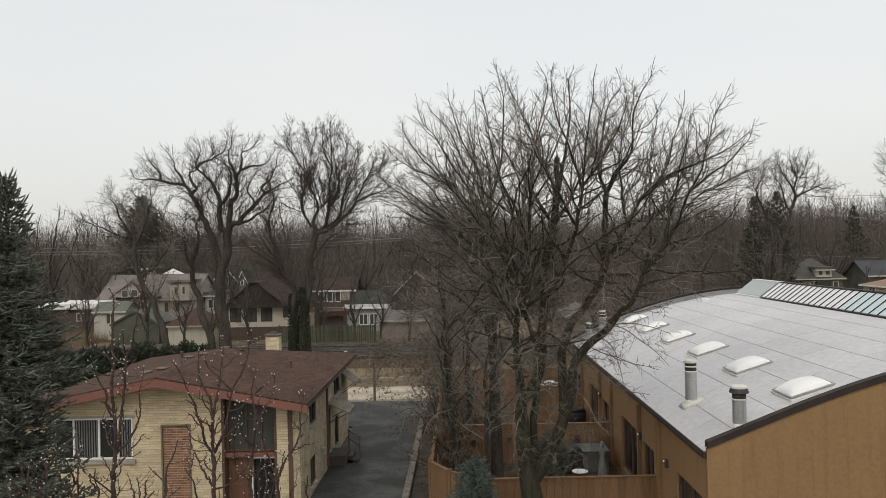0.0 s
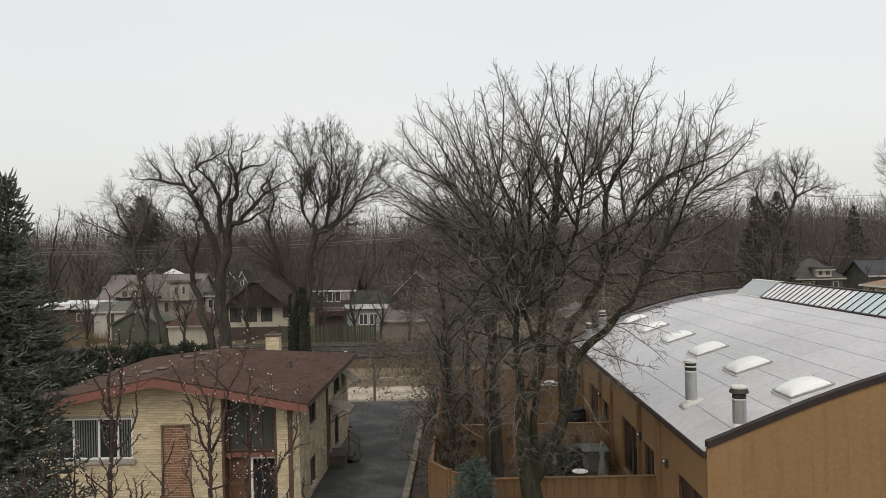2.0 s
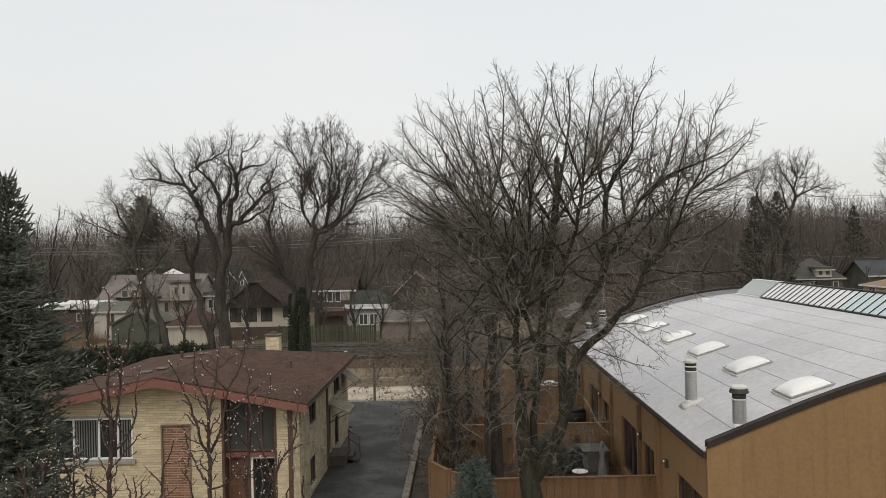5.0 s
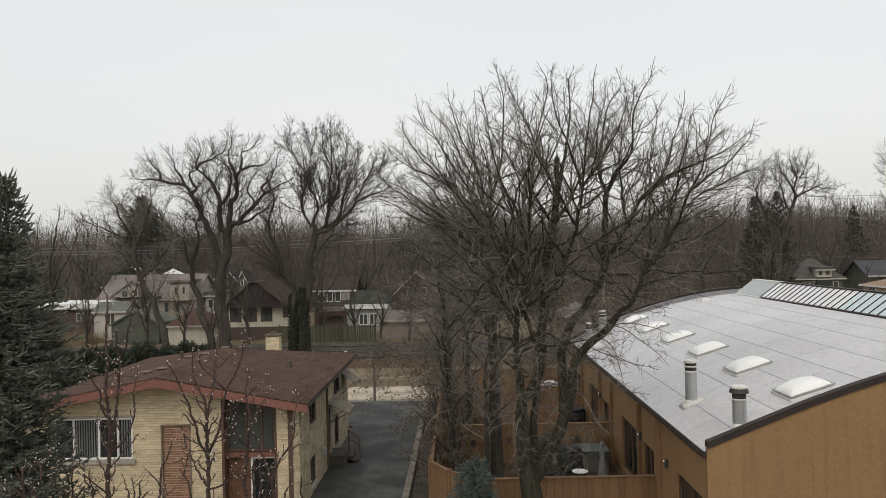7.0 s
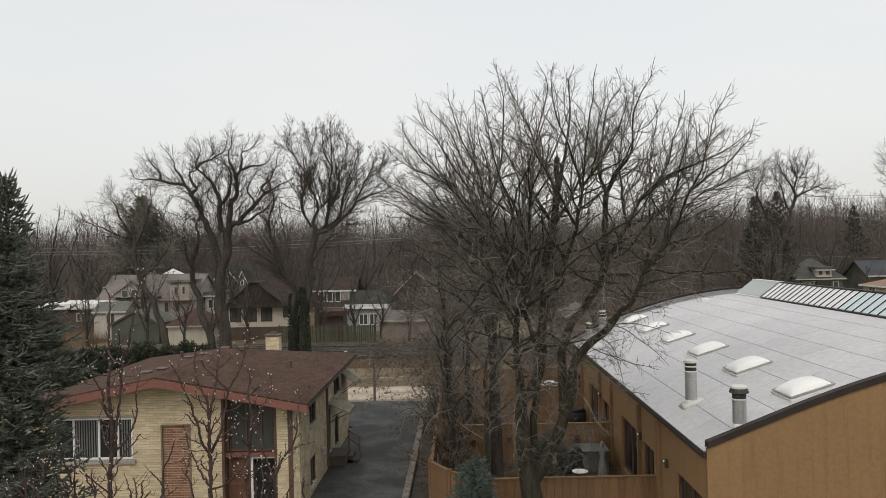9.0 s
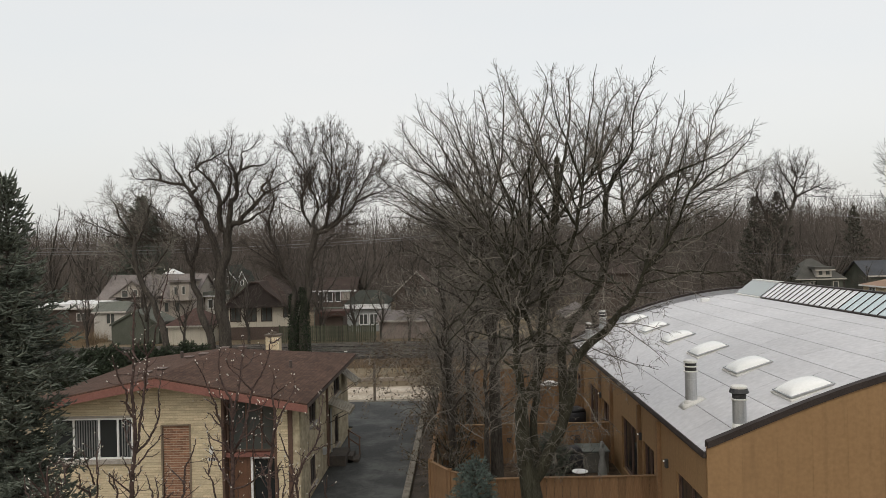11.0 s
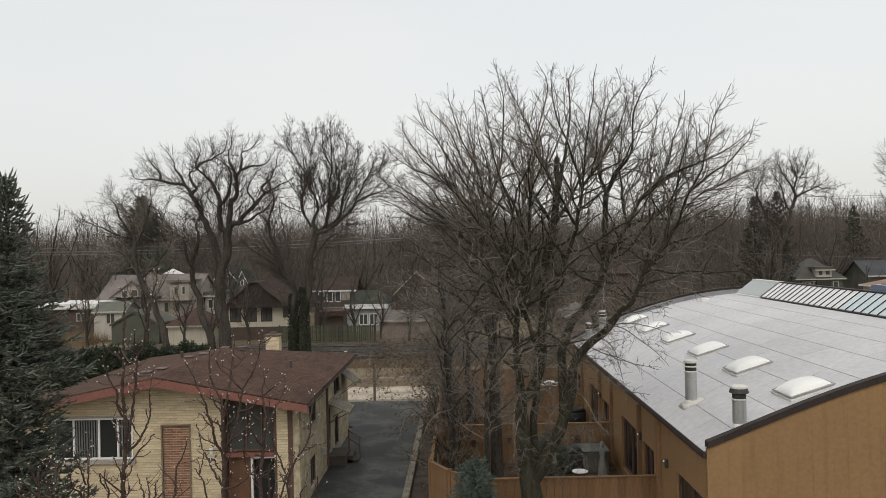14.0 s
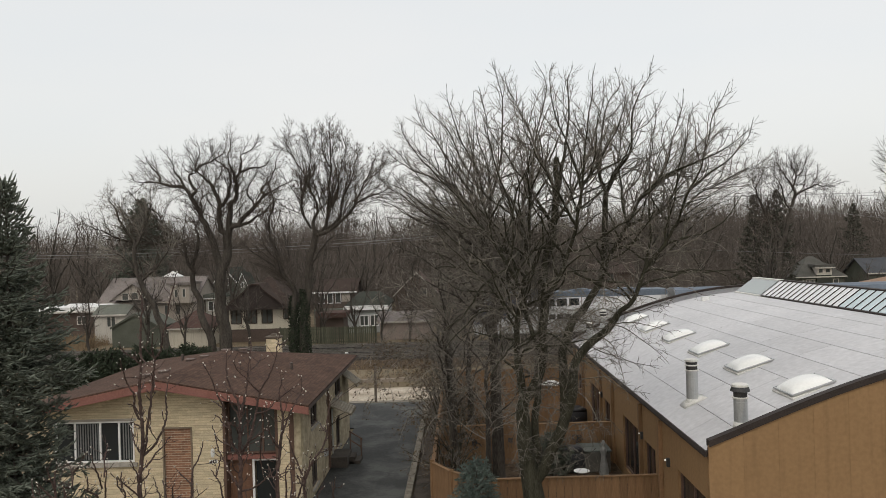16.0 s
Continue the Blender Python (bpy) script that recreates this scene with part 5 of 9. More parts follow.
    house("white_cottage", -33.4, -31.4, 100, 5, 4.3, 4.75, "clap", "palegreen", "flat", "narrow white porch wall with a dark window", [(-0.3, 2.6, 0.75, 1.25), (0.55, 3.1, 0.4, 0.7)], trim="white")
    house("shingled_house", 47.9, 54.4, 110, 6, 4.3, 7.1, "greenwall", "mossroof", "hip", "grey-green house with a mossy grey hip roof and white windows", [(-2.0, 2.3, 0.95, 1.6), (-0.9, 2.3, 0.95, 1.6), (0.2, 2.3, 0.95, 1.6), (2.2, 2.3, 0.8, 1.6)])
    house("roof_dormer", 50.5, 52.6, 109.6, 3.2, 5.6, 6.0, "clap", "mossroof", "flat", "white dormer with paired windows", [(-0.5, 4.75, 0.75, 0.7), (0.5, 4.75, 0.75, 0.7)], 4.5, "greenroof")
    t = house("tan_brick_house", 47.7, 56.5, 80, 11.7, 4.4, 6.1, "side", "tanroof", "hip", "tan brick house with a pale brown roof", [(-2.6, 2.2, 0.9, 1.3)])
    bm = B()
    box(bm, -4.45, -4.36, 9.1, 10.3, 3.2, 4.15)
    w = part("side_window", bm, M["glass_grey"], t, "narrow side window")
    for y0, y1, z0, z1 in ((9.02, 9.1, 3.12, 4.23), (10.3, 10.38, 3.12, 4.23), (9.1, 10.3, 3.12, 3.2), (9.1, 10.3, 4.15, 4.23), (9.66, 9.74, 3.2, 4.15)):
        bm = B()
        box(bm, -4.47, -4.36, y0, y1, z0, z1)
        part("window_frame", bm, M["white"], w)
    bm = B()
    box(bm, -4.80, -4.76, -0.35, 12.05, 4.24, 4.4)
    part("eave_board", bm, M["white"], t, "pale painted eave board")
    house("slate_house", 60.6, 70.0, 115, 7, 4.4, 6.5, "greenwall", "slateroof", "gable_side", "grey house with a dark slate roof", [])
    house("hidden_house", 18.6, 24.0, 106, 8, 5.9, 7.2, "brownwall", "darkroof", "gable_side", "red-brown house behind the trees", [(-0.6, 4.4, 1.1, 1.3)], trim="darkroof")
    house("pale_house", 3.0, 9.5, 104, 8, 4.2, 6.5, "clap", "greyroof", "gable_side", "pale house behind the trees", [(-1.6, 2.4, 1.2, 1.3), (1.2, 2.4, 1.2, 1.3)])
    house("pale_garage", 11.5, 15.5, 84, 6, 2.2, 3.2, "pinkwall", "greyroof", "gable_front", "pale garage by the railway", [])
    f = board_fence("back_fence", [(-19.0, 80.2), (-8.9, 80.0)], 2.0, "weathered grey-green board fence by the tracks", "greyfence", 0.2, 2.4, False)


# ------------------------------------------------------------------ trees
class Growth:
    """Collects tapered tubes: limbs and twigs apart."""
    def __init__(self, cut):
        self.cut, self.v, self.f, self.tips = cut, ([], []), ([], []), []

    def tube(self, pts, r0, r1, sides, power=1.0):
        k = 0 if r0 > self.cut else 1
        V, F = self.v[k], self.f[k]
        base = len(V)
        n = len(pts)
        d = (pts[-1] - pts[0])
        if d.length < 1e-6:
            return
        u = d.normalized().orthogonal().normalized()
        for i, p in enumerate(pts):
            t = (pts[min(i + 1, n - 1)] - pts[max(i - 1, 0)]).normalized()
            a = (u - t * u.dot(t)).normalized()
            b = t.cross(a)
            r = r1 + (r0 - r1) * (1 - i / (n - 1)) ** power
            for s in range(sides):
                g = 2 * math.pi * s / sides
                V.append(p + a * (r * math.cos(g)) + b * (r * math.sin(g)))
        for i in range(n - 1):
            for s in range(sides):
                F.append((base + i * sides + s, base + i * sides + (s + 1) % sides, base + (i + 1) * sides + (s + 1) % sides, base + (i + 1) * sides + s))

    def objects(self, root, bark, twig, names=("trunk", "crown")):
        for k, (nm, m) in enumerate(zip(names, (bark, twig))):
            me = bpy.data.meshes.new(nm)
            me.from_pydata(self.v[k], [], self.f[k])
            me.materials.append(m)
            me.polygons.foreach_set("use_smooth", [True] * len(me.polygons))
            ob = new(nm, me)
            ob.parent = root
            if k:
                tagged(ob, "bare grey twigs")


def spline(ctrl, n=5):
    """A smooth line through control points."""
    c = [Vector(p) for p in ctrl]
    c = [c[0] * 2 - c[1]] + c + [c[-1] * 2 - c[-2]]
    out = []
    for i in range(1, len(c) - 2):
        for k in range(n):
            t = k / n
            out.append(0.5 * ((2 * c[i]) + (c[i + 1] - c[i - 1]) * t + (2 * c[i - 1] - 5 * c[i] + 4 * c[i + 1] - c[i + 2]) * t * t + (3 * c[i] - c[i - 1] - 3 * c[i + 1] + c[i + 2]) * t ** 3))
    return out + [c[-2]]


def sweep(G, rng, pts, r0, r1, level, sp, scale=1.0):
    """Side shoots all along a branch, alternate and kinked, each bearing the next order; they shorten towards the tip.
    orders: (gap, share of what remains, least length, widest and narrowest angle)."""
    if level >= len(sp["orders"]):
        return
    gap, share, least, wide, narrow = sp["orders"][level]
    seg = [(b - a).length for a, b in zip(pts, pts[1:])]
    L = sum(seg)
    s, turn = sp.get("start", 0.12) * L * rng.uniform(0.6, 1.4), rng.uniform(0, 6.283)
    stop = L * (0.96 if level == 0 else sp.get("bare_tip", 0.72))
    while s < stop:
        i, u = 0, s
        while i < len(seg) - 1 and u > seg[i]:
            u -= seg[i]
            i += 1
        p = pts[i].lerp(pts[i + 1], min(1.0, u / max(seg[i], 1e-6)))
        if p.z > sp.get("clear", 0.0):
            a = (pts[i + 1] - pts[i]).normalized()
            side = a.orthogonal().normalized()
            side.rotate(Matrix.Rotation(turn, 3, a))
            g = radians(rng.uniform(narrow, wide)) * (1 - sp.get("close", 0.15) * s / L)
            low = max(0.0, 1 - p.z / sp["open"]) if "open" in sp else 0.0
            g *= 1 + 1.3 * low
            d = a * math.cos(g) + side * math.sin(g)
            length = (share * (L - s) + least) * rng.uniform(0.5, 1.2) * (scale if level == 0 else 1.0)
            length = min(length, sp.get("most", 2.6))
            rr = max(min((r0 + (r1 - r0) * s / L) * 0.72, length * sp["stout"]), sp["min"])
            m = max(2, min(9, round(length / sp["step"])))
            line, q, e = [p], p, d
            kink = e.orthogonal().normalized()
            kink.rotate(Matrix.Rotation(rng.uniform(0, 6.283), 3, e))
            for k in range(m):
                out = q - sp["heart"]
                out = out.normalized() if out.length > 0.1 else Vector()
                e = (e + kink * (sp["kink"] if k % 2 else -sp["kink"]) + Vector((rng.gauss(0, 1), rng.gauss(0, 1), rng.gauss(0, 1))) * sp["wander"] * (1 + low) + out * sp["out"] + Vector((0, 0, sp["lift"] - 0.12 * low))).normalized()
                q = q + e * (length / m)
                line.append(q)
            end = max(sp["min"] * 0.55, rr * 0.3)
            G.tube(line, rr, end, 5 if rr > 0.03 else (4 if rr > 0.014 else 3))
            G.tips.append(q)
            sweep(G, rng, line, rr, end, level + 1, sp)
        s += gap * rng.uniform(0.6, 1.4)
        turn += 2.4 + rng.gauss(0, 0.5)


def swept_tree(name, base, limbs, sp, seed, bark, twig_mat, label, cut=0.03):
    """limbs: (control points, r0, r1, how far its side shoots reach; 0 for none)."""
    root = thing(name, base, label, "tree")
    G, rng, o = Growth(cut), random.Random(seed), Vector(base)
    sp = dict(sp)
    sp["heart"] = Vector(sp["heart"]) - o
    bend = sp.get("gnarl", 0.0)
    for ctrl, r0, r1, reach, *own in limbs:
        pts = [p - o for p in spline(ctrl)]
        pts = [p + (noise.noise_vector(p * 0.55 + Vector((seed, 0, 0))) + noise.noise_vector(p * 1.7 + Vector((0, seed, 0))) * 0.5) * bend * min(1.0, max(0.0, (p.z - 1) / 4)) for p in pts]
        G.tube(pts, r0, r1, 9 if r0 > 0.08 else 6, sp.get("swell", 1.0) if reach == 1 else 1.0)
        G.tips.append(pts[-1])
        if reach:
            sweep(G, rng, pts, r0, r1, 0, dict(sp, **own[0]) if own else sp, reach)
    G.objects(root, M[bark], M[twig_mat])
    return root, G


def main_trees():
    sp = {"min": 0.0057, "stout": 0.0135, "swell": 1.7, "wander": 0.17, "kink": 0.13, "lift": 0.02, "out": 0.035, "step": 0.18, "bare_tip": 0.66, "start": 0.06, "most": 3.2, "clear": 4.6, "open": 12.0, "gnarl": 0.12,
          "heart": (2.6, 24.2, 4.5), "orders": [(0.205, 0.48, 0.28, 54, 24), (0.215, 0.48, 0.26, 52, 24), (0.22, 0.38, 0.16, 52, 26)]}
    LOW = {"lift": -0.02, "start": 0.1, "wander": 0.17, "kink": 0.13, "out": 0.02, "clear": 1.0, "most": 1.5, "step": 0.12, "orders": [(0.2, 0.32, 0.45, 65, 25), (0.15, 0.4, 0.2, 60, 25), (0.15, 0.3, 0.1, 55, 28)]}
    stems = []
    stems.append(([(2.18, 24.2, 1.39), (2.06, 24.2, 2.37), (1.94, 24.2, 3.26), (1.85, 24.2, 4.33), (1.83, 24.2, 4.95)], 0.36, 0.165, 0))
    stems.append(([(2.14, 24.3, 2.2), (2.3, 24.4, 3.2), (2.24, 24.45, 3.92), (2.31, 24.5, 4.99), (2.52, 24.55, 6.06), (2.63, 24.6, 7.14), (2.58, 24.7, 8.21), (2.78, 24.8, 9.6)], 0.15, 0.05, 0.5))
    stems.append(([(2.18, 24.2, 2.36), (2.43, 24.1, 2.74), (2.75, 24.0, 3.42), (3.14, 23.9, 4.4), (3.36, 23.8, 5.26), (3.58, 23.7, 6.23), (4.06, 23.6, 6.81), (4.53, 23.5, 7.33), (4.76, 23.4, 7.66)], 0.215, 0.095, 0))
    stems.append(([(1.83, 24.2, 4.95), (1.71, 24.3, 6.09), (1.72, 24.4, 7.16), (1.98, 24.5, 8.22), (2.17, 24.6, 9.48), (2.31, 24.7, 11.29), (2.57, 24.8, 12.93), (2.92, 24.9, 14.12), (2.95, 25.0, 15.15), (2.61, 25.1, 15.83)], 0.136, 0.007, 1))
    stems.append(([(1.85, 24.2, 4.77), (2.25, 24.26, 5.34), (2.44, 24.31, 6.08), (2.55, 24.37, 6.96), (2.74, 24.43, 7.85), (2.7, 24.49, 8.93), (3.03, 24.54, 10.36), (3.18, 24.6, 11.44)], 0.16, 0.11, 0.5))
    stems.append(([(3.18, 24.6, 11.44), (3.18, 24.6, 12.07), (3.21, 24.6, 12.6)], 0.1, 0.085, 0))
    stems.append(([(3.16, 24.6, 11.26), (3.51, 24.9, 12.74), (3.78, 25.2, 14.06), (3.79, 25.5, 15.05), (4.04, 25.8, 15.75)], 0.072, 0.007, 1))
    stems.append(([(2.74, 24.4, 7.85), (3.32, 24.17, 9.1), (3.67, 23.94, 10.33), (3.85, 23.71, 11.53), (3.83, 23.49, 12.72), (4.09, 23.26, 13.88), (4.17, 23.03, 14.68), (4.19, 22.8, 15.06)], 0.088, 0.007, 1))
    stems.append(([(3.14, 23.9, 4.4), (3.08, 24.03, 5.4), (3.19, 24.16, 6.44), (3.48, 24.29, 7.31), (3.88, 24.41, 7.74), (4.5, 24.54, 8.63), (4.72, 24.67, 9.78), (4.77, 24.8, 11.33)], 0.15, 0.09, 0.4))
    stems.append(([(4.77, 24.8, 11.33), (4.59, 24.92, 12.16), (4.8, 25.04, 13.27), (4.96, 25.16, 14.21), (5.46, 25.28, 14.96), (5.35, 25.4, 15.58)], 0.06, 0.007, 1))
    stems.append(([(4.77, 24.8, 11.33), (5.11, 24.63, 11.97), (5.51, 24.46, 12.49), (5.58, 24.29, 13.14), (5.62, 24.11, 13.82), (5.81, 23.94, 14.49), (6.04, 23.77, 14.88), (6.15, 23.6, 15.48)], 0.064, 0.007, 1))
    stems.append(([(4.47, 24.4, 8.64), (4.83, 24.17, 9.47), (5.25, 23.95, 10.29), (5.73, 23.72, 11.14), (6.12, 23.5, 11.63), (6.33, 23.27, 12.2), (6.38, 23.05, 12.85), (6.6, 22.82, 13.48), (6.65, 22.6, 14.15)], 0.08, 0.007, 1))
    stems.append(([(4.76, 23.4, 7.66), (5.23, 23.33, 8.05), (5.61, 23.25, 8.97), (6.25, 23.18, 9.82), (6.67, 23.11, 10.65), (6.95, 23.04, 11.3), (7.24, 22.96, 11.89), (7.33, 22.89, 12.39), (7.49, 22.82, 13.04), (7.67, 22.75, 13.61), (7.85, 22.67, 13.92), (8.1, 22.6, 14.31)], 0.08, 0.007, 1))
    stems.append(([(6.94, 23.0, 11.3), (7.54, 22.75, 11.83), (8.03, 22.5, 12.2), (8.36, 22.25, 12.65), (8.5, 22.0, 13.18)], 0.04, 0.007, 1))
    stems.append(([(6.67, 23.1, 10.65), (7.57, 23.52, 11.22), (8.59, 23.95, 11.72), (9.54, 24.37, 12.13), (10.13, 24.8, 12.59)], 0.04, 0.007, 1))
    stems.append(([(6.25, 23.2, 9.82), (6.49, 23.6, 10.77), (6.88, 24.0, 11.66), (7.27, 24.4, 12.76), (7.57, 24.8, 13.62), (7.83, 25.2, 14.21)], 0.048, 0.007, 1))
    stems.append(([(3.16, 24.6, 11.26), (2.81, 25.1, 12.5), (2.5, 25.6, 13.56), (1.96, 26.1, 14.81), (1.72, 26.6, 15.83)], 0.06, 0.007, 1))
    stems.append(([(3.83, 23.6, 11.52), (3.37, 23.2, 12.53), (3.0, 22.8, 13.49), (2.79, 22.4, 14.41), (2.82, 22.0, 14.94)], 0.048, 0.007, 1))
    stems.append(([(2.16, 24.5, 9.48), (1.71, 24.14, 10.64), (1.44, 23.78, 11.69), (1.12, 23.42, 12.75), (0.94, 23.06, 13.76), (0.74, 22.7, 14.53)], 0.06, 0.007, 1))
    stems.append(([(5.21, 23.8, 10.29), (5.18, 24.28, 11.37), (5.21, 24.76, 12.31), (5.6, 25.24, 13.47), (5.9, 25.72, 14.47), (6.1, 26.2, 15.29)], 0.048, 0.007, 1))
    stems.append(([(1.98, 24.4, 8.23), (1.37, 24.0, 9.5), (0.68, 23.6, 10.52), (-0.06, 23.2, 11.33), (-0.68, 22.8, 12.07), (-1.09, 22.4, 12.57)], 0.068, 0.007, 1))
    stems.append(([(1.71, 24.3, 6.99), (1.17, 23.98, 8.27), (0.39, 23.65, 9.18), (-0.37, 23.32, 9.89), (-1.07, 23.0, 10.49)], 0.048, 0.007, 1))
    stems.append(([(3.02, 24.5, 10.36), (3.71, 24.64, 11.43), (4.21, 24.78, 12.52), (4.62, 24.92, 13.62), (4.89, 25.06, 14.6), (4.89, 25.2, 15.18)], 0.056, 0.007, 1))
    stems.append(([(5.62, 23.3, 8.96), (5.84, 23.56, 10.09), (5.97, 23.82, 11.14), (6.02, 24.08, 12.22), (6.32, 24.34, 13.31), (6.48, 24.6, 14.15)], 0.048, 0.007, 1))
    stems.append(([(5.62, 23.3, 8.96), (6.49, 23.48, 9.56), (7.42, 23.65, 10.32), (8.27, 23.82, 11.0), (9.03, 24.0, 11.34)], 0.04, 0.007, 1))
    stems.append(([(2.44, 24.3, 6.08), (2.08, 24.51, 7.5), (1.58, 24.73, 8.58), (1.25, 24.94, 9.86), (0.74, 25.16, 11.36), (0.5, 25.37, 12.68), (0.34, 25.59, 13.94), (0.11, 25.8, 14.68)], 0.08, 0.007, 1))
    stems.append(([(5.66, 23.4, 11.12), (6.46, 23.8, 11.69), (7.37, 24.2, 12.23), (8.17, 24.6, 12.94), (8.73, 25.0, 13.49)], 0.055, 0.007, 1))
    stems.append(([(6.15, 23.6, 11.64), (6.75, 23.3, 11.94), (7.43, 23.0, 12.26), (8.16, 22.7, 12.64), (8.55, 22.4, 12.95)], 0.05, 0.007, 1))
    stems.append(([(5.26, 24.0, 10.29), (6.23, 24.35, 10.67), (7.32, 24.7, 11.17), (8.43, 25.05, 11.57), (9.45, 25.4, 12.09)], 0.055, 0.007, 1))
    stems.append(([(4.84, 24.2, 9.47), (5.73, 23.82, 9.93), (6.67, 23.45, 10.28), (7.5, 23.07, 10.68), (8.29, 22.7, 10.98)], 0.05, 0.007, 1))
    stems.append(([(3.02, 24.5, 10.36), (2.37, 24.77, 11.47), (1.78, 25.05, 12.43), (1.17, 25.32, 13.41), (0.82, 25.6, 14.3)], 0.06, 0.007, 1))
    stems.append(([(3.83, 23.6, 11.52), (4.45, 23.95, 12.42), (5.12, 24.3, 13.3), (5.49, 24.65, 14.28), (5.49, 25.0, 15.08)], 0.05, 0.007, 1))
    stems.append(([(3.66, 23.9, 10.33), (3.09, 23.38, 11.35), (2.46, 22.85, 12.17), (2.01, 22.32, 13.02), (1.9, 21.8, 13.83)], 0.05, 0.007, 1))
    rng = random.Random(17)
    nodes = [p for ctrl, r0, *_ in stems if r0 > 0.07 for p in spline(ctrl) if 2.6 < p.z < 9.6]
    for k in range(80):
        p, a = rng.choice(nodes), rng.uniform(0, 6.283)
        reach = rng.uniform(0.9, 2.2)
        c, s = math.cos(a) * reach, math.sin(a) * reach
        stems.append(([tuple(p), (p.x + c * 0.4, p.y + s * 0.4, p.z + rng.uniform(0.0, 0.4)), (p.x + c * 0.75, p.y + s * 0.75, p.z + rng.uniform(-0.1, 0.6)), (p.x + c, p.y + s, p.z + rng.uniform(-0.4, 0.6))], 0.016, 0.006, 0.8, LOW))
    stems.append(([(3.87, 23.55, 6.65), (4.41, 23.23, 6.45), (5.1, 22.92, 6.23), (5.76, 22.6, 6.07)], 0.018, 0.006, 0.85, LOW))
    stems.append(([(3.58, 23.7, 6.23), (4.15, 23.27, 5.86), (4.81, 22.83, 5.41), (5.45, 22.4, 5.31)], 0.018, 0.006, 0.85, LOW))
    stems.append(([(4.53, 23.5, 7.33), (5.01, 23.2, 7.13), (5.6, 22.9, 6.73), (6.01, 22.6, 6.26)], 0.018, 0.006, 0.85, LOW))
    stems.append(([(4.53, 23.5, 7.33), (5.2, 23.27, 7.34), (5.82, 23.03, 7.25), (6.25, 22.8, 7.09)], 0.018, 0.006, 0.85, LOW))
    stems.append(([(4.76, 23.4, 7.66), (5.33, 23.07, 7.69), (5.84, 22.73, 7.83), (6.24, 22.4, 7.76)], 0.018, 0.006, 0.85, LOW))
    stems.append(([(3.36, 23.8, 5.26), (3.82, 23.47, 4.88), (4.09, 23.13, 4.35), (4.44, 22.8, 4.0)], 0.018, 0.006, 0.85, LOW))
    stems.append(([(4.21, 23.5, 6.99), (4.51, 23.3, 6.7), (4.79, 23.1, 5.96), (4.91, 22.9, 5.4)], 0.018, 0.006, 0.85, LOW))
    stems.append(([(2.72, 23.9, 3.45), (3.13, 23.6, 4.09), (3.61, 23.3, 4.32), (3.88, 23.0, 3.71)], 0.018, 0.006, 0.85, LOW))
    stems.append(([(3.36, 23.8, 5.26), (2.89, 23.4, 6.2), (2.26, 23.0, 6.53), (1.64, 22.6, 6.35)], 0.018, 0.006, 0.85, LOW))
    stems.append(([(1.84, 24.2, 4.33), (1.26, 23.77, 5.13), (0.73, 23.33, 5.4), (0.28, 22.9, 4.98)], 0.018, 0.006, 0.85, LOW))
    stems.append(([(1.83, 24.2, 4.95), (1.37, 23.83, 5.82), (0.84, 23.47, 6.23), (0.36, 23.1, 6.13)], 0.018, 0.006, 0.85, LOW))
    stems.append(([(3.56, 23.6, 6.25), (3.14, 23.2, 7.08), (2.43, 22.8, 7.47), (1.81, 22.4, 7.36)], 0.018, 0.006, 0.85, LOW))
    swept_tree("bare_tree", (2.2, 24.2, 0.0), stems, sp, 21, "bark", "twig", "large bare many-stemmed deciduous tree beside the fence")
    stems = []
    stems.append(([(1.35, 31.0, -0.08), (1.35, 31.0, 1.92), (1.35, 31.0, 3.98), (1.31, 31.0, 6.03), (1.33, 31.0, 7.85)], 0.27, 0.18, 0))
    stems.append(([(1.4, 31.0, 6.94), (1.47, 30.86, 8.31), (0.9, 30.71, 9.46), (0.08, 30.57, 10.16), (-0.69, 30.43, 10.71), (-1.46, 30.29, 11.42), (-2.1, 30.14, 12.16), (-2.63, 30.0, 12.87)], 0.088, 0.007, 1))
    stems.append(([(1.34, 31.0, 7.62), (1.15, 31.13, 9.68), (0.68, 31.27, 11.3), (0.03, 31.4, 12.95), (-0.85, 31.53, 14.14), (-1.49, 31.67, 15.11), (-1.7, 31.8, 16.24)], 0.104, 0.007, 1))
    stems.append(([(1.33, 31.0, 7.85), (1.32, 30.84, 9.68), (1.31, 30.68, 11.71), (1.07, 30.52, 13.28), (0.87, 30.36, 14.6), (0.72, 30.2, 15.85)], 0.104, 0.007, 1))
    stems.append(([(1.16, 31.4, 9.68), (0.45, 31.68, 11.05), (-0.22, 31.96, 12.3), (-1.15, 32.24, 13.3), (-1.96, 32.52, 14.31), (-2.5, 32.8, 15.5)], 0.064, 0.007, 1))
    stems.append(([(1.31, 30.8, 9.68), (0.9, 30.35, 12.14), (0.29, 29.9, 13.88), (-0.2, 29.45, 15.14), (-0.35, 29.0, 15.95)], 0.072, 0.007, 1))
    stems.append(([(1.3, 30.5, 11.7), (1.72, 30.5, 13.48), (1.94, 30.5, 15.05), (1.7, 30.5, 16.4), (1.49, 30.5, 17.17)], 0.064, 0.007, 1))
    stems.append(([(1.34, 31.0, 6.48), (2.01, 31.33, 8.74), (2.58, 31.67, 10.58), (2.83, 32.0, 12.23), (2.71, 32.33, 13.93), (2.61, 32.67, 15.65), (2.42, 33.0, 16.74)], 0.088, 0.007, 1))
    stems.append(([(0.89, 30.5, 9.46), (-0.23, 30.12, 11.04), (-1.15, 29.75, 12.15), (-1.87, 29.38, 13.0), (-2.39, 29.0, 13.57)], 0.048, 0.007, 1))
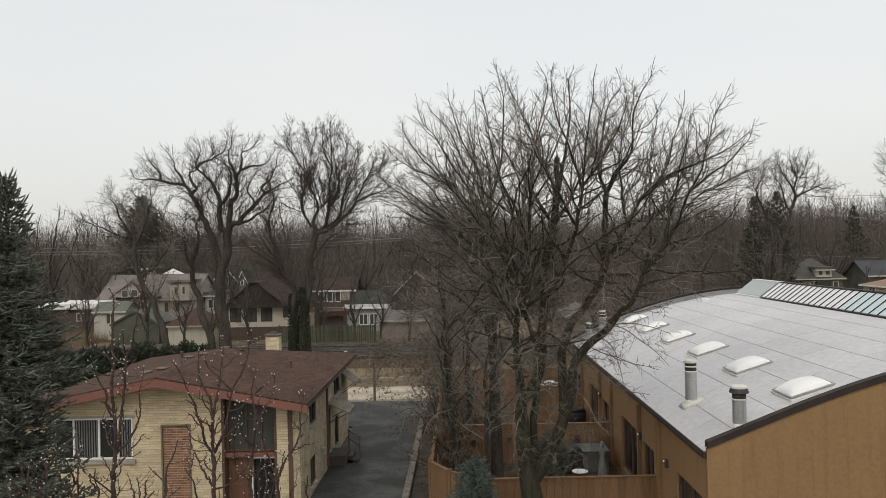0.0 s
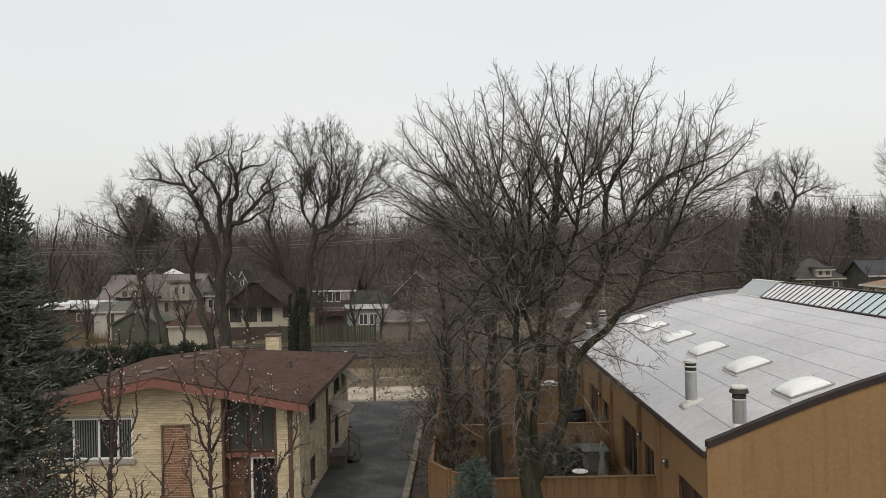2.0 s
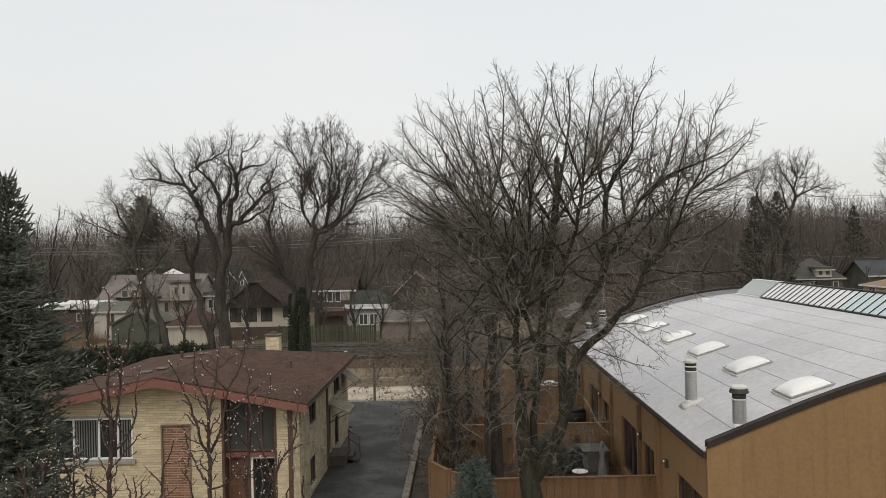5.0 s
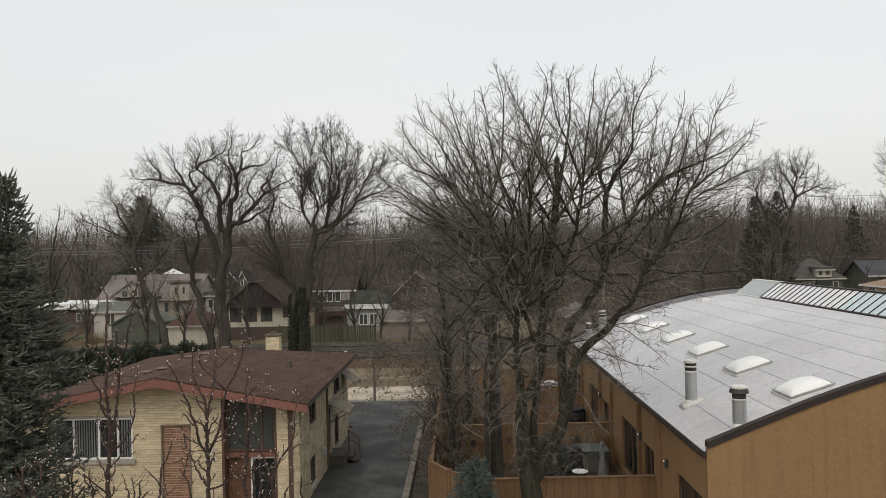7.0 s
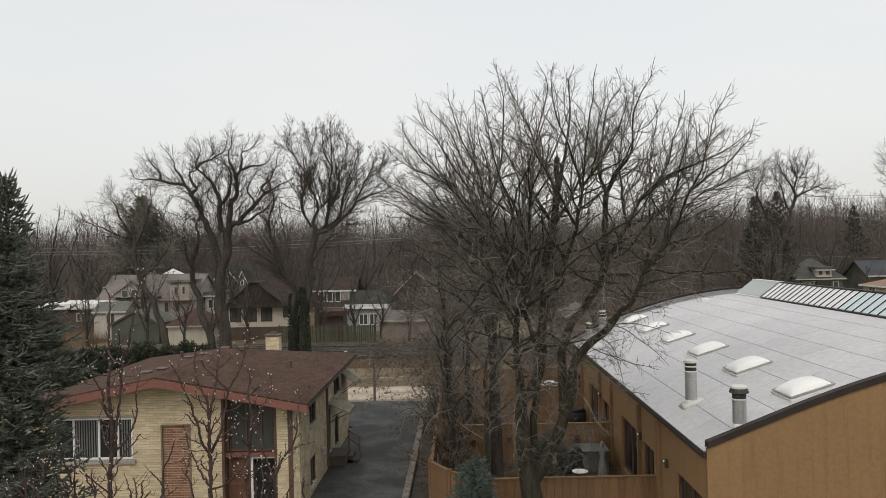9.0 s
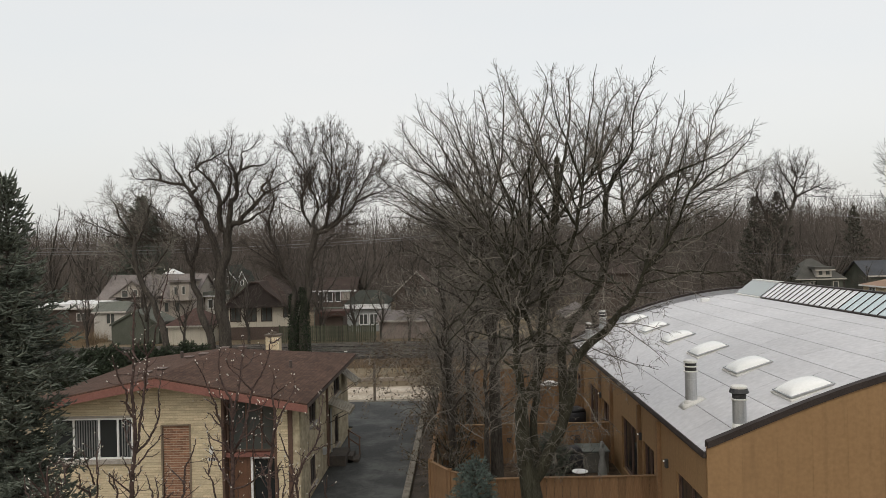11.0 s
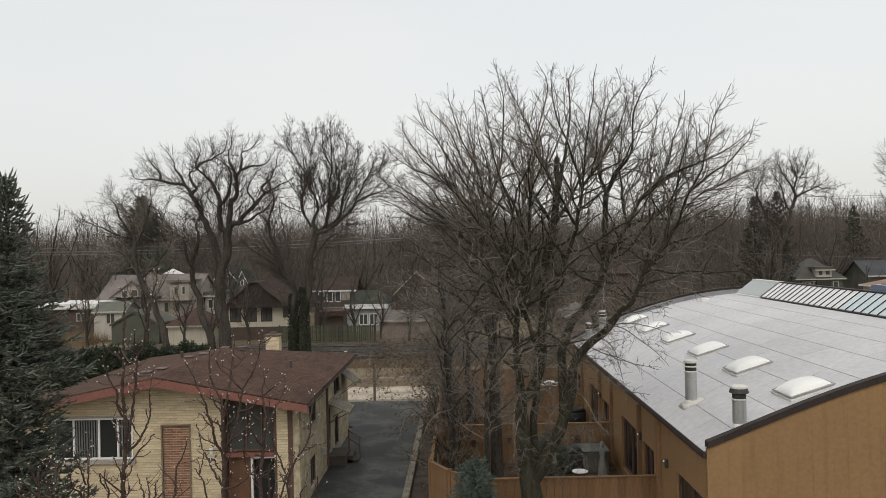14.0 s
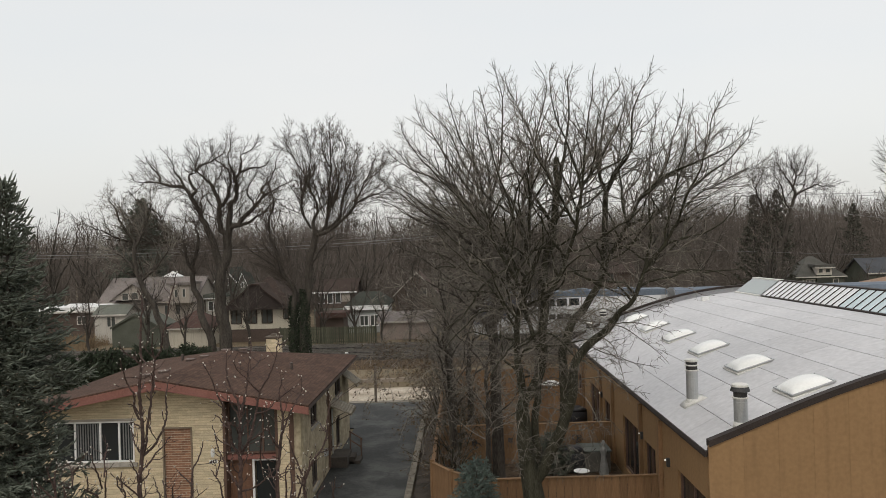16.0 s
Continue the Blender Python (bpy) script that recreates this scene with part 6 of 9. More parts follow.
    stems.append(([(0.89, 30.5, 9.46), (-0.27, 30.88, 9.71), (-1.3, 31.25, 10.08), (-2.17, 31.62, 10.69), (-2.96, 32.0, 11.15)], 0.04, 0.007, 1))
    stems.append(([(1.37, 31.0, 5.57), (0.8, 30.62, 6.99), (-0.31, 30.25, 7.93), (-1.39, 29.88, 8.53), (-2.34, 29.5, 9.11)], 0.05, 0.014, 0.8))
    stems.append(([(1.31, 31.0, 8.99), (-0.25, 30.62, 10.57), (-1.51, 30.25, 11.7), (-2.52, 29.88, 12.37), (-3.41, 29.5, 12.79)], 0.08, 0.007, 1))
    stems.append(([(0.91, 31.0, 9.41), (-0.49, 31.38, 10.3), (-1.89, 31.75, 11.04), (-3.03, 32.12, 11.77), (-3.88, 32.5, 12.24)], 0.07, 0.007, 1))
    stems.append(([(1.38, 31.0, 6.03), (0.14, 31.25, 7.86), (-1.11, 31.5, 9.04), (-2.34, 31.75, 9.76), (-3.39, 32.0, 10.26)], 0.08, 0.007, 1))
    stems.append(([(1.34, 31.0, 6.48), (0.49, 30.5, 8.35), (-0.49, 30.0, 9.39), (-1.67, 29.5, 9.96), (-2.59, 29.0, 10.52)], 0.07, 0.007, 1))
    stems.append(([(1.31, 30.7, 11.49), (0.49, 31.07, 12.9), (-0.17, 31.45, 14.35), (-0.97, 31.82, 15.36), (-1.28, 32.2, 16.03)], 0.06, 0.007, 1))
    stems.append(([(0.68, 31.3, 11.31), (-0.44, 30.93, 12.45), (-1.43, 30.55, 13.34), (-2.06, 30.18, 14.21), (-2.08, 29.8, 14.7)], 0.06, 0.007, 1))
    stems.append(([(-0.22, 31.0, 12.22), (-1.24, 31.25, 12.73), (-2.17, 31.5, 13.24), (-2.99, 31.75, 13.95), (-3.29, 32.0, 14.32)], 0.05, 0.007, 1))
    stems.append(([(0.08, 30.6, 10.16), (-1.02, 30.2, 10.96), (-1.97, 29.8, 11.73), (-2.8, 29.4, 12.37), (-3.18, 29.0, 13.1)], 0.05, 0.007, 1))
    stems.append(([(1.15, 31.2, 9.68), (0.09, 31.65, 10.64), (-1.07, 32.1, 11.39), (-2.28, 32.55, 11.8), (-3.52, 33.0, 12.1)], 0.05, 0.007, 1))
    swept_tree("bare_tree", (1.35, 31.0, 0.0), stems, dict(sp, heart=(2.0, 31.0, 5.0), min=0.0062, gnarl=0.15, clear=6.0, orders=[(0.23, 0.46, 0.28, 54, 24), (0.23, 0.46, 0.26, 52, 24), (0.24, 0.38, 0.16, 52, 26)]), 22, "dark_bark", "twig", "tall bare tree in the yard with upswept limbs")


def withered(root, rng, tips, count):
    """A few shrivelled leaves left on the twigs."""
    V, F = [], []
    for p in rng.sample(tips, min(count, len(tips))):
        for _ in range(2):
            q, s = p + Vector((rng.gauss(0, .05), rng.gauss(0, .05), rng.gauss(0, .05) - 0.03)), rng.uniform(0.025, 0.055)
            n = Vector((rng.gauss(0, 1), rng.gauss(0, 1), rng.gauss(0, 1))).normalized()
            a = n.orthogonal().normalized()
            b = n.cross(a)
            i = len(V)
            V += [q - a * s, q + b * s * 0.6, q + a * s, q - b * s * 0.6]
            F.append((i, i + 1, i + 2, i + 3))
    me = bpy.data.meshes.new("dry_leaves")
    me.from_pydata(V, [], F)
    me.materials.append(M["deadleaf"])
    ob = new("dry_leaves", me)
    ob.parent = root
    tagged(ob, "a few shrivelled brown leaves", kind="stuff")


def side_trees():
    # slimmer trees in the yards behind the large one, their lower boughs a tangle
    for seed, x, y, h, r, lean in ((31, -0.4, 32.0, 10.5, 0.22, -0.06), (32, 0.9, 30.4, 10.0, 0.15, 0.03), (34, -0.3, 37.5, 11.0, 0.2, -0.1), (35, 0.35, 39.0, 11.5, 0.22, 0.0), (36, 4.3, 45.8, 11.0, 0.2, 0.08), (37, -1.0, 46.5, 10.0, 0.16, -0.12)):
        rng = random.Random(seed)
        sp = {"min": 0.0068, "stout": 0.0125, "swell": 1.3, "wander": 0.11, "kink": 0.25, "lift": 0.0, "out": 0.03, "step": 0.24, "start": 0.1, "most": 2.0, "clear": 1.6, "gnarl": 0.25, "heart": (x, y, h * 0.3),
              "orders": [(0.24, 0.36, 0.45, 68, 32), (0.21, 0.42, 0.22, 58, 28), (0.21, 0.3, 0.12, 55, 28)]}
        limbs = [([(x, y, -0.1), (x + lean, y, h * 0.2), (x + lean * 3, y + 0.2, h * 0.42), (x + lean * 5, y + 0.1, h * 0.66), (x + lean * 7, y, h * 0.95)], r, 0.012, 1)]
        for k in range(7):
            a, z = k * 2.4 + rng.uniform(-0.4, 0.4), h * (0.26 + 0.06 * k)
            q = rng.uniform(1.4, 2.6)
            limbs.append(([(x + lean * 2, y, z), (x + lean * 3 + 0.3 * q * math.cos(a), y + 0.3 * q * math.sin(a), z + 0.7), (x + lean * 4 + 0.7 * q * math.cos(a), y + 0.7 * q * math.sin(a), z + rng.uniform(1.0, 1.9)),
                           (x + lean * 4 + q * math.cos(a), y + q * math.sin(a), z + rng.uniform(1.2, 3.0))], r * 0.28, 0.008, 1))
        if seed == 31:   # long boughs that droop over the driveway
            limbs.append((([(-0.37, 32.0, 5.0), (-1.29, 31.38, 5.9), (-2.3, 30.75, 5.41), (-3.05, 30.12, 4.53), (-3.88, 29.5, 3.65)], 0.022, 0.007, 1.15)))
            limbs.append((([(-0.34, 32.0, 5.94), (-1.49, 31.38, 7.06), (-2.6, 30.75, 6.91), (-3.47, 30.12, 5.83), (-3.67, 29.5, 5.22)], 0.022, 0.007, 1.15)))
            limbs.append((([(-0.34, 32.0, 3.82), (-1.09, 31.17, 3.99), (-1.98, 30.33, 3.27), (-2.6, 29.5, 2.69)], 0.022, 0.007, 1.15)))
            limbs.append((([(-0.32, 32.0, 6.89), (-1.58, 31.17, 7.91), (-2.76, 30.33, 8.29), (-3.53, 29.5, 7.72)], 0.022, 0.007, 1.15)))
            limbs.append((([(-0.35, 32.0, 5.47), (-1.75, 31.17, 5.43), (-2.83, 30.33, 5.12), (-4.13, 29.5, 4.31)], 0.022, 0.007, 1.15)))
            limbs.append((([(-0.33, 32.0, 6.42), (-1.02, 31.38, 7.42), (-1.81, 30.75, 7.03), (-2.24, 30.12, 5.98), (-2.54, 29.5, 5.2)], 0.022, 0.007, 1.15)))
            limbs.append((([(-0.36, 32.0, 3.12), (-1.0, 31.17, 3.07), (-1.55, 30.33, 2.36), (-1.7, 29.5, 1.92)], 0.022, 0.007, 1.15)))
            limbs.append((([(-0.33, 32.0, 4.53), (-1.12, 31.17, 4.91), (-1.84, 30.33, 4.49), (-2.46, 29.5, 3.78)], 0.022, 0.007, 1.15)))
        root, G = swept_tree("yard_tree", (x, y, 0), limbs, sp, seed, "dark_bark", "pale_twig", "slim bare yard tree with dark bark")
        if seed == 31:
            withered(root, rng, [p for p in G.tips if p.x < -0.9 and p.z < 6.2], 1500)
    # low twiggy shrub with a few dry leaves at the end of the driveway
    for seed, x, y, h in ((41, -1.2, 40.5, 3.6), (42, -1.3, 44.5, 3.8), (43, -1.0, 36.0, 3.2), (44, -0.3, 33.2, 2.6), (45, -0.6, 30.6, 2.2), (46, 1.0, 36.4, 3.2), (47, 0.2, 41.0, 3.4)):
        limbs = []
        rng = random.Random(seed)
        for k in range(9):
            a, q = k * 0.7 + rng.uniform(-0.3, 0.3), rng.uniform(0.8, 1.9)
            c, s = math.cos(a) * q - 0.25, math.sin(a) * q
            limbs.append(([(x + 0.06 * c, y + 0.06 * s, -0.05), (x + 0.3 * c, y + 0.3 * s, h * 0.4), (x + 0.7 * c, y + 0.7 * s, h * rng.uniform(0.62, 0.8)), (x + c, y + s, h * rng.uniform(0.6, 1.0))], 0.032, 0.009, 1))
        sp = {"min": 0.0075, "stout": 0.012, "wander": 0.13, "kink": 0.26, "lift": -0.015, "out": 0.03, "step": 0.22, "start": 0.25, "most": 1.3, "clear": 0.5, "gnarl": 0.15, "heart": (x, y, 0.5),
              "orders": [(0.24, 0.3, 0.4, 65, 30), (0.24, 0.42, 0.2, 58, 28), (0.26, 0.3, 0.12, 55, 28)]}
        root, G = swept_tree("bare_shrub", (x, y, 0), limbs, sp, seed, "bark", "pale_twig", "tangled bare shrub with a few dry leaves", 0.02)
        withered(root, rng, G.tips, 420)


def railside_trees():
    sp = {"min": 0.0105, "stout": 0.011, "swell": 1.3, "wander": 0.14, "kink": 0.26, "lift": 0.02, "out": 0.07, "step": 0.36, "start": 0.1, "most": 3.6, "clear": 7.5, "gnarl": 0.3, "heart": (-19.5, 62, 11),
          "orders": [(0.26, 0.34, 1.25, 65, 28), (0.26, 0.42, 0.5, 60, 28), (0.24, 0.35, 0.3, 60, 28)]}
    b = (-19.06, 62, 1.0)
    limbs = []
    limbs.append(([(b[0], 62, -0.1), (-19.06, 62, 1.0), (-19.27, 62, 3.74), (-19.45, 62, 6.03), (-19.22, 62, 8.31), (-18.9, 62, 10.13), (-18.69, 62, 11.4)], 0.589, 0.30, 0))
    limbs.append(([(-19.33, 62, 7.17), (-19.56, 62, 9.46), (-20.33, 62, 11.62), (-20.98, 62, 13.1), (-21.63, 62, 14.48), (-22.35, 62, 15.19), (-23.89, 62, 15.72), (-24.89, 62, 15.97), (-25.98, 62, 16.18), (-26.61, 62, 16.84)], 0.346, 0.014, 1))
    limbs.append(([(b[0] - 1.15, 62, -0.1), (-20.27, 62, 2.3), (-21.02, 62, 5.38), (-21.75, 62, 7.45), (-21.57, 62, 9.37), (-21.16, 62, 11.09), (-21.33, 62, 12.01), (-21.03, 62, 13.01), (-21.55, 62, 14.21)], 0.384, 0.014, 1))
    limbs.append(([(-21.63, 62, 14.48), (-21.17, 62, 15.02), (-21.83, 62, 15.77), (-21.59, 62, 16.49), (-21.13, 62, 16.67), (-21.47, 62, 17.59), (-21.91, 62, 18.51)], 0.166, 0.014, 1))
    limbs.append(([(-23.89, 62, 15.72), (-24.37, 62, 16.74), (-24.95, 62, 17.35), (-25.11, 62, 18.13)], 0.115, 0.014, 1))
    limbs.append(([(-22.35, 62, 15.19), (-22.69, 62, 16.38), (-23.21, 62, 17.31), (-23.65, 62, 18.23)], 0.128, 0.014, 1))
    limbs.append(([(-18.69, 62, 11.4), (-19.18, 62, 12.05), (-19.28, 62, 13.52), (-19.71, 62, 14.9), (-20.14, 62, 15.87), (-20.77, 62, 16.48), (-21.17, 62, 17.03), (-20.82, 62, 18.17), (-21.12, 62, 19.09)], 0.256, 0.014, 1))
    limbs.append(([(-21.13, 62, 16.67), (-20.2, 62, 17.47), (-19.08, 62, 18.17), (-18.61, 62, 19.08)], 0.115, 0.014, 1))
    limbs.append(([(-19.28, 62, 13.52), (-18.9, 62, 14.15), (-18.6, 62, 15.15), (-18.49, 62, 16.15), (-18.93, 62, 17.07), (-19.91, 62, 18.01), (-19.88, 62, 19.29)], 0.166, 0.014, 1))
    limbs.append(([(-18.64, 62, 11.4), (-18.4, 62, 12.17), (-18.45, 62, 13.86), (-18.03, 62, 14.31), (-17.87, 62, 15.36), (-17.53, 62, 16.26), (-17.23, 62, 17.17), (-17.4, 62, 17.86), (-16.52, 62, 18.57), (-16.32, 62, 19.21)], 0.282, 0.014, 1))
    limbs.append(([(-17.87, 62, 15.36), (-18.3, 62, 16.51), (-18.74, 62, 17.43), (-18.39, 62, 18.57), (-18.05, 62, 19.43)], 0.141, 0.014, 1))
    limbs.append(([(-17.53, 62, 16.26), (-16.79, 62, 16.61), (-15.64, 62, 16.91), (-15.07, 62, 17.81)], 0.141, 0.014, 1))
    limbs.append(([(-18.7, 62, 10.81), (-18.31, 62, 12.03), (-17.38, 62, 12.65), (-16.45, 62, 13.64), (-15.74, 62, 14.4), (-14.77, 62, 14.97), (-14.12, 62, 15.41), (-13.19, 62, 16.03)], 0.269, 0.014, 1))
    limbs.append(([(-17.85, 62, 12.21), (-16.47, 62, 12.54), (-15.54, 62, 13.16), (-14.61, 62, 13.91), (-13.6, 62, 14.17)], 0.141, 0.014, 1))
    limbs.append(([(-15.74, 62, 14.4), (-15.86, 62, 15.31), (-15.3, 62, 15.89), (-14.73, 62, 16.89), (-14.43, 62, 17.88)], 0.128, 0.014, 1))
    limbs.append(([(-16.45, 62, 13.64), (-16.87, 62, 14.88), (-16.49, 62, 15.78), (-16.15, 62, 16.46)], 0.09, 0.014, 1))
    limbs.append(([(-20.98, 62, 13.1), (-20.77, 62, 14.19), (-19.98, 62, 14.95), (-19.42, 62, 15.53)], 0.09, 0.014, 1))
    limbs.append((([(-21.64, 62.0, 8.37), (-21.9, 62.0, 9.2), (-22.06, 62.0, 9.99), (-22.81, 62.33, 11.25), (-24.32, 62.67, 11.9), (-24.75, 63.0, 12.99), (-25.77, 63.33, 13.88), (-26.93, 63.67, 14.82), (-27.92, 64.0, 15.44)], 0.17, 0.014, 1)))
    limbs.append((([(-22.87, 62.5, 11.26), (-24.96, 62.1, 10.98), (-27.01, 61.7, 11.34), (-28.52, 61.3, 11.96), (-29.69, 60.9, 12.52), (-30.7, 60.5, 13.47)], 0.13, 0.014, 1)))
    limbs.append((([(-24.92, 62.0, 10.97), (-26.33, 62.67, 12.18), (-27.53, 63.33, 13.54), (-29.0, 64.0, 14.56)], 0.08, 0.014, 1)))
    swept_tree("bare_tree", (b[0], 62, 0), limbs, sp, 51, "dark_bark", "dark_twig", "tall spreading bare tree by the railway", 0.06)
    limbs = []
    limbs.append((([(-23.06, 60.0, 2.04), (-23.63, 60.0, 4.46), (-24.39, 60.0, 6.48), (-25.16, 60.0, 8.28), (-25.49, 60.0, 9.85), (-25.63, 60.0, 11.19)], 0.28, 0.13, 0)))
    limbs.append((([(-25.63, 60.0, 11.19), (-26.27, 59.67, 12.53), (-26.8, 59.33, 13.85), (-27.07, 59.0, 14.89)], 0.12, 0.014, 1)))
    limbs.append((([(-25.56, 60.0, 10.65), (-24.85, 60.33, 12.43), (-24.4, 60.67, 14.23), (-24.78, 61.0, 15.35)], 0.12, 0.014, 1)))
    limbs.append((([(-25.16, 60.0, 8.28), (-26.45, 60.33, 9.64), (-27.8, 60.67, 10.35), (-29.19, 61.0, 10.56)], 0.1, 0.014, 1)))
    limbs.append((([(-24.99, 60.0, 7.83), (-23.27, 59.5, 9.58), (-22.39, 59.0, 10.88), (-22.34, 58.5, 12.18)], 0.09, 0.014, 1)))
    swept_tree("bare_tree", (-23.06, 60, 0), [([(-23.06, 60, -0.1), (-23.06, 60.0, 2.04)], 0.29, 0.28, 0)] + limbs, dict(sp, heart=(-23.06, 60, 9), clear=5.0, min=0.012, lift=0.035, orders=[(0.22, 0.36, 1.4, 65, 28), (0.22, 0.45, 0.6, 60, 28), (0.24, 0.35, 0.3, 60, 28)]), 55, "dark_bark", "pale_twig", "slim leaning bare tree by the railway", 0.05)
    # twin-trunked tree clad in ivy
    sp2 = dict(sp, wander=0.09, kink=0.2, gnarl=0.2, lift=0.04, clear=6.0, heart=(-11.0, 61, 9), orders=[(0.2, 0.38, 1.0, 60, 26), (0.23, 0.42, 0.5, 55, 26), (0.25, 0.35, 0.28, 58, 28)])
    i0, i1 = (-13.36, 61, 1.01), (-12.55, 61, 0.99)
    limbs = []
    limbs.append(([(-13.42, 61.0, -0.1), (-13.4, 61.0, 1.72), (-13.31, 60.89, 4.52), (-13.15, 60.78, 6.37), (-13.29, 60.67, 7.1), (-13.96, 60.56, 8.38), (-14.65, 60.44, 10.41), (-14.86, 60.33, 11.84), (-14.57, 60.22, 13.84), (-14.78, 60.11, 15.17), (-15.39, 60.0, 16.37)], 0.34, 0.014, 1))
    limbs.append(([(-12.6, 61.0, -0.1), (-12.58, 61.0, 1.7), (-12.51, 61.0, 4.86), (-12.29, 61.0, 6.52), (-12.07, 61.0, 8.5), (-11.66, 61.0, 10.43), (-11.32, 61.0, 11.55)], 0.4, 0.24, 0))
    limbs.append(([(-11.32, 61.0, 11.55), (-11.49, 61.25, 12.24), (-11.33, 61.5, 13.16), (-11.93, 61.75, 15.1), (-12.45, 62.0, 16.28), (-13.27, 62.25, 17.39), (-13.65, 62.5, 19.04)], 0.15, 0.014, 1))
    limbs.append(([(-11.37, 61.0, 11.24), (-10.57, 60.89, 11.76), (-10.15, 60.77, 13.32), (-10.06, 60.66, 14.43), (-10.11, 60.54, 15.63), (-9.96, 60.43, 17.4), (-9.81, 60.31, 19.3), (-9.86, 60.2, 19.99)], 0.17, 0.014, 1))
    limbs.append(([(-10.19, 60.7, 13.09), (-9.6, 61.06, 14.13), (-9.57, 61.42, 15.7), (-9.24, 61.78, 16.77), (-8.98, 62.14, 18.41), (-9.37, 62.5, 19.81)], 0.11, 0.014, 1))
    limbs.append(([(-10.59, 61.0, 11.67), (-9.55, 61.4, 12.43), (-9.21, 61.8, 14.17), (-8.54, 62.2, 15.74), (-8.14, 62.6, 17.44), (-8.07, 63.0, 18.83)], 0.14, 0.014, 1))
    limbs.append(([(-11.42, 61.0, 11.15), (-10.15, 60.75, 11.52), (-8.82, 60.5, 12.6), (-8.01, 60.25, 13.59), (-7.18, 60.0, 15.06), (-6.55, 59.75, 16.17), (-6.14, 59.5, 17.58)], 0.18, 0.014, 1))
    limbs.append(([(-8.0, 60.2, 13.59), (-6.47, 60.63, 14.16), (-5.52, 61.07, 14.66), (-4.41, 61.5, 15.35)], 0.1, 0.014, 1))
    limbs.append(([(-11.67, 61.0, 11.79), (-12.29, 60.6, 13.13), (-12.14, 60.2, 14.13), (-11.62, 59.8, 15.73), (-11.27, 59.4, 17.79), (-11.65, 59.0, 19.23)], 0.1, 0.014, 1))
    limbs.append(([(-13.99, 60.7, 8.37), (-15.14, 60.13, 9.3), (-16.4, 59.57, 10.09), (-16.75, 59.0, 10.8)], 0.08, 0.014, 1))
    limbs.append(([(-13.21, 62.0, 17.35), (-13.93, 62.25, 18.51), (-13.36, 62.5, 19.82)], 0.06, 0.014, 1))
    limbs.append(([(-10.0, 60.5, 16.2), (-10.46, 59.75, 17.81), (-10.2, 59.0, 19.37)], 0.07, 0.014, 1))
    limbs.append(([(-7.18, 60.0, 15.06), (-6.15, 61.0, 16.16), (-5.21, 62.0, 17.7)], 0.06, 0.014, 1))
    limbs.append(([(-12.07, 61.0, 8.5), (-10.78, 60.33, 9.96), (-9.76, 59.67, 10.82), (-8.68, 59.0, 11.13)], 0.09, 0.014, 1))
    root, G = swept_tree("ivy_clad_tree", (i1[0], 61, 0), limbs, sp2, 52, "dark_bark", "dark_twig", "bare twin-trunked tree clad in dark ivy", 0.06)
    rng = random.Random(6)
    V, F = [], []
    for p in G.tips:
        if p.z < 13 or rng.random() < 0.88:
            continue
        for _ in range(5):
            q, s = p + Vector((rng.gauss(0, .06), rng.gauss(0, .06), rng.gauss(0, .07))), rng.uniform(0.03, 0.06)
            n = Vector((rng.gauss(0, 1), rng.gauss(0, 1), rng.gauss(0, 0.4))).normalized()
            u = n.orthogonal().normalized()
            j = len(V)
            V += [q - u * s, q + n.cross(u) * s * 0.7, q + u * s, q - n.cross(u) * s * 0.7]
            F.append((j, j + 1, j + 2, j + 3))
    me = bpy.data.meshes.new("dry_seed")
    me.from_pydata(V, [], F)
    me.materials.append(M["deadleaf"])
    ob = new("dry_seed", me)
    ob.parent = root
    tagged(ob, "dark dry seed clusters on the twigs", kind="stuff")
    V, F = [], []
    for x, top in ((i0[0] + 0.06, 6.4), (i1[0] + 0.1, 6.9)):
        for k in range(3600):
            z = rng.uniform(0, 1) ** 1.2 * top
            a, r = rng.uniform(0, 6.28), rng.uniform(0.36, 0.56) * (1.05 - 0.3 * z / top)
            q = Vector((x - i1[0] + r * math.cos(a), r * math.sin(a), z))
            n = Vector((math.cos(a) + rng.gauss(0, .5), math.sin(a) + rng.gauss(0, .5), rng.gauss(0.3, .5))).normalized()
            u = n.orthogonal().normalized()
            w = n.cross(u)
            s = rng.uniform(0.035, 0.07)
            j = len(V)
            V += [q - u * s, q + w * s, q + u * s, q - w * s]
            F.append((j, j + 1, j + 2, j + 3))
    me = bpy.data.meshes.new("ivy")
    me.from_pydata(V, [], F)
    me.materials.append(M["ivy"])
    ob = new("ivy", me)
    ob.parent = root
    tagged(ob, "dark green ivy leaves round the trunks", kind="stuff")
    # gnarled tree beyond the long building
    sp3 = dict(sp, min=0.0125, heart=(40.5, 95, 12), clear=9.0, most=4.5, orders=[(0.24, 0.36, 2.3, 65, 30), (0.3, 0.42, 0.7, 60, 28), (0.28, 0.3, 0.4, 60, 28)])
    r = (38.94, 95, 4.62)
    limbs = []
    limbs.append(([(r[0], 95, -0.1), (38.94, 95, 4.62), (39.44, 95, 8.1), (39.98, 95, 10.33), (40.59, 95, 12.42), (41.12, 95, 14.23), (41.35, 95, 15.2)], 0.3, 0.17, 0))
    limbs.append(([(41.35, 95, 15.06), (41.16, 95, 16.04), (40.48, 95, 17.04), (39.8, 95, 18.04), (39.4, 95, 18.74)], 0.2, 0.014, 1))
    limbs.append(([(41.16, 95, 16.04), (41.54, 95, 17.44), (41.14, 95, 18.42), (41.02, 95, 19.27)], 0.15, 0.014, 1))
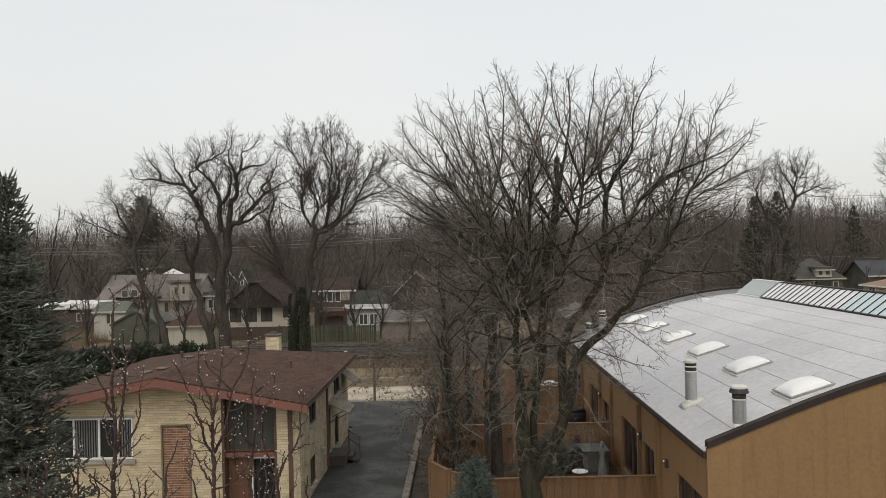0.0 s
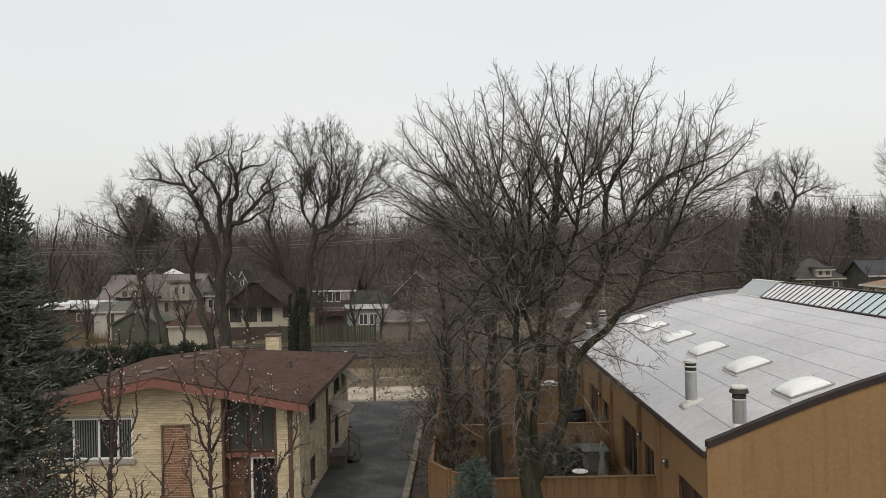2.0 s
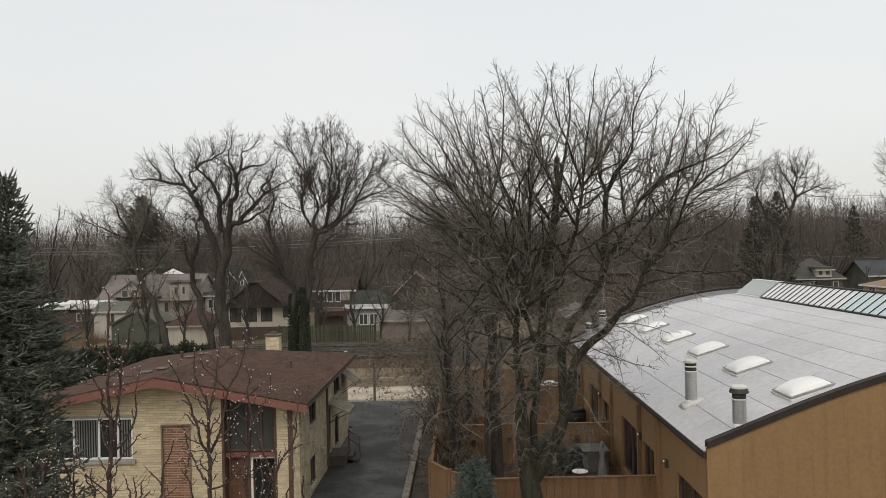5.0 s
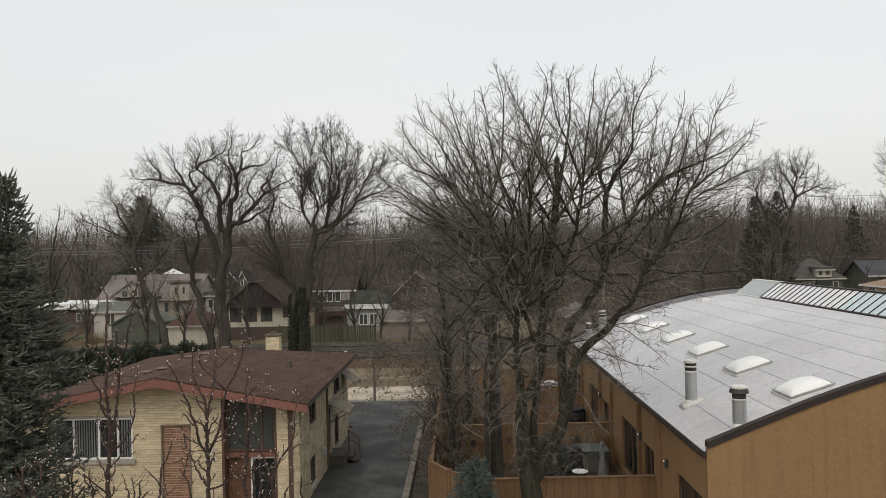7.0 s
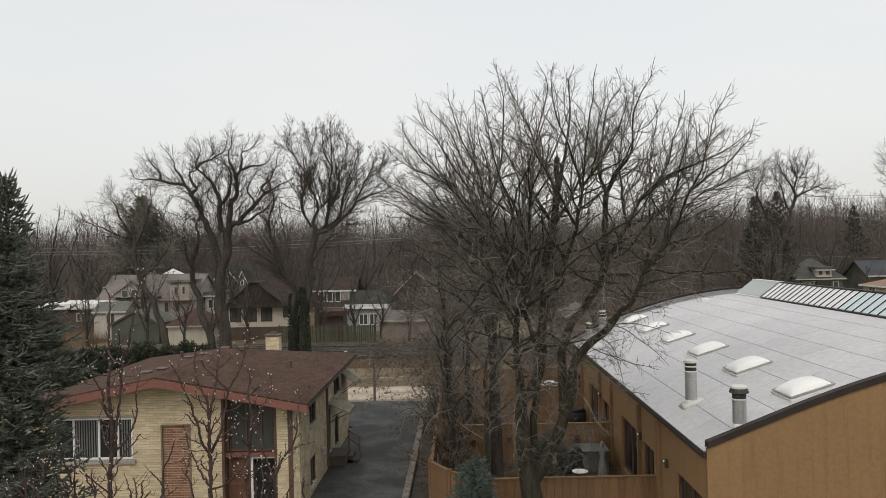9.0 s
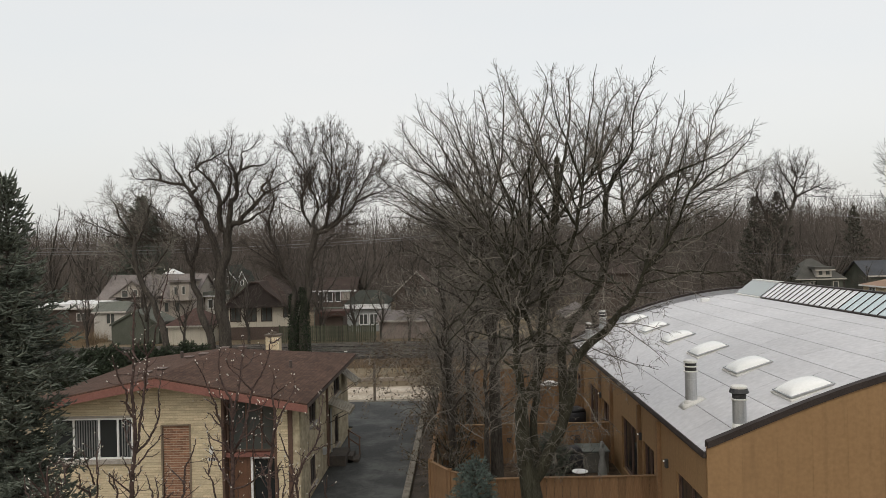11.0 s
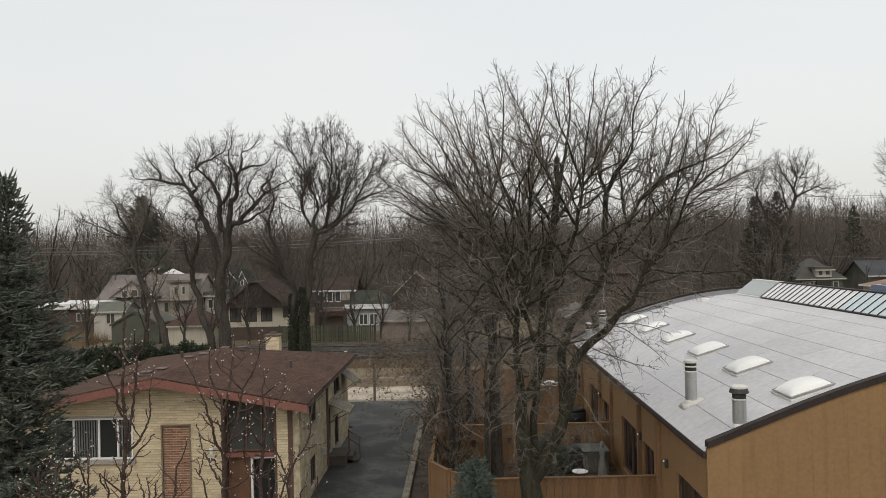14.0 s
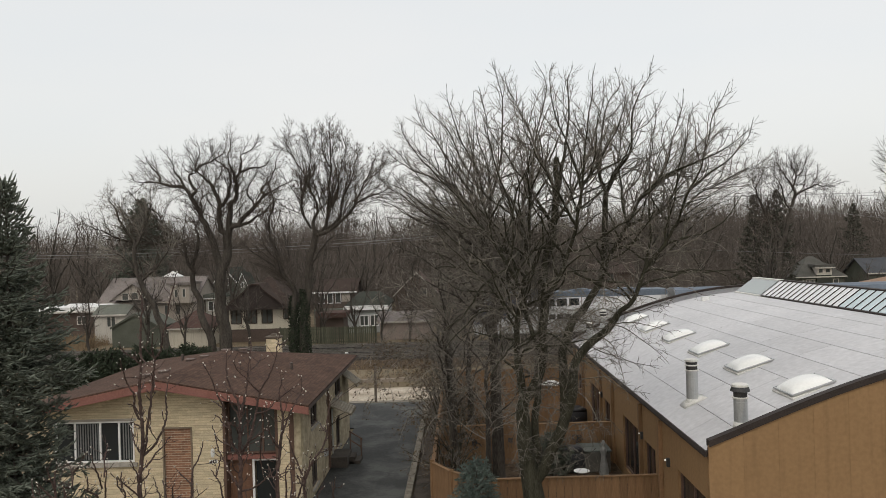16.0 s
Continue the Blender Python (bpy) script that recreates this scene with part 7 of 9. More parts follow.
    limbs.append(([(41.47, 95, 17.3), (42.33, 95, 18.12), (42.63, 95, 19.09)], 0.1, 0.014, 1))
    limbs.append(([(41.35, 95, 15.2), (42.69, 95, 15.73), (44.11, 95, 16.33), (45.24, 95, 16.79)], 0.18, 0.014, 1))
    limbs.append(([(44.1, 95, 16.26), (44.79, 95, 15.82), (45.63, 95, 15.52)], 0.08, 0.014, 1))
    limbs.append(([(39.75, 95, 9.5), (38.13, 95, 11.91), (37.47, 95, 13.75), (36.81, 95, 15.44), (36.47, 95, 16.01), (36.21, 95, 17.0), (35.53, 95, 17.92)], 0.24, 0.014, 1))
    limbs.append(([(36.68, 95, 15.87), (37.26, 95, 16.9), (37.71, 95, 18.22)], 0.1, 0.014, 1))
    limbs.append(([(40.68, 95, 13.54), (39.75, 95, 15.66), (39.09, 95, 17.35), (38.56, 95, 18.76)], 0.13, 0.014, 1))
    swept_tree("bare_tree", (r[0], 95, 0), limbs, sp3, 53, "dark_bark", "dark_twig", "gnarled bare tree behind the long building", 0.06)
    r = (34.78, 60, 7.14)
    limbs = [([(r[0], 60, -0.1), (35.22, 60, 7.13), (35.39, 60, 10.66), (35.59, 60, 13.75), (35.44, 60, 16.85)], 0.4, 0.014, 1),
             ([(35.43, 60, 12.43), (34.49, 60, 14.22), (33.73, 60, 15.57)], 0.12, 0.014, 1)]
    swept_tree("bare_tree", (r[0], 60, 0), limbs, dict(sp3, min=0.013, heart=(36, 60, 10)), 54, "dark_bark", "dark_twig", "bare tree at the edge of the view", 0.06)


def woodland():
    """Bare trees among and behind the far houses, from a handful of grown forms."""
    forms = []
    for seed in range(6):
        rng = random.Random(100 + seed)
        h = 14.0
        sp = {"min": 0.02, "stout": 0.012, "swell": 1.4, "wander": 0.1, "kink": 0.2, "lift": 0.05, "out": 0.06, "step": 0.7, "start": 0.15, "most": 4.0, "clear": 2.5, "gnarl": 0.3, "heart": (0, 0, 5.0),
              "orders": [(0.7, 0.36, 1.0, 58, 25), (0.66, 0.42, 0.6, 55, 25), (0.8, 0.4, 0.6, 55, 25)]}
        limbs = [([(0, 0, -0.2), (rng.uniform(-.3, .3), rng.uniform(-.3, .3), h * 0.2), (rng.uniform(-.6, .6), rng.uniform(-.6, .6), h * 0.45), (rng.uniform(-1, 1), rng.uniform(-1, 1), h * 0.72), (rng.uniform(-1.2, 1.2), rng.uniform(-1.2, 1.2), h * 0.95)], 0.3, 0.03, 1)]
        for k in range(4):
            a, lean = rng.uniform(0, 1.2) + k * 1.57, rng.uniform(2.2, 3.8)
            z0 = h * rng.uniform(0.15, 0.34)
            limbs.append(([(0, 0, z0), (lean * 0.35 * math.cos(a), lean * 0.35 * math.sin(a), z0 + h * 0.16), (lean * 0.75 * math.cos(a), lean * 0.75 * math.sin(a), z0 + h * 0.33), (lean * math.cos(a), lean * math.sin(a), z0 + h * rng.uniform(0.45, 0.55))], 0.16, 0.03, 1))
        root, G = swept_tree("woodland_tree", (0, 0, 0), limbs, sp, 200 + seed, "dark_bark", "hazed_twig", "bare brown-grey tree behind the far houses", 0.06)
        root["group"] = "bare trees of the far wood"
        forms.append(root)
    rng = random.Random(77)
    spots = []
    for k in range(68):
        y = 80 + 150 * (k / 68) ** 0.9
        half = y * 0.66
        x = rng.uniform(-half, half)
        spots.append((x, y + rng.uniform(-3, 3)))
    keep = [(-44.6, -19, 80, 108), (-49.5, -43, 88, 98), (-19, -3, 80, 122), (42, 57, 80, 121), (18, 24.5, 100, 115), (3, 16, 82, 113), (57, 67, 113, 126)]
    for x, y in spots:
        if any(a - 1.2 < x < b + 1.2 and c < y < d for a, b, c, d in keep) or (y < 100 and -52 < x < -2):
            continue
        f = forms[rng.randrange(6)]
        s = rng.uniform(0.85, 1.3) * (1.0 if y < 130 else 1.0 + (y - 130) / 170)
        m = pose(x, y, -0.05, 0, 0, rng.uniform(0, 360))
        o = copy_thing(f, m)
        o.scale = (s, s, s)
    for x, y, s in ((-48, 82, 0.6), (-44.5, 80.5, 0.45), (-40, 81.5, 0.6), (-33.2, 80.3, 0.7), (-29, 79.8, 0.55), (-26.4, 80.6, 0.5), (-22.5, 81, 0.62), (-18.2, 82.5, 0.6), (-15.2, 83.5, 0.55), (-11.5, 83, 0.6),
                    (-8.5, 82.2, 0.5), (-5.5, 81.2, 0.55), (-2, 82, 0.6), (1.5, 81, 0.6), (6, 82, 0.7), (9.5, 81, 0.55), (14, 80.5, 0.6), (18, 82, 0.65), (23, 81, 0.6), (-37, 90, 0.75), (-16.5, 91, 0.8), (-28, 92, 0.9),
                    (-47, 100, 0.9), (-32, 104, 0.95), (-24, 100, 1.0), (-20, 108, 1.0), (-13, 105, 0.95), (-6, 100, 0.8), (-1, 96, 0.8), (57.5, 109, 0.5), (61.5, 110, 0.45), (56.5, 118, 0.7), (-14.5, 128, 1.3), (-8, 135, 1.4), (-3.5, 126, 1.25), (1.5, 138, 1.4), (6, 130, 1.3), (11, 136, 1.35), (15.5, 127, 1.2), (-30, 134, 1.35), (-24, 128, 1.2), (-58, 118, 1.15), (-52, 124, 1.2), (-64, 130, 1.3), (-70, 121, 1.2)):
        o = copy_thing(forms[rng.randrange(6)], pose(x, y, -0.05, 0, 0, rng.uniform(0, 360)))
        o.scale = (s, s, s)
    for k, f in enumerate(forms):
        f.matrix_basis = pose((-60, -52, 58, 64, 30, -20)[k], (112, 128, 120, 98, 125, 130)[k], -0.05)
    # understorey and the far rim of the wood: thin upright sprays
    V, F = [], []
    def spray(x, y, z0, z1, n, w):
        for _ in range(n):
            a = Vector((x + rng.gauss(0, w), y + rng.gauss(0, w), rng.uniform(z0, z0 + (z1 - z0) * 0.75)))
            d = Vector((rng.gauss(0, 0.7), rng.gauss(0, 0.4), rng.uniform(0.0, 1.0))).normalized()
            L = rng.uniform(0.8, 2.2)
            t = 0.016 + 0.00016 * y
            i = len(V)
            V.extend((a + Vector((-t, 0, 0)), a + Vector((t, 0, 0)), a + d * L))
            F.append((i, i + 1, i + 2))
    def crown(x, y, top, n):
        """A rounded crown of fine twigs that spread up and out, on a few thin limbs."""
        h, w = top * rng.uniform(0.3, 0.46), rng.uniform(2.4, 4.6) * (0.8 + y / 600)
        t = 0.011 + 0.00011 * y
        for _ in range(n):
            p = Vector((rng.gauss(0, 1), rng.gauss(0, 1), rng.gauss(0, 1))).normalized() * rng.random() ** 0.4
            a = Vector((x + p.x * w, y + p.y * w, top - h + p.z * h))
            d = Vector((p.x * 0.9 + rng.gauss(0, 0.45), rng.gauss(0, 0.3), 0.75 + 0.5 * p.z + rng.gauss(0, 0.3))).normalized()
            i = len(V)
            V.extend((a + Vector((-t, 0, 0)), a + Vector((t, 0, 0)), a + d * (rng.uniform(0.5, 1.5) * (0.7 + y / 300))))
            F.append((i, i + 1, i + 2))
        for _ in range(5):
            e = Vector((x + rng.uniform(-0.7, 0.7) * w, y, top - h * rng.uniform(0.3, 1.0)))
            i = len(V)
            V.extend((Vector((x - 0.14, y, 0)), Vector((x + 0.14, y, 0)), e))
            F.append((i, i + 1, i + 2))
    for k in range(900):
        y = rng.uniform(140, 260)
        x = rng.uniform(-0.68, 0.68) * y
        crown(x, y, rng.uniform(11.5, 18.5) * (0.86 + y / 700), 145)
    for k in range(420):
        y = rng.uniform(104, 150)
        x = rng.uniform(-0.66, 0.66) * y
        if 42 < x < 68 and y < 121:
            continue
        spray(x, y, 0.2, rng.uniform(3, 9.5), 110, 2.0)
    for k in range(330):
        y = rng.uniform(225, 290)
        x = rng.uniform(-0.68, 0.68) * y
        crown(x, y, (23.5 if x > 0.15 * y else 16.5) + 2.5 * math.sin(x * 0.07) + rng.uniform(-3, 1.5), 145)
    for k in range(44):
        y = rng.uniform(180, 230)
        crown(rng.uniform(0.31, 0.49) * y, y, rng.uniform(16.5, 21.5) * (0.6 + y / 500), 170)
    for k in range(13000):
        y = rng.uniform(236, 290)
        x = rng.uniform(-0.68, 0.68) * y
        top = (28.5 if x > 0.15 * y else 20.0) + 3.0 * math.sin(x * 0.07) + 1.8 * math.sin(x * 0.19 + 2)
        a = Vector((x, y, rng.uniform(-1, top * 0.5)))
        d = Vector((rng.gauss(0, 0.5), 0, 1)).normalized() * rng.uniform(1.2, 4.6)
        i = len(V)
        V.extend((a + Vector((-0.1, 0, 0)), a + Vector((0.1, 0, 0)), a + d))
        F.append((i, i + 1, i + 2))
    for k in range(300):
        y = rng.uniform(136, 165)
        crown(rng.uniform(0.17, 0.66) * y, y, rng.uniform(12.5, 19.0), 110)
    for k in range(230):
        y = rng.uniform(130, 165)
        crown(rng.uniform(-0.45, 0.17) * y, y, rng.uniform(13.5, 19.5), 100)
    for k in range(140):
        y = rng.uniform(122, 160)
        spray(rng.uniform(30, 0.66 * y), y, 0.2, rng.uniform(7, 13.5), 130, 2.4)
    for k in range(120):
        y = rng.uniform(112, 150)
        spray(rng.uniform(-0.34, 0.0) * y, y, 1.5, rng.uniform(7, 12.5), 120, 2.2)
    for k in range(260):
        y = rng.uniform(79.5, 104)
        x = rng.uniform(-0.66, 0.66) * y
        if any(a - 1 < x < b + 1 and c - 2 < y < d for a, b, c, d in keep) or (-50 < x < -2 and y < 100):
            continue
        spray(x, y, 0.0, rng.uniform(2, 5.0), 90, 1.2)
    main_v, main_f = V, F
    V, F = [], []
    def tuft(x, y, h, n, w, z=0.0):
        for _ in range(n):
            a = Vector((x + rng.gauss(0, w), y + rng.gauss(0, w * (0.25 if z else 1.0)), z))
            d = Vector((rng.gauss(0, 0.28), rng.gauss(0, 0.28), 1)).normalized() * rng.uniform(0.4, 1.0) * h
            i = len(V)
            V.extend((a + Vector((-0.02, 0, 0)), a + Vector((0.02, 0, 0)), a + d))
            F.append((i, i + 1, i + 2))
    for k in range(420):
        x = rng.uniform(-50, 40)
        tuft(x, rng.choice((rng.uniform(57.5, 64.5), rng.uniform(78.2, 80.0))), rng.uniform(0.25, 0.9), 14, 0.6)
    for k in range(260):
        u = rng.random()
        tuft(rng.uniform(-45, 12), 63.4 + 2.2 * u, rng.uniform(0.1, 0.4), 9, 0.5, 0.46 * u - 0.06)
    for k in range(90):
        tuft(rng.uniform(-48, -40.5), rng.uniform(79, 87), rng.uniform(0.8, 2.2), 40, 0.5)
    me = bpy.data.meshes.new("dry_brush")
    me.from_pydata(V, [], F)
    me.materials.append(M["drygrass"])
    tagged(new("dry_brush", me), "tan dry grass and brush along the tracks", "brush", kind="stuff")
    V, F = main_v, main_f
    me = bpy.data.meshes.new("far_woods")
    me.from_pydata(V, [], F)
    # distance haze sits in this pale twig colour
    me.materials.append(M["hazed_twig"])
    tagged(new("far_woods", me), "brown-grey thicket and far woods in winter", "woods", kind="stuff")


def conifer(name, at, h, radius, seed, needle, label, whorls, shoots_n, needle_len, droop=0.25, bottom=0.0, power=0.8, tufts=16, bark="dark_bark"):
    """A trunk, whorls of drooping boughs, and sprays of needles on every side shoot."""
    root = thing(name, at, label, "conifer")
    rng = random.Random(seed)
    G = Growth(0.0)
    G.tube([Vector((0, 0, -0.1)), Vector((0.03, 0, h * 0.5)), Vector((0, 0, h))], max(0.04, h * 0.013), 0.012, 8)
    V, F = [], []
    def needles(p, d, L):
        d = d.normalized()
        u = d.orthogonal().normalized()
        w = d.cross(u)
        for k in range(tufts):
            a = rng.uniform(0, 6.28)
            o = u * math.cos(a) + w * math.sin(a)
            q = p + d * (L * (k + rng.random()) / tufts)
            e = (d * rng.uniform(0.5, 1.0) + o * 0.8 + Vector((0, 0, 0.12))).normalized() * needle_len * rng.uniform(0.7, 1.25)
            s = d.cross(o) * needle_len * 0.17
            i = len(V)
            V.extend((q - s, q + s, q + e))
            F.append((i, i + 1, i + 2))
    for k in range(whorls * 6):
        t = min(0.995, (k + rng.random()) / (whorls * 6))
        z = bottom + (h - bottom) * t ** 0.95
        L = (radius * (1 - t) ** power + 0.12) * rng.choice((rng.uniform(0.45, 0.8), rng.uniform(0.75, 1.12)))
        a = k * 2.4 + rng.uniform(-0.4, 0.4)
        out = Vector((math.cos(a), math.sin(a), 0))
        across = Vector((-out.y, out.x, 0))
        up = 0.75 * t - droop * (1 - t) + rng.gauss(0, 0.08)
        curl = 0.34 * (1 - t) + 0.1
        pts = [Vector((0, 0, z)) + out * (L * s) + across * (L * 0.06 * math.sin(3 * s + a)) + Vector((0, 0, L * (up * s + curl * s * s))) for s in (0, 0.25, 0.5, 0.75, 1.0)]
        G.tube(pts, 0.010 + 0.010 * L, 0.005, 4)
        m = max(3, int(shoots_n * L))
        for i in range(m):
            s = 0.15 + 0.85 * (i + rng.random()) / m
            q = min(3, int(s * 4))
            p = pts[q].lerp(pts[q + 1], s * 4 - q)
            side = across * (1 if i % 2 else -1)
            d = out * rng.uniform(0.4, 1.1) + side * rng.uniform(0.2, 1.2) + Vector((0, 0, rng.uniform(-0.5, 0.3)))
            p2 = p + d.normalized() * rng.uniform(0.0, 0.35) * L * (1.1 - s) + Vector((0, 0, rng.uniform(-0.12, 0.02) * L))
            needles(p2, d, rng.uniform(0.16, 0.36) * (0.5 + 0.5 * min(1, L)))
        needles(pts[-2], pts[-1] - pts[-2] + Vector((0, 0, 0.1)), 0.3 * min(1.0, L + 0.3))
    for _ in range(6):
        needles(Vector((0, 0, h - 0.3)), Vector((rng.gauss(0, .2), rng.gauss(0, .2), 1)), 0.35)
    G.objects(root, M[bark], M[bark], ("trunk", "boughs")) if G.v[1] else None
    for k, nm in ((0, "trunk"),):
        if not G.v[1]:
            me = bpy.data.meshes.new(nm)
            me.from_pydata(G.v[0], [], G.f[0])
            me.materials.append(M[bark])
            new(nm, me).parent = root
    me = bpy.data.meshes.new("needles")
    me.from_pydata(V, [], F)
    me.materials.append(M[needle])
    ob = new("needles", me)
    ob.parent = root
    tagged(ob, "dense dark green needles")
    return root


def spruce(name, at, h, radius, seed, label):
    """A tall spruce: whorls of upswept boughs, each a flat spray of needle-clad shoots with paler tips."""
    root = thing(name, at, label, "conifer")
    rng = random.Random(seed)
    G = Growth(0.0)
    G.tube([Vector((0, 0, -0.1)), Vector((0.03, 0, h * 0.5)), Vector((0, 0, h))], 0.17, 0.012, 8)
    sets = ([], []), ([], [])
    def shoot(p, d, L, thick):
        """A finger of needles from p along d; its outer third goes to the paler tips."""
        d = d.normalized()
        u = d.orthogonal().normalized()
        w = d.cross(u)
        V, F = sets[0]
        i = len(V)
        rise = Vector((0, 0, 0.25 * L))
        V.append(p)
        for c, g in ((0.3, 0.46), (0.7, 0.36)):
            for a in (0.4, 2.5, 4.6):
                V.append(p + d * (L * c) + rise * (c * c) + (u * math.cos(a) + w * math.sin(a)) * thick * g)
        V.append(p + d * L * 0.96 + rise)
        for a in range(3):
            b = (a + 1) % 3
            F += [(i, i + 1 + b, i + 1 + a), (i + 1 + a, i + 1 + b, i + 4 + b, i + 4 + a), (i + 4 + a, i + 4 + b, i + 7)]
        n = max(5, int(L * 20))
        for k in range(n):
            s = (k + rng.random()) / n
            a = rng.uniform(0, 6.283)
            o = u * math.cos(a) + w * math.sin(a)
            q = p + d * (L * s) + rise * (s * s)
            e = (d * rng.uniform(0.7, 1.3) + o).normalized() * thick * rng.uniform(0.75, 1.15) * (1.1 - 0.35 * s)
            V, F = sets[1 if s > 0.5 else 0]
            i = len(V)
            t = d.cross(o) * thick * 0.2
            V.extend((q - t, q + t, q + e))
            F.append((i, i + 1, i + 2))
    z, k = 0.5, 0
    while z < h - 0.15:
        reach = radius * np.interp(h - z, (0.0, 0.85, 2.1, 3.5, 4.5, 5.0, 5.6, 6.3, 7.1, 8.2), (0.05, 0.20, 0.31, 0.60, 0.76, 0.72, 0.84, 0.58, 0.73, 0.82))
        n = 10 if z < h - 2.5 else 7
        for j in range(n):
            a = 6.283 * (j + rng.uniform(-0.25, 0.25)) / n + k * 1.1
            L = reach * rng.uniform(0.62, 1.12)
            out = Vector((math.cos(a), math.sin(a), 0))
            across = Vector((-out.y, out.x, 0))
            steep = max(0.0, 1 - (h - z) / 3.2)
            rise = -0.16 + 1.15 * steep + rng.gauss(0, 0.06)
            zz = z + rng.uniform(-0.1, 0.1)
            def at_s(s):
                return Vector((0, 0, zz)) + out * (L * s * (1 - 0.25 * steep)) + Vector((0, 0, L * (rise * s + 0.30 * s * s)))
            pts = [at_s(i / 5) for i in range(6)]
            G.tube(pts, 0.010 + 0.010 * L, 0.006, 4)
            m = max(4, int(L * 8.5))
            for i in range(m):
                s = 0.06 + 0.86 * (i + rng.random()) / m
                p = at_s(s)
                for side in (-1, 1):
                    ll = (0.14 + 0.30 * L * (1 - s) ** 0.7) * rng.uniform(0.5, 1.2)
                    d = (out * rng.uniform(0.2, 0.8) + across * side * rng.uniform(0.3, 1.1) + Vector((0, 0, rng.uniform(-0.6, 0.4) + 0.5 * steep))).normalized()
                    shoot(p, d, min(ll, 0.3), 0.056)
                    for c in range(int(ll / 0.17)):
                        q = p + d * (ll * rng.uniform(0.25, 0.9))
                        shoot(q, d + across * rng.uniform(-1.1, 1.1) + out * rng.uniform(-0.3, 0.5) + Vector((0, 0, rng.uniform(-0.4, 0.45))), rng.uniform(0.12, 0.24), 0.052)
            shoot(at_s(0.85), at_s(1.0) - at_s(0.8), 0.3, 0.06)
        z += rng.uniform(0.22, 0.34) * (1.0 if z < h - 3 else 0.8)
        k += 1
    shoot(Vector((0, 0, h - 0.5)), Vector((0, 0, 1)), 0.6, 0.06)
    me = bpy.data.meshes.new("trunk")
    me.from_pydata(G.v[0], [], G.f[0])
    me.materials.append(M["dark_bark"])
    new("trunk", me).parent = root
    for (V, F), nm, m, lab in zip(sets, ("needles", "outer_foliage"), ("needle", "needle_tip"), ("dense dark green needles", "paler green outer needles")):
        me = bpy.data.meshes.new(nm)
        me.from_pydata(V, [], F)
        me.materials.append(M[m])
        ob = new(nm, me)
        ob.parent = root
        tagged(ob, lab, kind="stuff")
    return root


def conifers():
    spruce("spruce_tree", (-11.92, 20.0, 0), 11.8, 2.45, 61, "tall dark green spruce in front of the brick house")
    conifer("young_blue_spruce", (0.35, 23.6, 0), 3.15, 1.25, 62, "blue_needle", "young blue spruce in front of the board fence", 18, 26, 0.075, 0.0, 0.2, 0.8, 18)
    conifer("far_spruce", (-46.5, 112, 0), 18.2, 5.8, 63, "needle", "dark spruce behind the far houses", 40, 9, 0.36, 0.2, 1.0, 0.7, 12)
    conifer("far_spruce", (41.6, 101, 0), 16.0, 3.6, 64, "farneedle", "dark ragged spruce behind the far houses", 15, 7, 0.34, 0.2, 1.5, 0.75, 8)
    conifer("far_spruce", (39.8, 104, 0), 15.6, 3.4, 65, "farneedle", "dark ragged spruce behind the far houses", 15, 7, 0.34, 0.2, 1.5, 0.75, 8)
    conifer("far_spruce", (67.2, 132, 0), 15.2, 3.4, 66, "farneedle", "dark ragged spruce behind the far houses", 15, 7, 0.34, 0.2, 1.5, 0.75, 8)
    rng = random.Random(9)
    for x, y, h, r in ((-24.6, 50.5, 3.4, 1.4), (-22.9, 50.0, 3.5, 1.5), (-21.2, 50.6, 3.6, 1.5), (-19.6, 50.2, 3.4, 1.4), (-18.2, 50.6, 3.7, 1.3), (-17.0, 50.4, 3.5, 1.0), (-26.2, 50.2, 3.2, 1.3)):
        conifer("juniper_bush", (x, y, 0), h, r, int(x * -10), "yew", "dark evergreen bush behind the brick house", 14, 14, 0.17, -0.35, 0.1, 0.4, 10)
    conifer("patio_shrub", (3.66, 32.3, 0), 1.75, 0.72, 71, "needle", "rounded dark green patio shrub", 18, 22, 0.09, -0.2, 0.05, 0.6, 12)


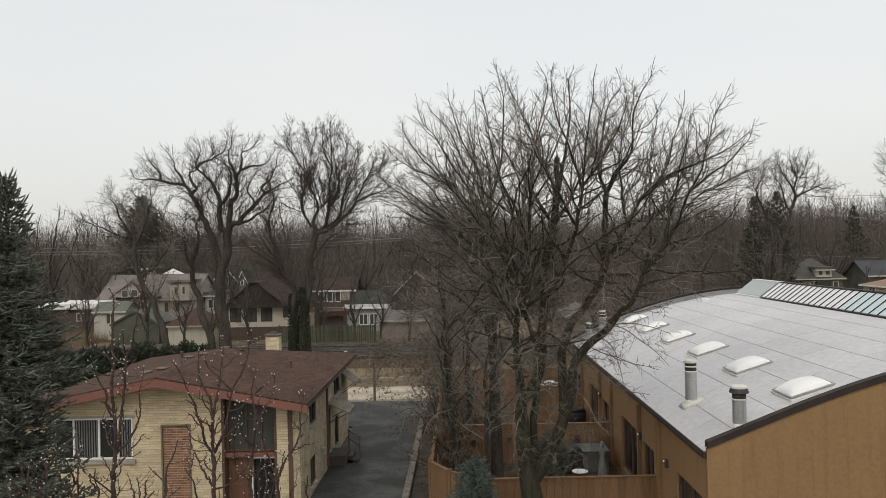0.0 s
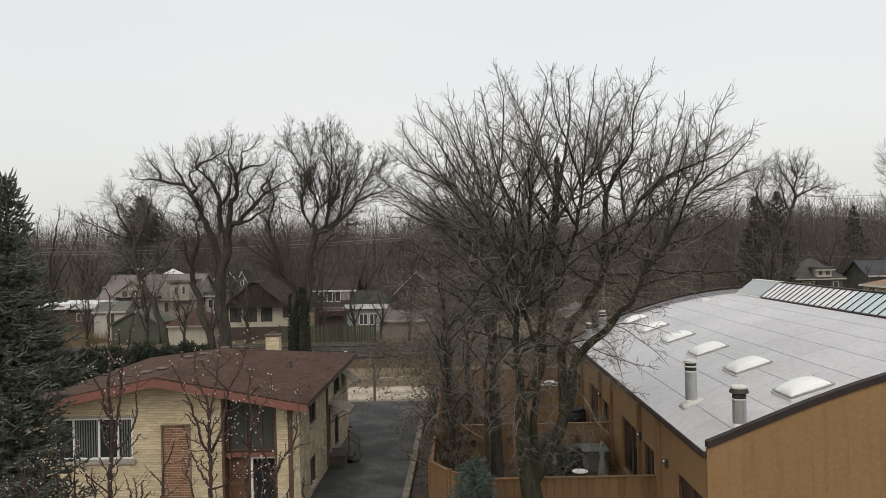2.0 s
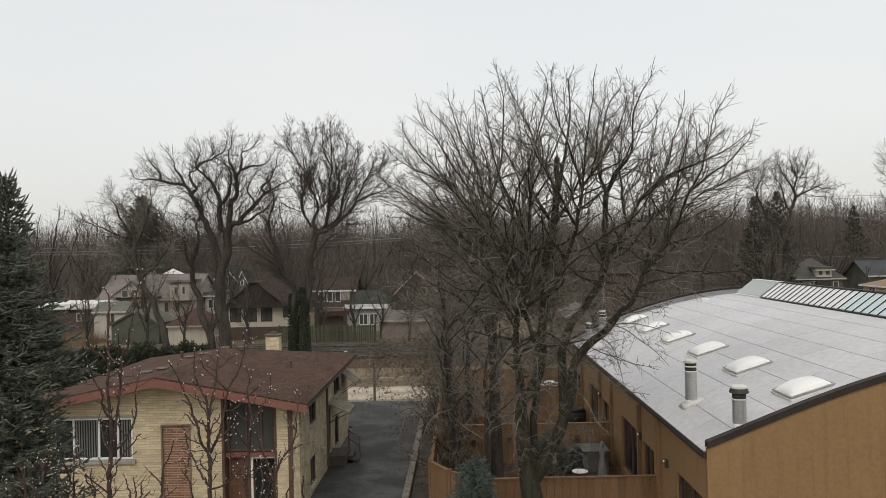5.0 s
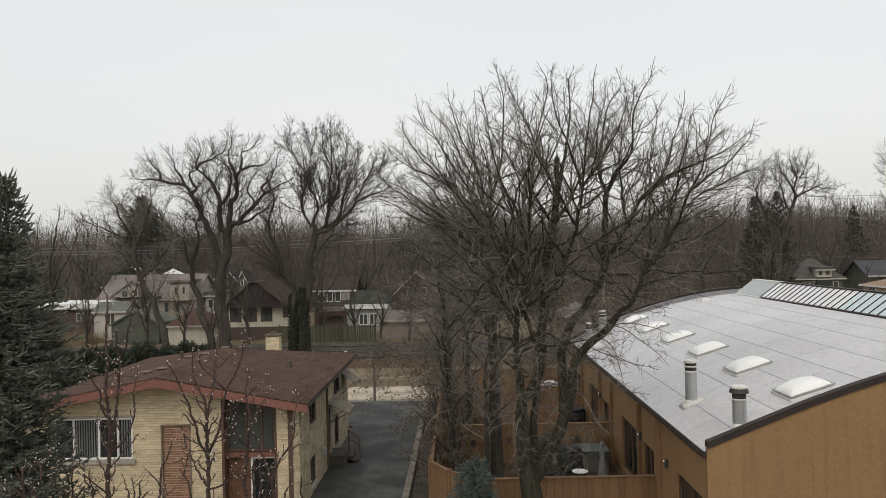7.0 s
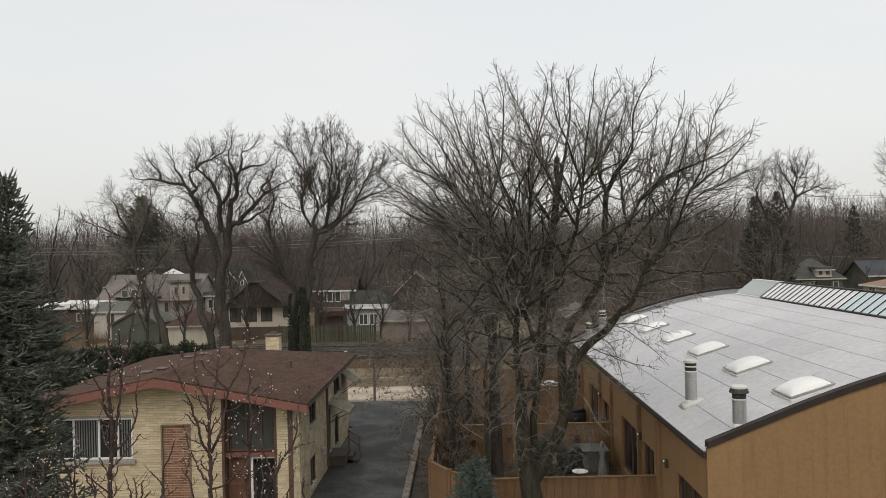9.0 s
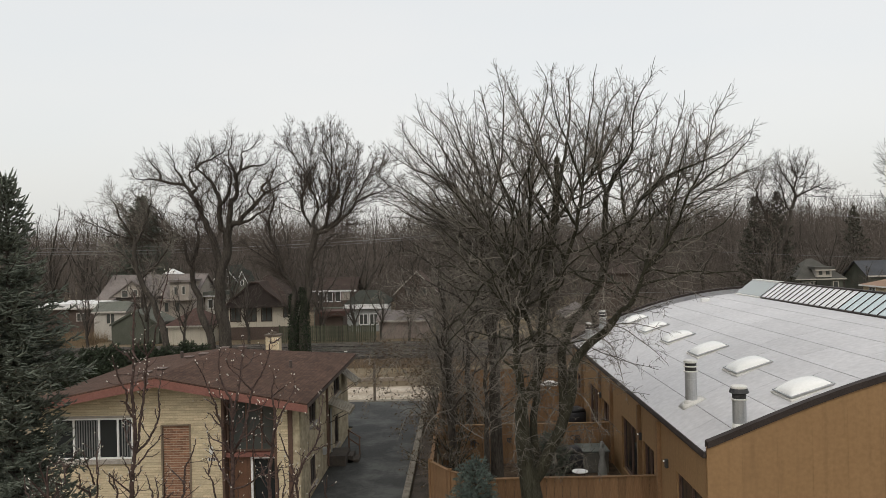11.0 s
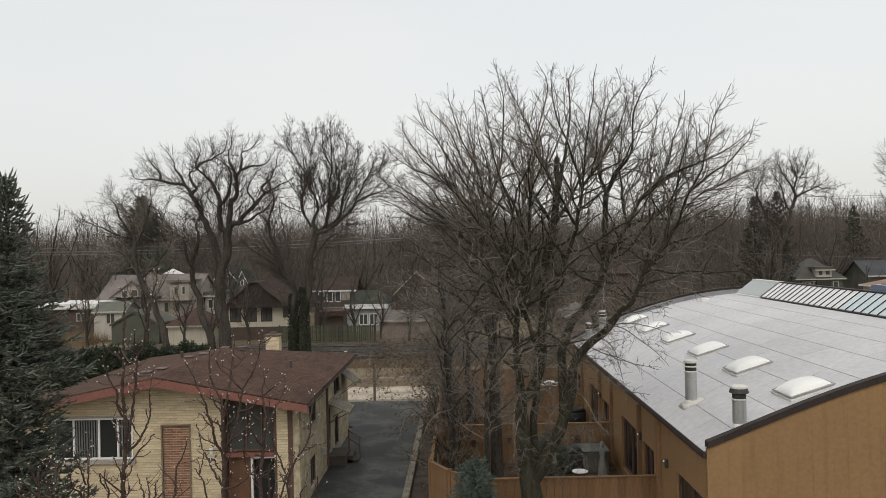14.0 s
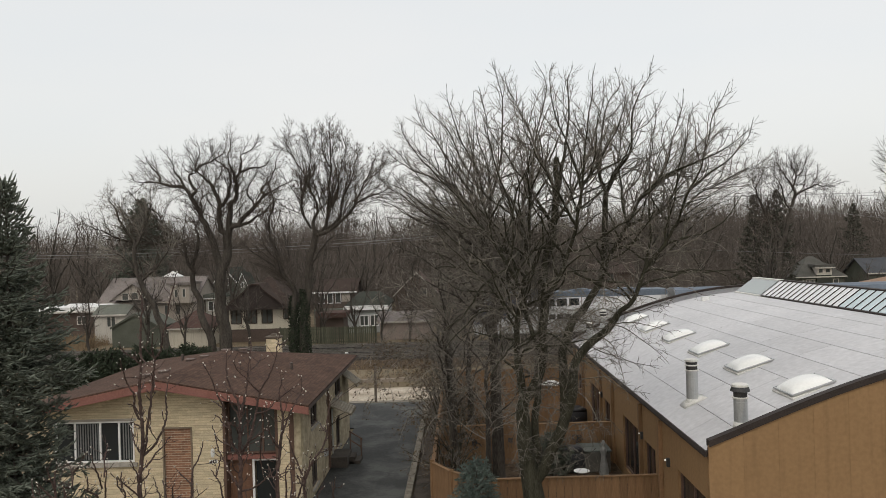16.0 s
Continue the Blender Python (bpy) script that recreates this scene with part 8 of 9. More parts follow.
def saplings():
    """Budding young trees close to the camera, their tops in view: knobbly stems with short spurs, a pale bud on many of them."""
    D = 4.6
    stems = [[], [], [], []]
    stems[0].append(([(-2.13, 4.6, 8.18), (-2.12, 4.6, 8.35), (-2.109, 4.6, 8.48), (-2.099, 4.6, 8.62), (-2.108, 4.6, 8.76), (-2.118, 4.6, 8.89), (-2.107, 4.6, 9.03), (-2.107, 4.6, 9.17), (-2.106, 4.6, 9.29), (-2.096, 4.6, 9.39), (-2.096, 4.6, 9.46), (-2.125, 4.6, 9.51)], 0.0148, 0.0032))
    stems[0].append(([(-2.099, 4.6, 8.52), (-2.079, 4.59, 8.57), (-2.058, 4.57, 8.69), (-2.038, 4.56, 8.8), (-2.018, 4.55, 8.94), (-1.997, 4.53, 9.04), (-1.987, 4.52, 9.1), (-1.947, 4.51, 9.17), (-1.926, 4.49, 9.26), (-1.896, 4.48, 9.37), (-1.876, 4.47, 9.46), (-1.845, 4.45, 9.54), (-1.825, 4.44, 9.62)], 0.0088, 0.0026))
    stems[0].append(([(-2.118, 4.6, 8.73), (-2.128, 4.56, 8.79), (-2.118, 4.52, 8.89), (-2.128, 4.48, 8.95), (-2.137, 4.44, 9.02), (-2.137, 4.4, 9.1), (-2.127, 4.36, 9.13)], 0.0072, 0.0026))
    stems[0].append(([(-2.107, 4.6, 9.06), (-2.137, 4.58, 9.1), (-2.177, 4.57, 9.13), (-2.207, 4.55, 9.17), (-2.207, 4.54, 9.2)], 0.0054, 0.0026))
    stems[0].append(([(-2.117, 4.6, 9.13), (-2.057, 4.53, 9.09), (-1.977, 4.46, 9.07), (-1.937, 4.39, 9.09)], 0.0049, 0.0026))
    stems[0].append(([(-2.027, 4.6, 9.08), (-1.987, 4.47, 9.2), (-1.926, 4.34, 9.28)], 0.0053, 0.0026))
    stems[0].append(([(-2.107, 4.6, 8.98), (-2.147, 4.57, 8.99), (-2.187, 4.54, 8.99)], 0.0047, 0.0026))
    stems[0].append(([(-2.099, 4.6, 8.51), (-2.049, 4.64, 8.56), (-2.019, 4.67, 8.62), (-2.008, 4.71, 8.68), (-2.008, 4.74, 8.73), (-2.028, 4.78, 8.82), (-2.028, 4.81, 8.89), (-2.028, 4.85, 8.95)], 0.0084, 0.0026))
    stems[0].append(([(-2.109, 4.6, 8.42), (-2.069, 4.64, 8.47), (-2.049, 4.67, 8.51), (-2.019, 4.71, 8.54), (-1.999, 4.74, 8.58), (-1.999, 4.78, 8.58)], 0.0063, 0.0026))
    stems[0].append(([(-2.109, 4.6, 8.52), (-2.169, 4.65, 8.57), (-2.209, 4.71, 8.61), (-2.239, 4.76, 8.64)], 0.0053, 0.0026))
    stems[0].append(([(-2.108, 4.6, 8.68), (-2.128, 4.52, 8.73), (-2.108, 4.43, 8.74)], 0.0046, 0.0026))
    stems[0].append(([(-2.108, 4.6, 8.75), (-2.158, 4.61, 8.81), (-2.198, 4.62, 8.82)], 0.0047, 0.0026))
    stems[0].append(([(-2.12, 4.6, 8.33), (-2.119, 4.53, 8.44), (-2.119, 4.47, 8.52)], 0.0052, 0.0026))
    stems[0].append(([(-2.13, 4.6, 8.27), (-2.17, 4.53, 8.35), (-2.17, 4.47, 8.39), (-2.169, 4.4, 8.45)], 0.0054, 0.0026))
    stems[0].append(([(-2.12, 4.6, 8.35), (-2.029, 4.48, 8.42), (-1.959, 4.36, 8.5)], 0.0047, 0.0026))
    stems[0].append(([(-2.048, 4.6, 8.86), (-1.997, 4.51, 8.97), (-1.977, 4.43, 9.04)], 0.0052, 0.0026))
    stems[0].append(([(-2.048, 4.6, 8.89), (-2.078, 4.73, 8.92), (-2.137, 4.86, 8.96)], 0.0049, 0.0026))
    stems[0].append(([(-2.118, 4.6, 8.89), (-2.138, 4.7, 8.91), (-2.168, 4.8, 8.93)], 0.0045, 0.0026))
    stems[0].append(([(-2.051, 4.6, 8.07), (-2.02, 4.66, 8.22), (-2.06, 4.72, 8.26), (-2.1, 4.78, 8.3)], 0.0063, 0.0026))
    stems[0].append(([(-2.041, 4.6, 8.07), (-1.99, 4.66, 8.21), (-2.02, 4.72, 8.27), (-2.05, 4.78, 8.31)], 0.0065, 0.0026))
    stems[0].append(([(-2.031, 4.6, 8.07), (-1.91, 4.54, 8.24), (-1.88, 4.48, 8.34), (-1.84, 4.42, 8.4)], 0.0064, 0.0026))
    stems[0].append(([(-2.021, 4.6, 8.06), (-1.91, 4.56, 8.23), (-1.86, 4.52, 8.28), (-1.83, 4.49, 8.31)], 0.0061, 0.0026))
    stems[0].append(([(-2.13, 4.6, 8.21), (-2.11, 4.64, 8.25), (-2.11, 4.68, 8.29)], 0.0048, 0.0026))
    stems[1].append(([(-1.51, 4.6, 8.15), (-1.51, 4.6, 8.27), (-1.51, 4.6, 8.37), (-1.509, 4.6, 8.51), (-1.509, 4.6, 8.61), (-1.508, 4.6, 8.71), (-1.518, 4.6, 8.82), (-1.548, 4.6, 8.88), (-1.578, 4.6, 8.95), (-1.587, 4.6, 9.02), (-1.587, 4.6, 9.12)], 0.0148, 0.0032))
    stems[1].append(([(-1.508, 4.6, 8.71), (-1.498, 4.62, 8.79), (-1.488, 4.64, 8.85), (-1.478, 4.66, 8.92), (-1.477, 4.68, 8.99), (-1.477, 4.7, 9.04), (-1.467, 4.72, 9.13), (-1.477, 4.74, 9.19)], 0.0083, 0.0026))
    stems[1].append(([(-1.51, 4.6, 8.28), (-1.55, 4.63, 8.33), (-1.6, 4.66, 8.39), (-1.629, 4.69, 8.43), (-1.669, 4.72, 8.48), (-1.699, 4.75, 8.54), (-1.719, 4.78, 8.59), (-1.749, 4.81, 8.63)], 0.0076, 0.0026))
    stems[1].append(([(-1.549, 4.6, 8.55), (-1.619, 4.68, 8.55), (-1.679, 4.75, 8.55), (-1.739, 4.83, 8.57)], 0.005, 0.0026))
    stems[1].append(([(-1.509, 4.6, 8.5), (-1.539, 4.58, 8.55), (-1.549, 4.55, 8.62), (-1.548, 4.53, 8.68), (-1.568, 4.5, 8.75), (-1.568, 4.48, 8.81), (-1.578, 4.45, 8.86), (-1.598, 4.43, 8.92), (-1.607, 4.4, 8.98), (-1.627, 4.38, 9.04), (-1.647, 4.35, 9.09)], 0.0088, 0.0026))
    stems[1].append(([(-1.579, 4.6, 8.66), (-1.618, 4.62, 8.69), (-1.648, 4.64, 8.72), (-1.678, 4.66, 8.73)], 0.0048, 0.0026))
    stems[1].append(([(-1.618, 4.6, 8.79), (-1.658, 4.65, 8.8), (-1.708, 4.7, 8.81)], 0.0044, 0.0026))
    stems[1].append(([(-1.508, 4.6, 8.71), (-1.528, 4.6, 8.76), (-1.558, 4.6, 8.8), (-1.568, 4.6, 8.85)], 0.0052, 0.0026))
    stems[1].append(([(-1.51, 4.6, 8.28), (-1.43, 4.56, 8.31), (-1.37, 4.52, 8.35), (-1.32, 4.48, 8.4), (-1.269, 4.45, 8.45), (-1.239, 4.41, 8.52)], 0.0064, 0.0026))
    stems[1].append(([(-1.35, 4.6, 8.37), (-1.3, 4.59, 8.37), (-1.25, 4.59, 8.39), (-1.209, 4.58, 8.41)], 0.005, 0.0026))
    stems[1].append(([(-1.499, 4.6, 8.5), (-1.449, 4.54, 8.59), (-1.389, 4.48, 8.63), (-1.328, 4.42, 8.68), (-1.278, 4.35, 8.73)], 0.0059, 0.0026))
    stems[1].append(([(-1.379, 4.6, 8.63), (-1.409, 4.69, 8.52), (-1.429, 4.77, 8.41), (-1.44, 4.86, 8.31)], 0.006, 0.0026))
    stems[1].append(([(-1.457, 4.6, 9.0), (-1.437, 4.67, 9.02), (-1.427, 4.75, 9.04), (-1.427, 4.82, 9.07)], 0.005, 0.0026))
    stems[1].append(([(-1.499, 4.6, 8.51), (-1.459, 4.6, 8.59), (-1.428, 4.61, 8.68), (-1.408, 4.61, 8.78), (-1.388, 4.61, 8.88), (-1.348, 4.62, 8.95), (-1.307, 4.62, 9.03), (-1.287, 4.62, 9.11), (-1.277, 4.63, 9.18), (-1.266, 4.63, 9.23)], 0.0088, 0.0026))
    stems[1].append(([(-1.388, 4.6, 8.88), (-1.418, 4.57, 8.92), (-1.447, 4.54, 8.97), (-1.487, 4.51, 9.02), (-1.507, 4.48, 9.08)], 0.006, 0.0026))
    stems[1].append(([(-1.267, 4.6, 9.16), (-1.267, 4.72, 9.16), (-1.267, 4.85, 9.17)], 0.0045, 0.0026))
    stems[1].append(([(-1.408, 4.6, 8.75), (-1.358, 4.61, 8.76), (-1.328, 4.63, 8.78), (-1.308, 4.64, 8.81)], 0.005, 0.0026))
    stems[1].append(([(-1.651, 4.6, 8.03), (-1.82, 4.63, 8.18), (-1.83, 4.67, 8.25), (-1.84, 4.7, 8.33), (-1.84, 4.73, 8.39), (-1.819, 4.76, 8.43), (-1.809, 4.8, 8.5), (-1.809, 4.83, 8.53)], 0.0088, 0.0026))
    stems[1].append(([(-1.8, 4.6, 8.32), (-1.88, 4.7, 8.33), (-1.96, 4.81, 8.34)], 0.0047, 0.0026))
    stems[1].append(([(-1.571, 4.6, 8.07), (-1.61, 4.6, 8.2), (-1.63, 4.6, 8.32), (-1.66, 4.6, 8.37), (-1.689, 4.61, 8.41)], 0.0071, 0.0026))
    stems[1].append(([(-1.66, 4.6, 8.37), (-1.629, 4.57, 8.44), (-1.609, 4.55, 8.52)], 0.005, 0.0026))
    stems[1].append(([(-1.509, 4.6, 8.59), (-1.489, 4.62, 8.66), (-1.458, 4.64, 8.7), (-1.458, 4.66, 8.73)], 0.0053, 0.0026))
    stems[1].append(([(-1.509, 4.6, 8.41), (-1.469, 4.58, 8.47), (-1.449, 4.56, 8.53)], 0.0049, 0.0026))
    stems[1].append(([(-1.52, 4.6, 8.39), (-1.519, 4.5, 8.45), (-1.499, 4.4, 8.52)], 0.0046, 0.0026))
    stems[1].append(([(-1.519, 4.6, 8.63), (-1.518, 4.54, 8.69), (-1.508, 4.48, 8.73)], 0.0046, 0.0026))
    stems[2].append(([(-1.28, 4.6, 8.15), (-1.29, 4.6, 8.33), (-1.269, 4.6, 8.5), (-1.259, 4.6, 8.61), (-1.248, 4.6, 8.71), (-1.258, 4.6, 8.79), (-1.268, 4.6, 8.88), (-1.248, 4.6, 8.95)], 0.0125, 0.003))
    stems[2].append(([(-1.249, 4.6, 8.63), (-1.238, 4.65, 8.68), (-1.218, 4.69, 8.74), (-1.188, 4.74, 8.8), (-1.168, 4.79, 8.86)], 0.0064, 0.0026))
    stems[2].append(([(-1.258, 4.6, 8.84), (-1.188, 4.46, 8.9), (-1.118, 4.33, 8.95)], 0.0046, 0.0026))
    stems[2].append(([(-1.269, 4.6, 8.53), (-1.289, 4.51, 8.61), (-1.288, 4.42, 8.7), (-1.268, 4.33, 8.76)], 0.0054, 0.0026))
    stems[2].append(([(-1.221, 4.6, 8.03), (-1.12, 4.61, 8.19), (-1.13, 4.62, 8.29), (-1.1, 4.62, 8.39), (-1.069, 4.63, 8.46), (-1.029, 4.64, 8.51), (-0.999, 4.65, 8.57), (-0.989, 4.65, 8.63), (-0.988, 4.66, 8.7), (-0.978, 4.67, 8.77), (-0.968, 4.68, 8.83)], 0.0088, 0.0026))
    stems[2].append(([(-1.019, 4.6, 8.51), (-0.969, 4.53, 8.54), (-0.919, 4.47, 8.58)], 0.0045, 0.0026))
    stems[2].append(([(-1.12, 4.6, 8.32), (-1.159, 4.61, 8.43), (-1.199, 4.61, 8.53), (-1.229, 4.62, 8.61)], 0.0065, 0.0026))
    stems[2].append(([(-1.11, 4.6, 8.35), (-1.089, 4.59, 8.44), (-1.069, 4.58, 8.51)], 0.0052, 0.0026))
    stems[2].append(([(-1.211, 4.6, 7.96), (-0.96, 4.57, 8.17), (-0.94, 4.54, 8.28), (-0.92, 4.51, 8.38)], 0.0082, 0.0026))
    stems[2].append(([(-1.251, 4.6, 8.06), (-1.23, 4.7, 8.2), (-1.24, 4.8, 8.27), (-1.28, 4.9, 8.33)], 0.007, 0.0026))
    stems[2].append(([(-1.241, 4.6, 8.03), (-1.15, 4.54, 8.25), (-1.11, 4.48, 8.37), (-1.069, 4.42, 8.46)], 0.0074, 0.0026))
    stems[2].append(([(-1.221, 4.6, 8.03), (-1.06, 4.58, 8.2), (-1.03, 4.57, 8.28), (-0.99, 4.55, 8.32)], 0.0069, 0.0026))
    stems[2].append(([(-1.251, 4.6, 8.09), (-1.22, 4.54, 8.28), (-1.209, 4.48, 8.42), (-1.169, 4.42, 8.5)], 0.007, 0.0026))
    stems[2].append(([(-1.29, 4.6, 8.3), (-1.33, 4.64, 8.36), (-1.359, 4.68, 8.41)], 0.005, 0.0026))
    stems[2].append(([(-1.12, 4.6, 8.29), (-1.14, 4.53, 8.37), (-1.139, 4.47, 8.41)], 0.0047, 0.0026))
    stems[2].append(([(-1.248, 4.6, 8.7), (-1.208, 4.56, 8.73), (-1.178, 4.51, 8.79)], 0.0045, 0.0026))
    stems[2].append(([(-0.979, 4.6, 8.63), (-1.029, 4.67, 8.65), (-1.049, 4.75, 8.65)], 0.0045, 0.0026))
    stems[3].append(([(-2.581, 4.6, 7.98), (-2.63, 4.6, 8.2), (-2.64, 4.6, 8.36), (-2.639, 4.6, 8.43)], 0.0125, 0.003))
    stems[3].append(([(-2.64, 4.6, 8.24), (-2.68, 4.55, 8.33), (-2.69, 4.49, 8.39)], 0.0053, 0.0026))
    stems[3].append(([(-2.571, 4.6, 8.05), (-2.55, 4.61, 8.19), (-2.59, 4.62, 8.28), (-2.61, 4.64, 8.33)], 0.0065, 0.0026))
    stems[3].append(([(-2.58, 4.6, 8.33), (-2.58, 4.68, 8.31), (-2.62, 4.76, 8.38), (-2.689, 4.84, 8.42)], 0.0056, 0.0026))
    stems[3].append(([(-2.551, 4.6, 8.01), (-2.34, 4.52, 8.27), (-2.35, 4.44, 8.35), (-2.34, 4.36, 8.4)], 0.0074, 0.0026))
    stems[3].append(([(-2.531, 4.6, 8.01), (-2.31, 4.51, 8.25), (-2.249, 4.42, 8.4), (-2.199, 4.34, 8.51)], 0.0081, 0.0026))
    stems[3].append(([(-2.35, 4.6, 8.32), (-2.349, 4.55, 8.41), (-2.349, 4.49, 8.5), (-2.339, 4.44, 8.57)], 0.0058, 0.0026))
    stems[3].append(([(-2.34, 4.6, 8.39), (-2.369, 4.68, 8.5), (-2.389, 4.76, 8.55)], 0.0056, 0.0026))
    stems[3].append(([(-2.531, 4.6, 7.98), (-2.24, 4.62, 8.21), (-2.26, 4.65, 8.34), (-2.26, 4.67, 8.4)], 0.0088, 0.0026))
    stems[3].append(([(-2.23, 4.6, 8.3), (-2.22, 4.52, 8.37), (-2.189, 4.44, 8.44)], 0.0047, 0.0026))
    stems[3].append(([(-2.64, 4.6, 8.32), (-2.649, 4.55, 8.41), (-2.639, 4.5, 8.48)], 0.0051, 0.0026))
    stems[3].append(([(-2.44, 4.6, 8.3), (-2.39, 4.5, 8.38), (-2.349, 4.41, 8.45)], 0.0046, 0.0026))
    stems[3].append(([(-2.63, 4.6, 8.2), (-2.59, 4.59, 8.26), (-2.56, 4.58, 8.31)], 0.0048, 0.0026))
    stems[3].append(([(-2.529, 4.6, 8.42), (-2.419, 4.46, 8.51), (-2.329, 4.33, 8.6)], 0.0048, 0.0026))
    stems[3].append(([(-2.721, 4.6, 8.05), (-2.77, 4.64, 8.21), (-2.82, 4.68, 8.27), (-2.85, 4.72, 8.34)], 0.0067, 0.0026))
    stems[3].append(([(-2.75, 4.6, 8.23), (-2.78, 4.72, 8.23), (-2.82, 4.84, 8.21)], 0.0045, 0.0026))
    made = []
    for limbs, seed in zip(stems, (81, 82, 83, 84)):
        first = limbs[0][0][0]
        foot = (first[0], D, 0.0)
        root = thing("budding_tree", foot, "young budding tree with thin reddish stems", "tree", "budding trees")
        rng, o, G, buds = random.Random(seed), Vector(foot), Growth(0.0075), []
        G.tube([Vector((0, 0, -0.05)), Vector((0.03, 0.02, first[2] * 0.5)), Vector(first) - o], 0.045, limbs[0][1], 8)
        for k in range(12):
            a, z = k * 2.4 + seed, 2.2 + k * 0.32
            q = rng.uniform(0.5, 0.9)
            limbs.append(([(foot[0] + 0.01 * math.cos(a), D + 0.01 * math.sin(a), z), (foot[0] + 0.45 * q * math.cos(a), D + 0.45 * q * math.sin(a), z + 0.45), (foot[0] + q * math.cos(a), D + q * math.sin(a), z + 1.1)], 0.011, 0.003))
        def spur(p, d, length, r):
            """A short kinked spur; now and then it forks."""
            m = p + d * length * 0.5 + Vector((rng.gauss(0, 1), rng.gauss(0, 1), rng.gauss(0, 1))) * length * 0.1
            e = (d + Vector((rng.gauss(0, 0.3), rng.gauss(0, 0.3), 0.35))).normalized()
            tip = m + e * length * 0.5
            G.tube([p, m, tip], r, r * 0.75, 5)
            if rng.random() < 0.58:
                buds.append((tip, e))
            if length > 0.045 and rng.random() < 0.45:
                spur(m, (e + Vector((rng.gauss(0, 0.8), rng.gauss(0, 0.8), 0.2))).normalized(), length * 0.55, r * 0.85)
        for ctrl, r0, r1 in limbs:
            pts = [p - o + Vector((rng.gauss(0, 0.0022), rng.gauss(0, 0.0022), 0)) for p in spline(ctrl, 6)]
            G.tube(pts, r0, r1, 7)
            buds.append((pts[-1], pts[-1] - pts[-2]))
            n, s, turn = len(pts) - 1, 0.035, rng.uniform(0, 6.283)
            seg = [(b - a).length for a, b in zip(pts, pts[1:])]
            L = sum(seg)
            while s < L - 0.015:
                i, u = 0, s
                while i < n - 1 and u > seg[i]:
                    u -= seg[i]
                    i += 1
                a = (pts[i + 1] - pts[i]).normalized()
                side = a.orthogonal().normalized()
                side.rotate(Matrix.Rotation(turn, 3, a))
                p = pts[i].lerp(pts[i + 1], u / max(seg[i], 1e-6))
                g = radians(rng.uniform(38, 65))
                r = r0 + (r1 - r0) * s / L
                spur(p, a * math.cos(g) + side * math.sin(g), rng.choice((rng.uniform(0.012, 0.03), rng.uniform(0.03, 0.08), rng.uniform(0.06, 0.13))), max(0.0017, min(0.0031, r * 0.5)))
                s += rng.uniform(0.03, 0.066)
                turn += 2.4 + rng.gauss(0, 0.6)
        G.objects(root, M["sap_bark"], M["sap_bark"], ("trunk", "crown"))
        V, F = [], []
        for p, d in buds:
            d = d.normalized()
            u = d.orthogonal().normalized()
            w = d.cross(u)
            L, R = rng.uniform(0.008, 0.014), rng.uniform(0.0028, 0.0043)
            i = len(V)
            V.append(p - d * 0.002)
            for s, r in ((0.3, 1.0), (0.65, 0.8)):
                for k in range(5):
                    a = 6.283 * k / 5
                    V.append(p + d * (L * s) + (u * math.cos(a) + w * math.sin(a)) * (R * r))
            V.append(p + d * L)
            for k in range(5):
                n = (k + 1) % 5
                F += [(i, i + 1 + n, i + 1 + k), (i + 1 + k, i + 1 + n, i + 6 + n, i + 6 + k), (i + 6 + k, i + 6 + n, i + 11)]
        me = bpy.data.meshes.new("budding")
        me.from_pydata(V, [], F)
        me.materials.append(M["bud"])
        ob = new("budding", me)
        ob.parent = root
        tagged(ob, "pale swelling buds", kind="stuff")
        made.append((root, foot))
    return made


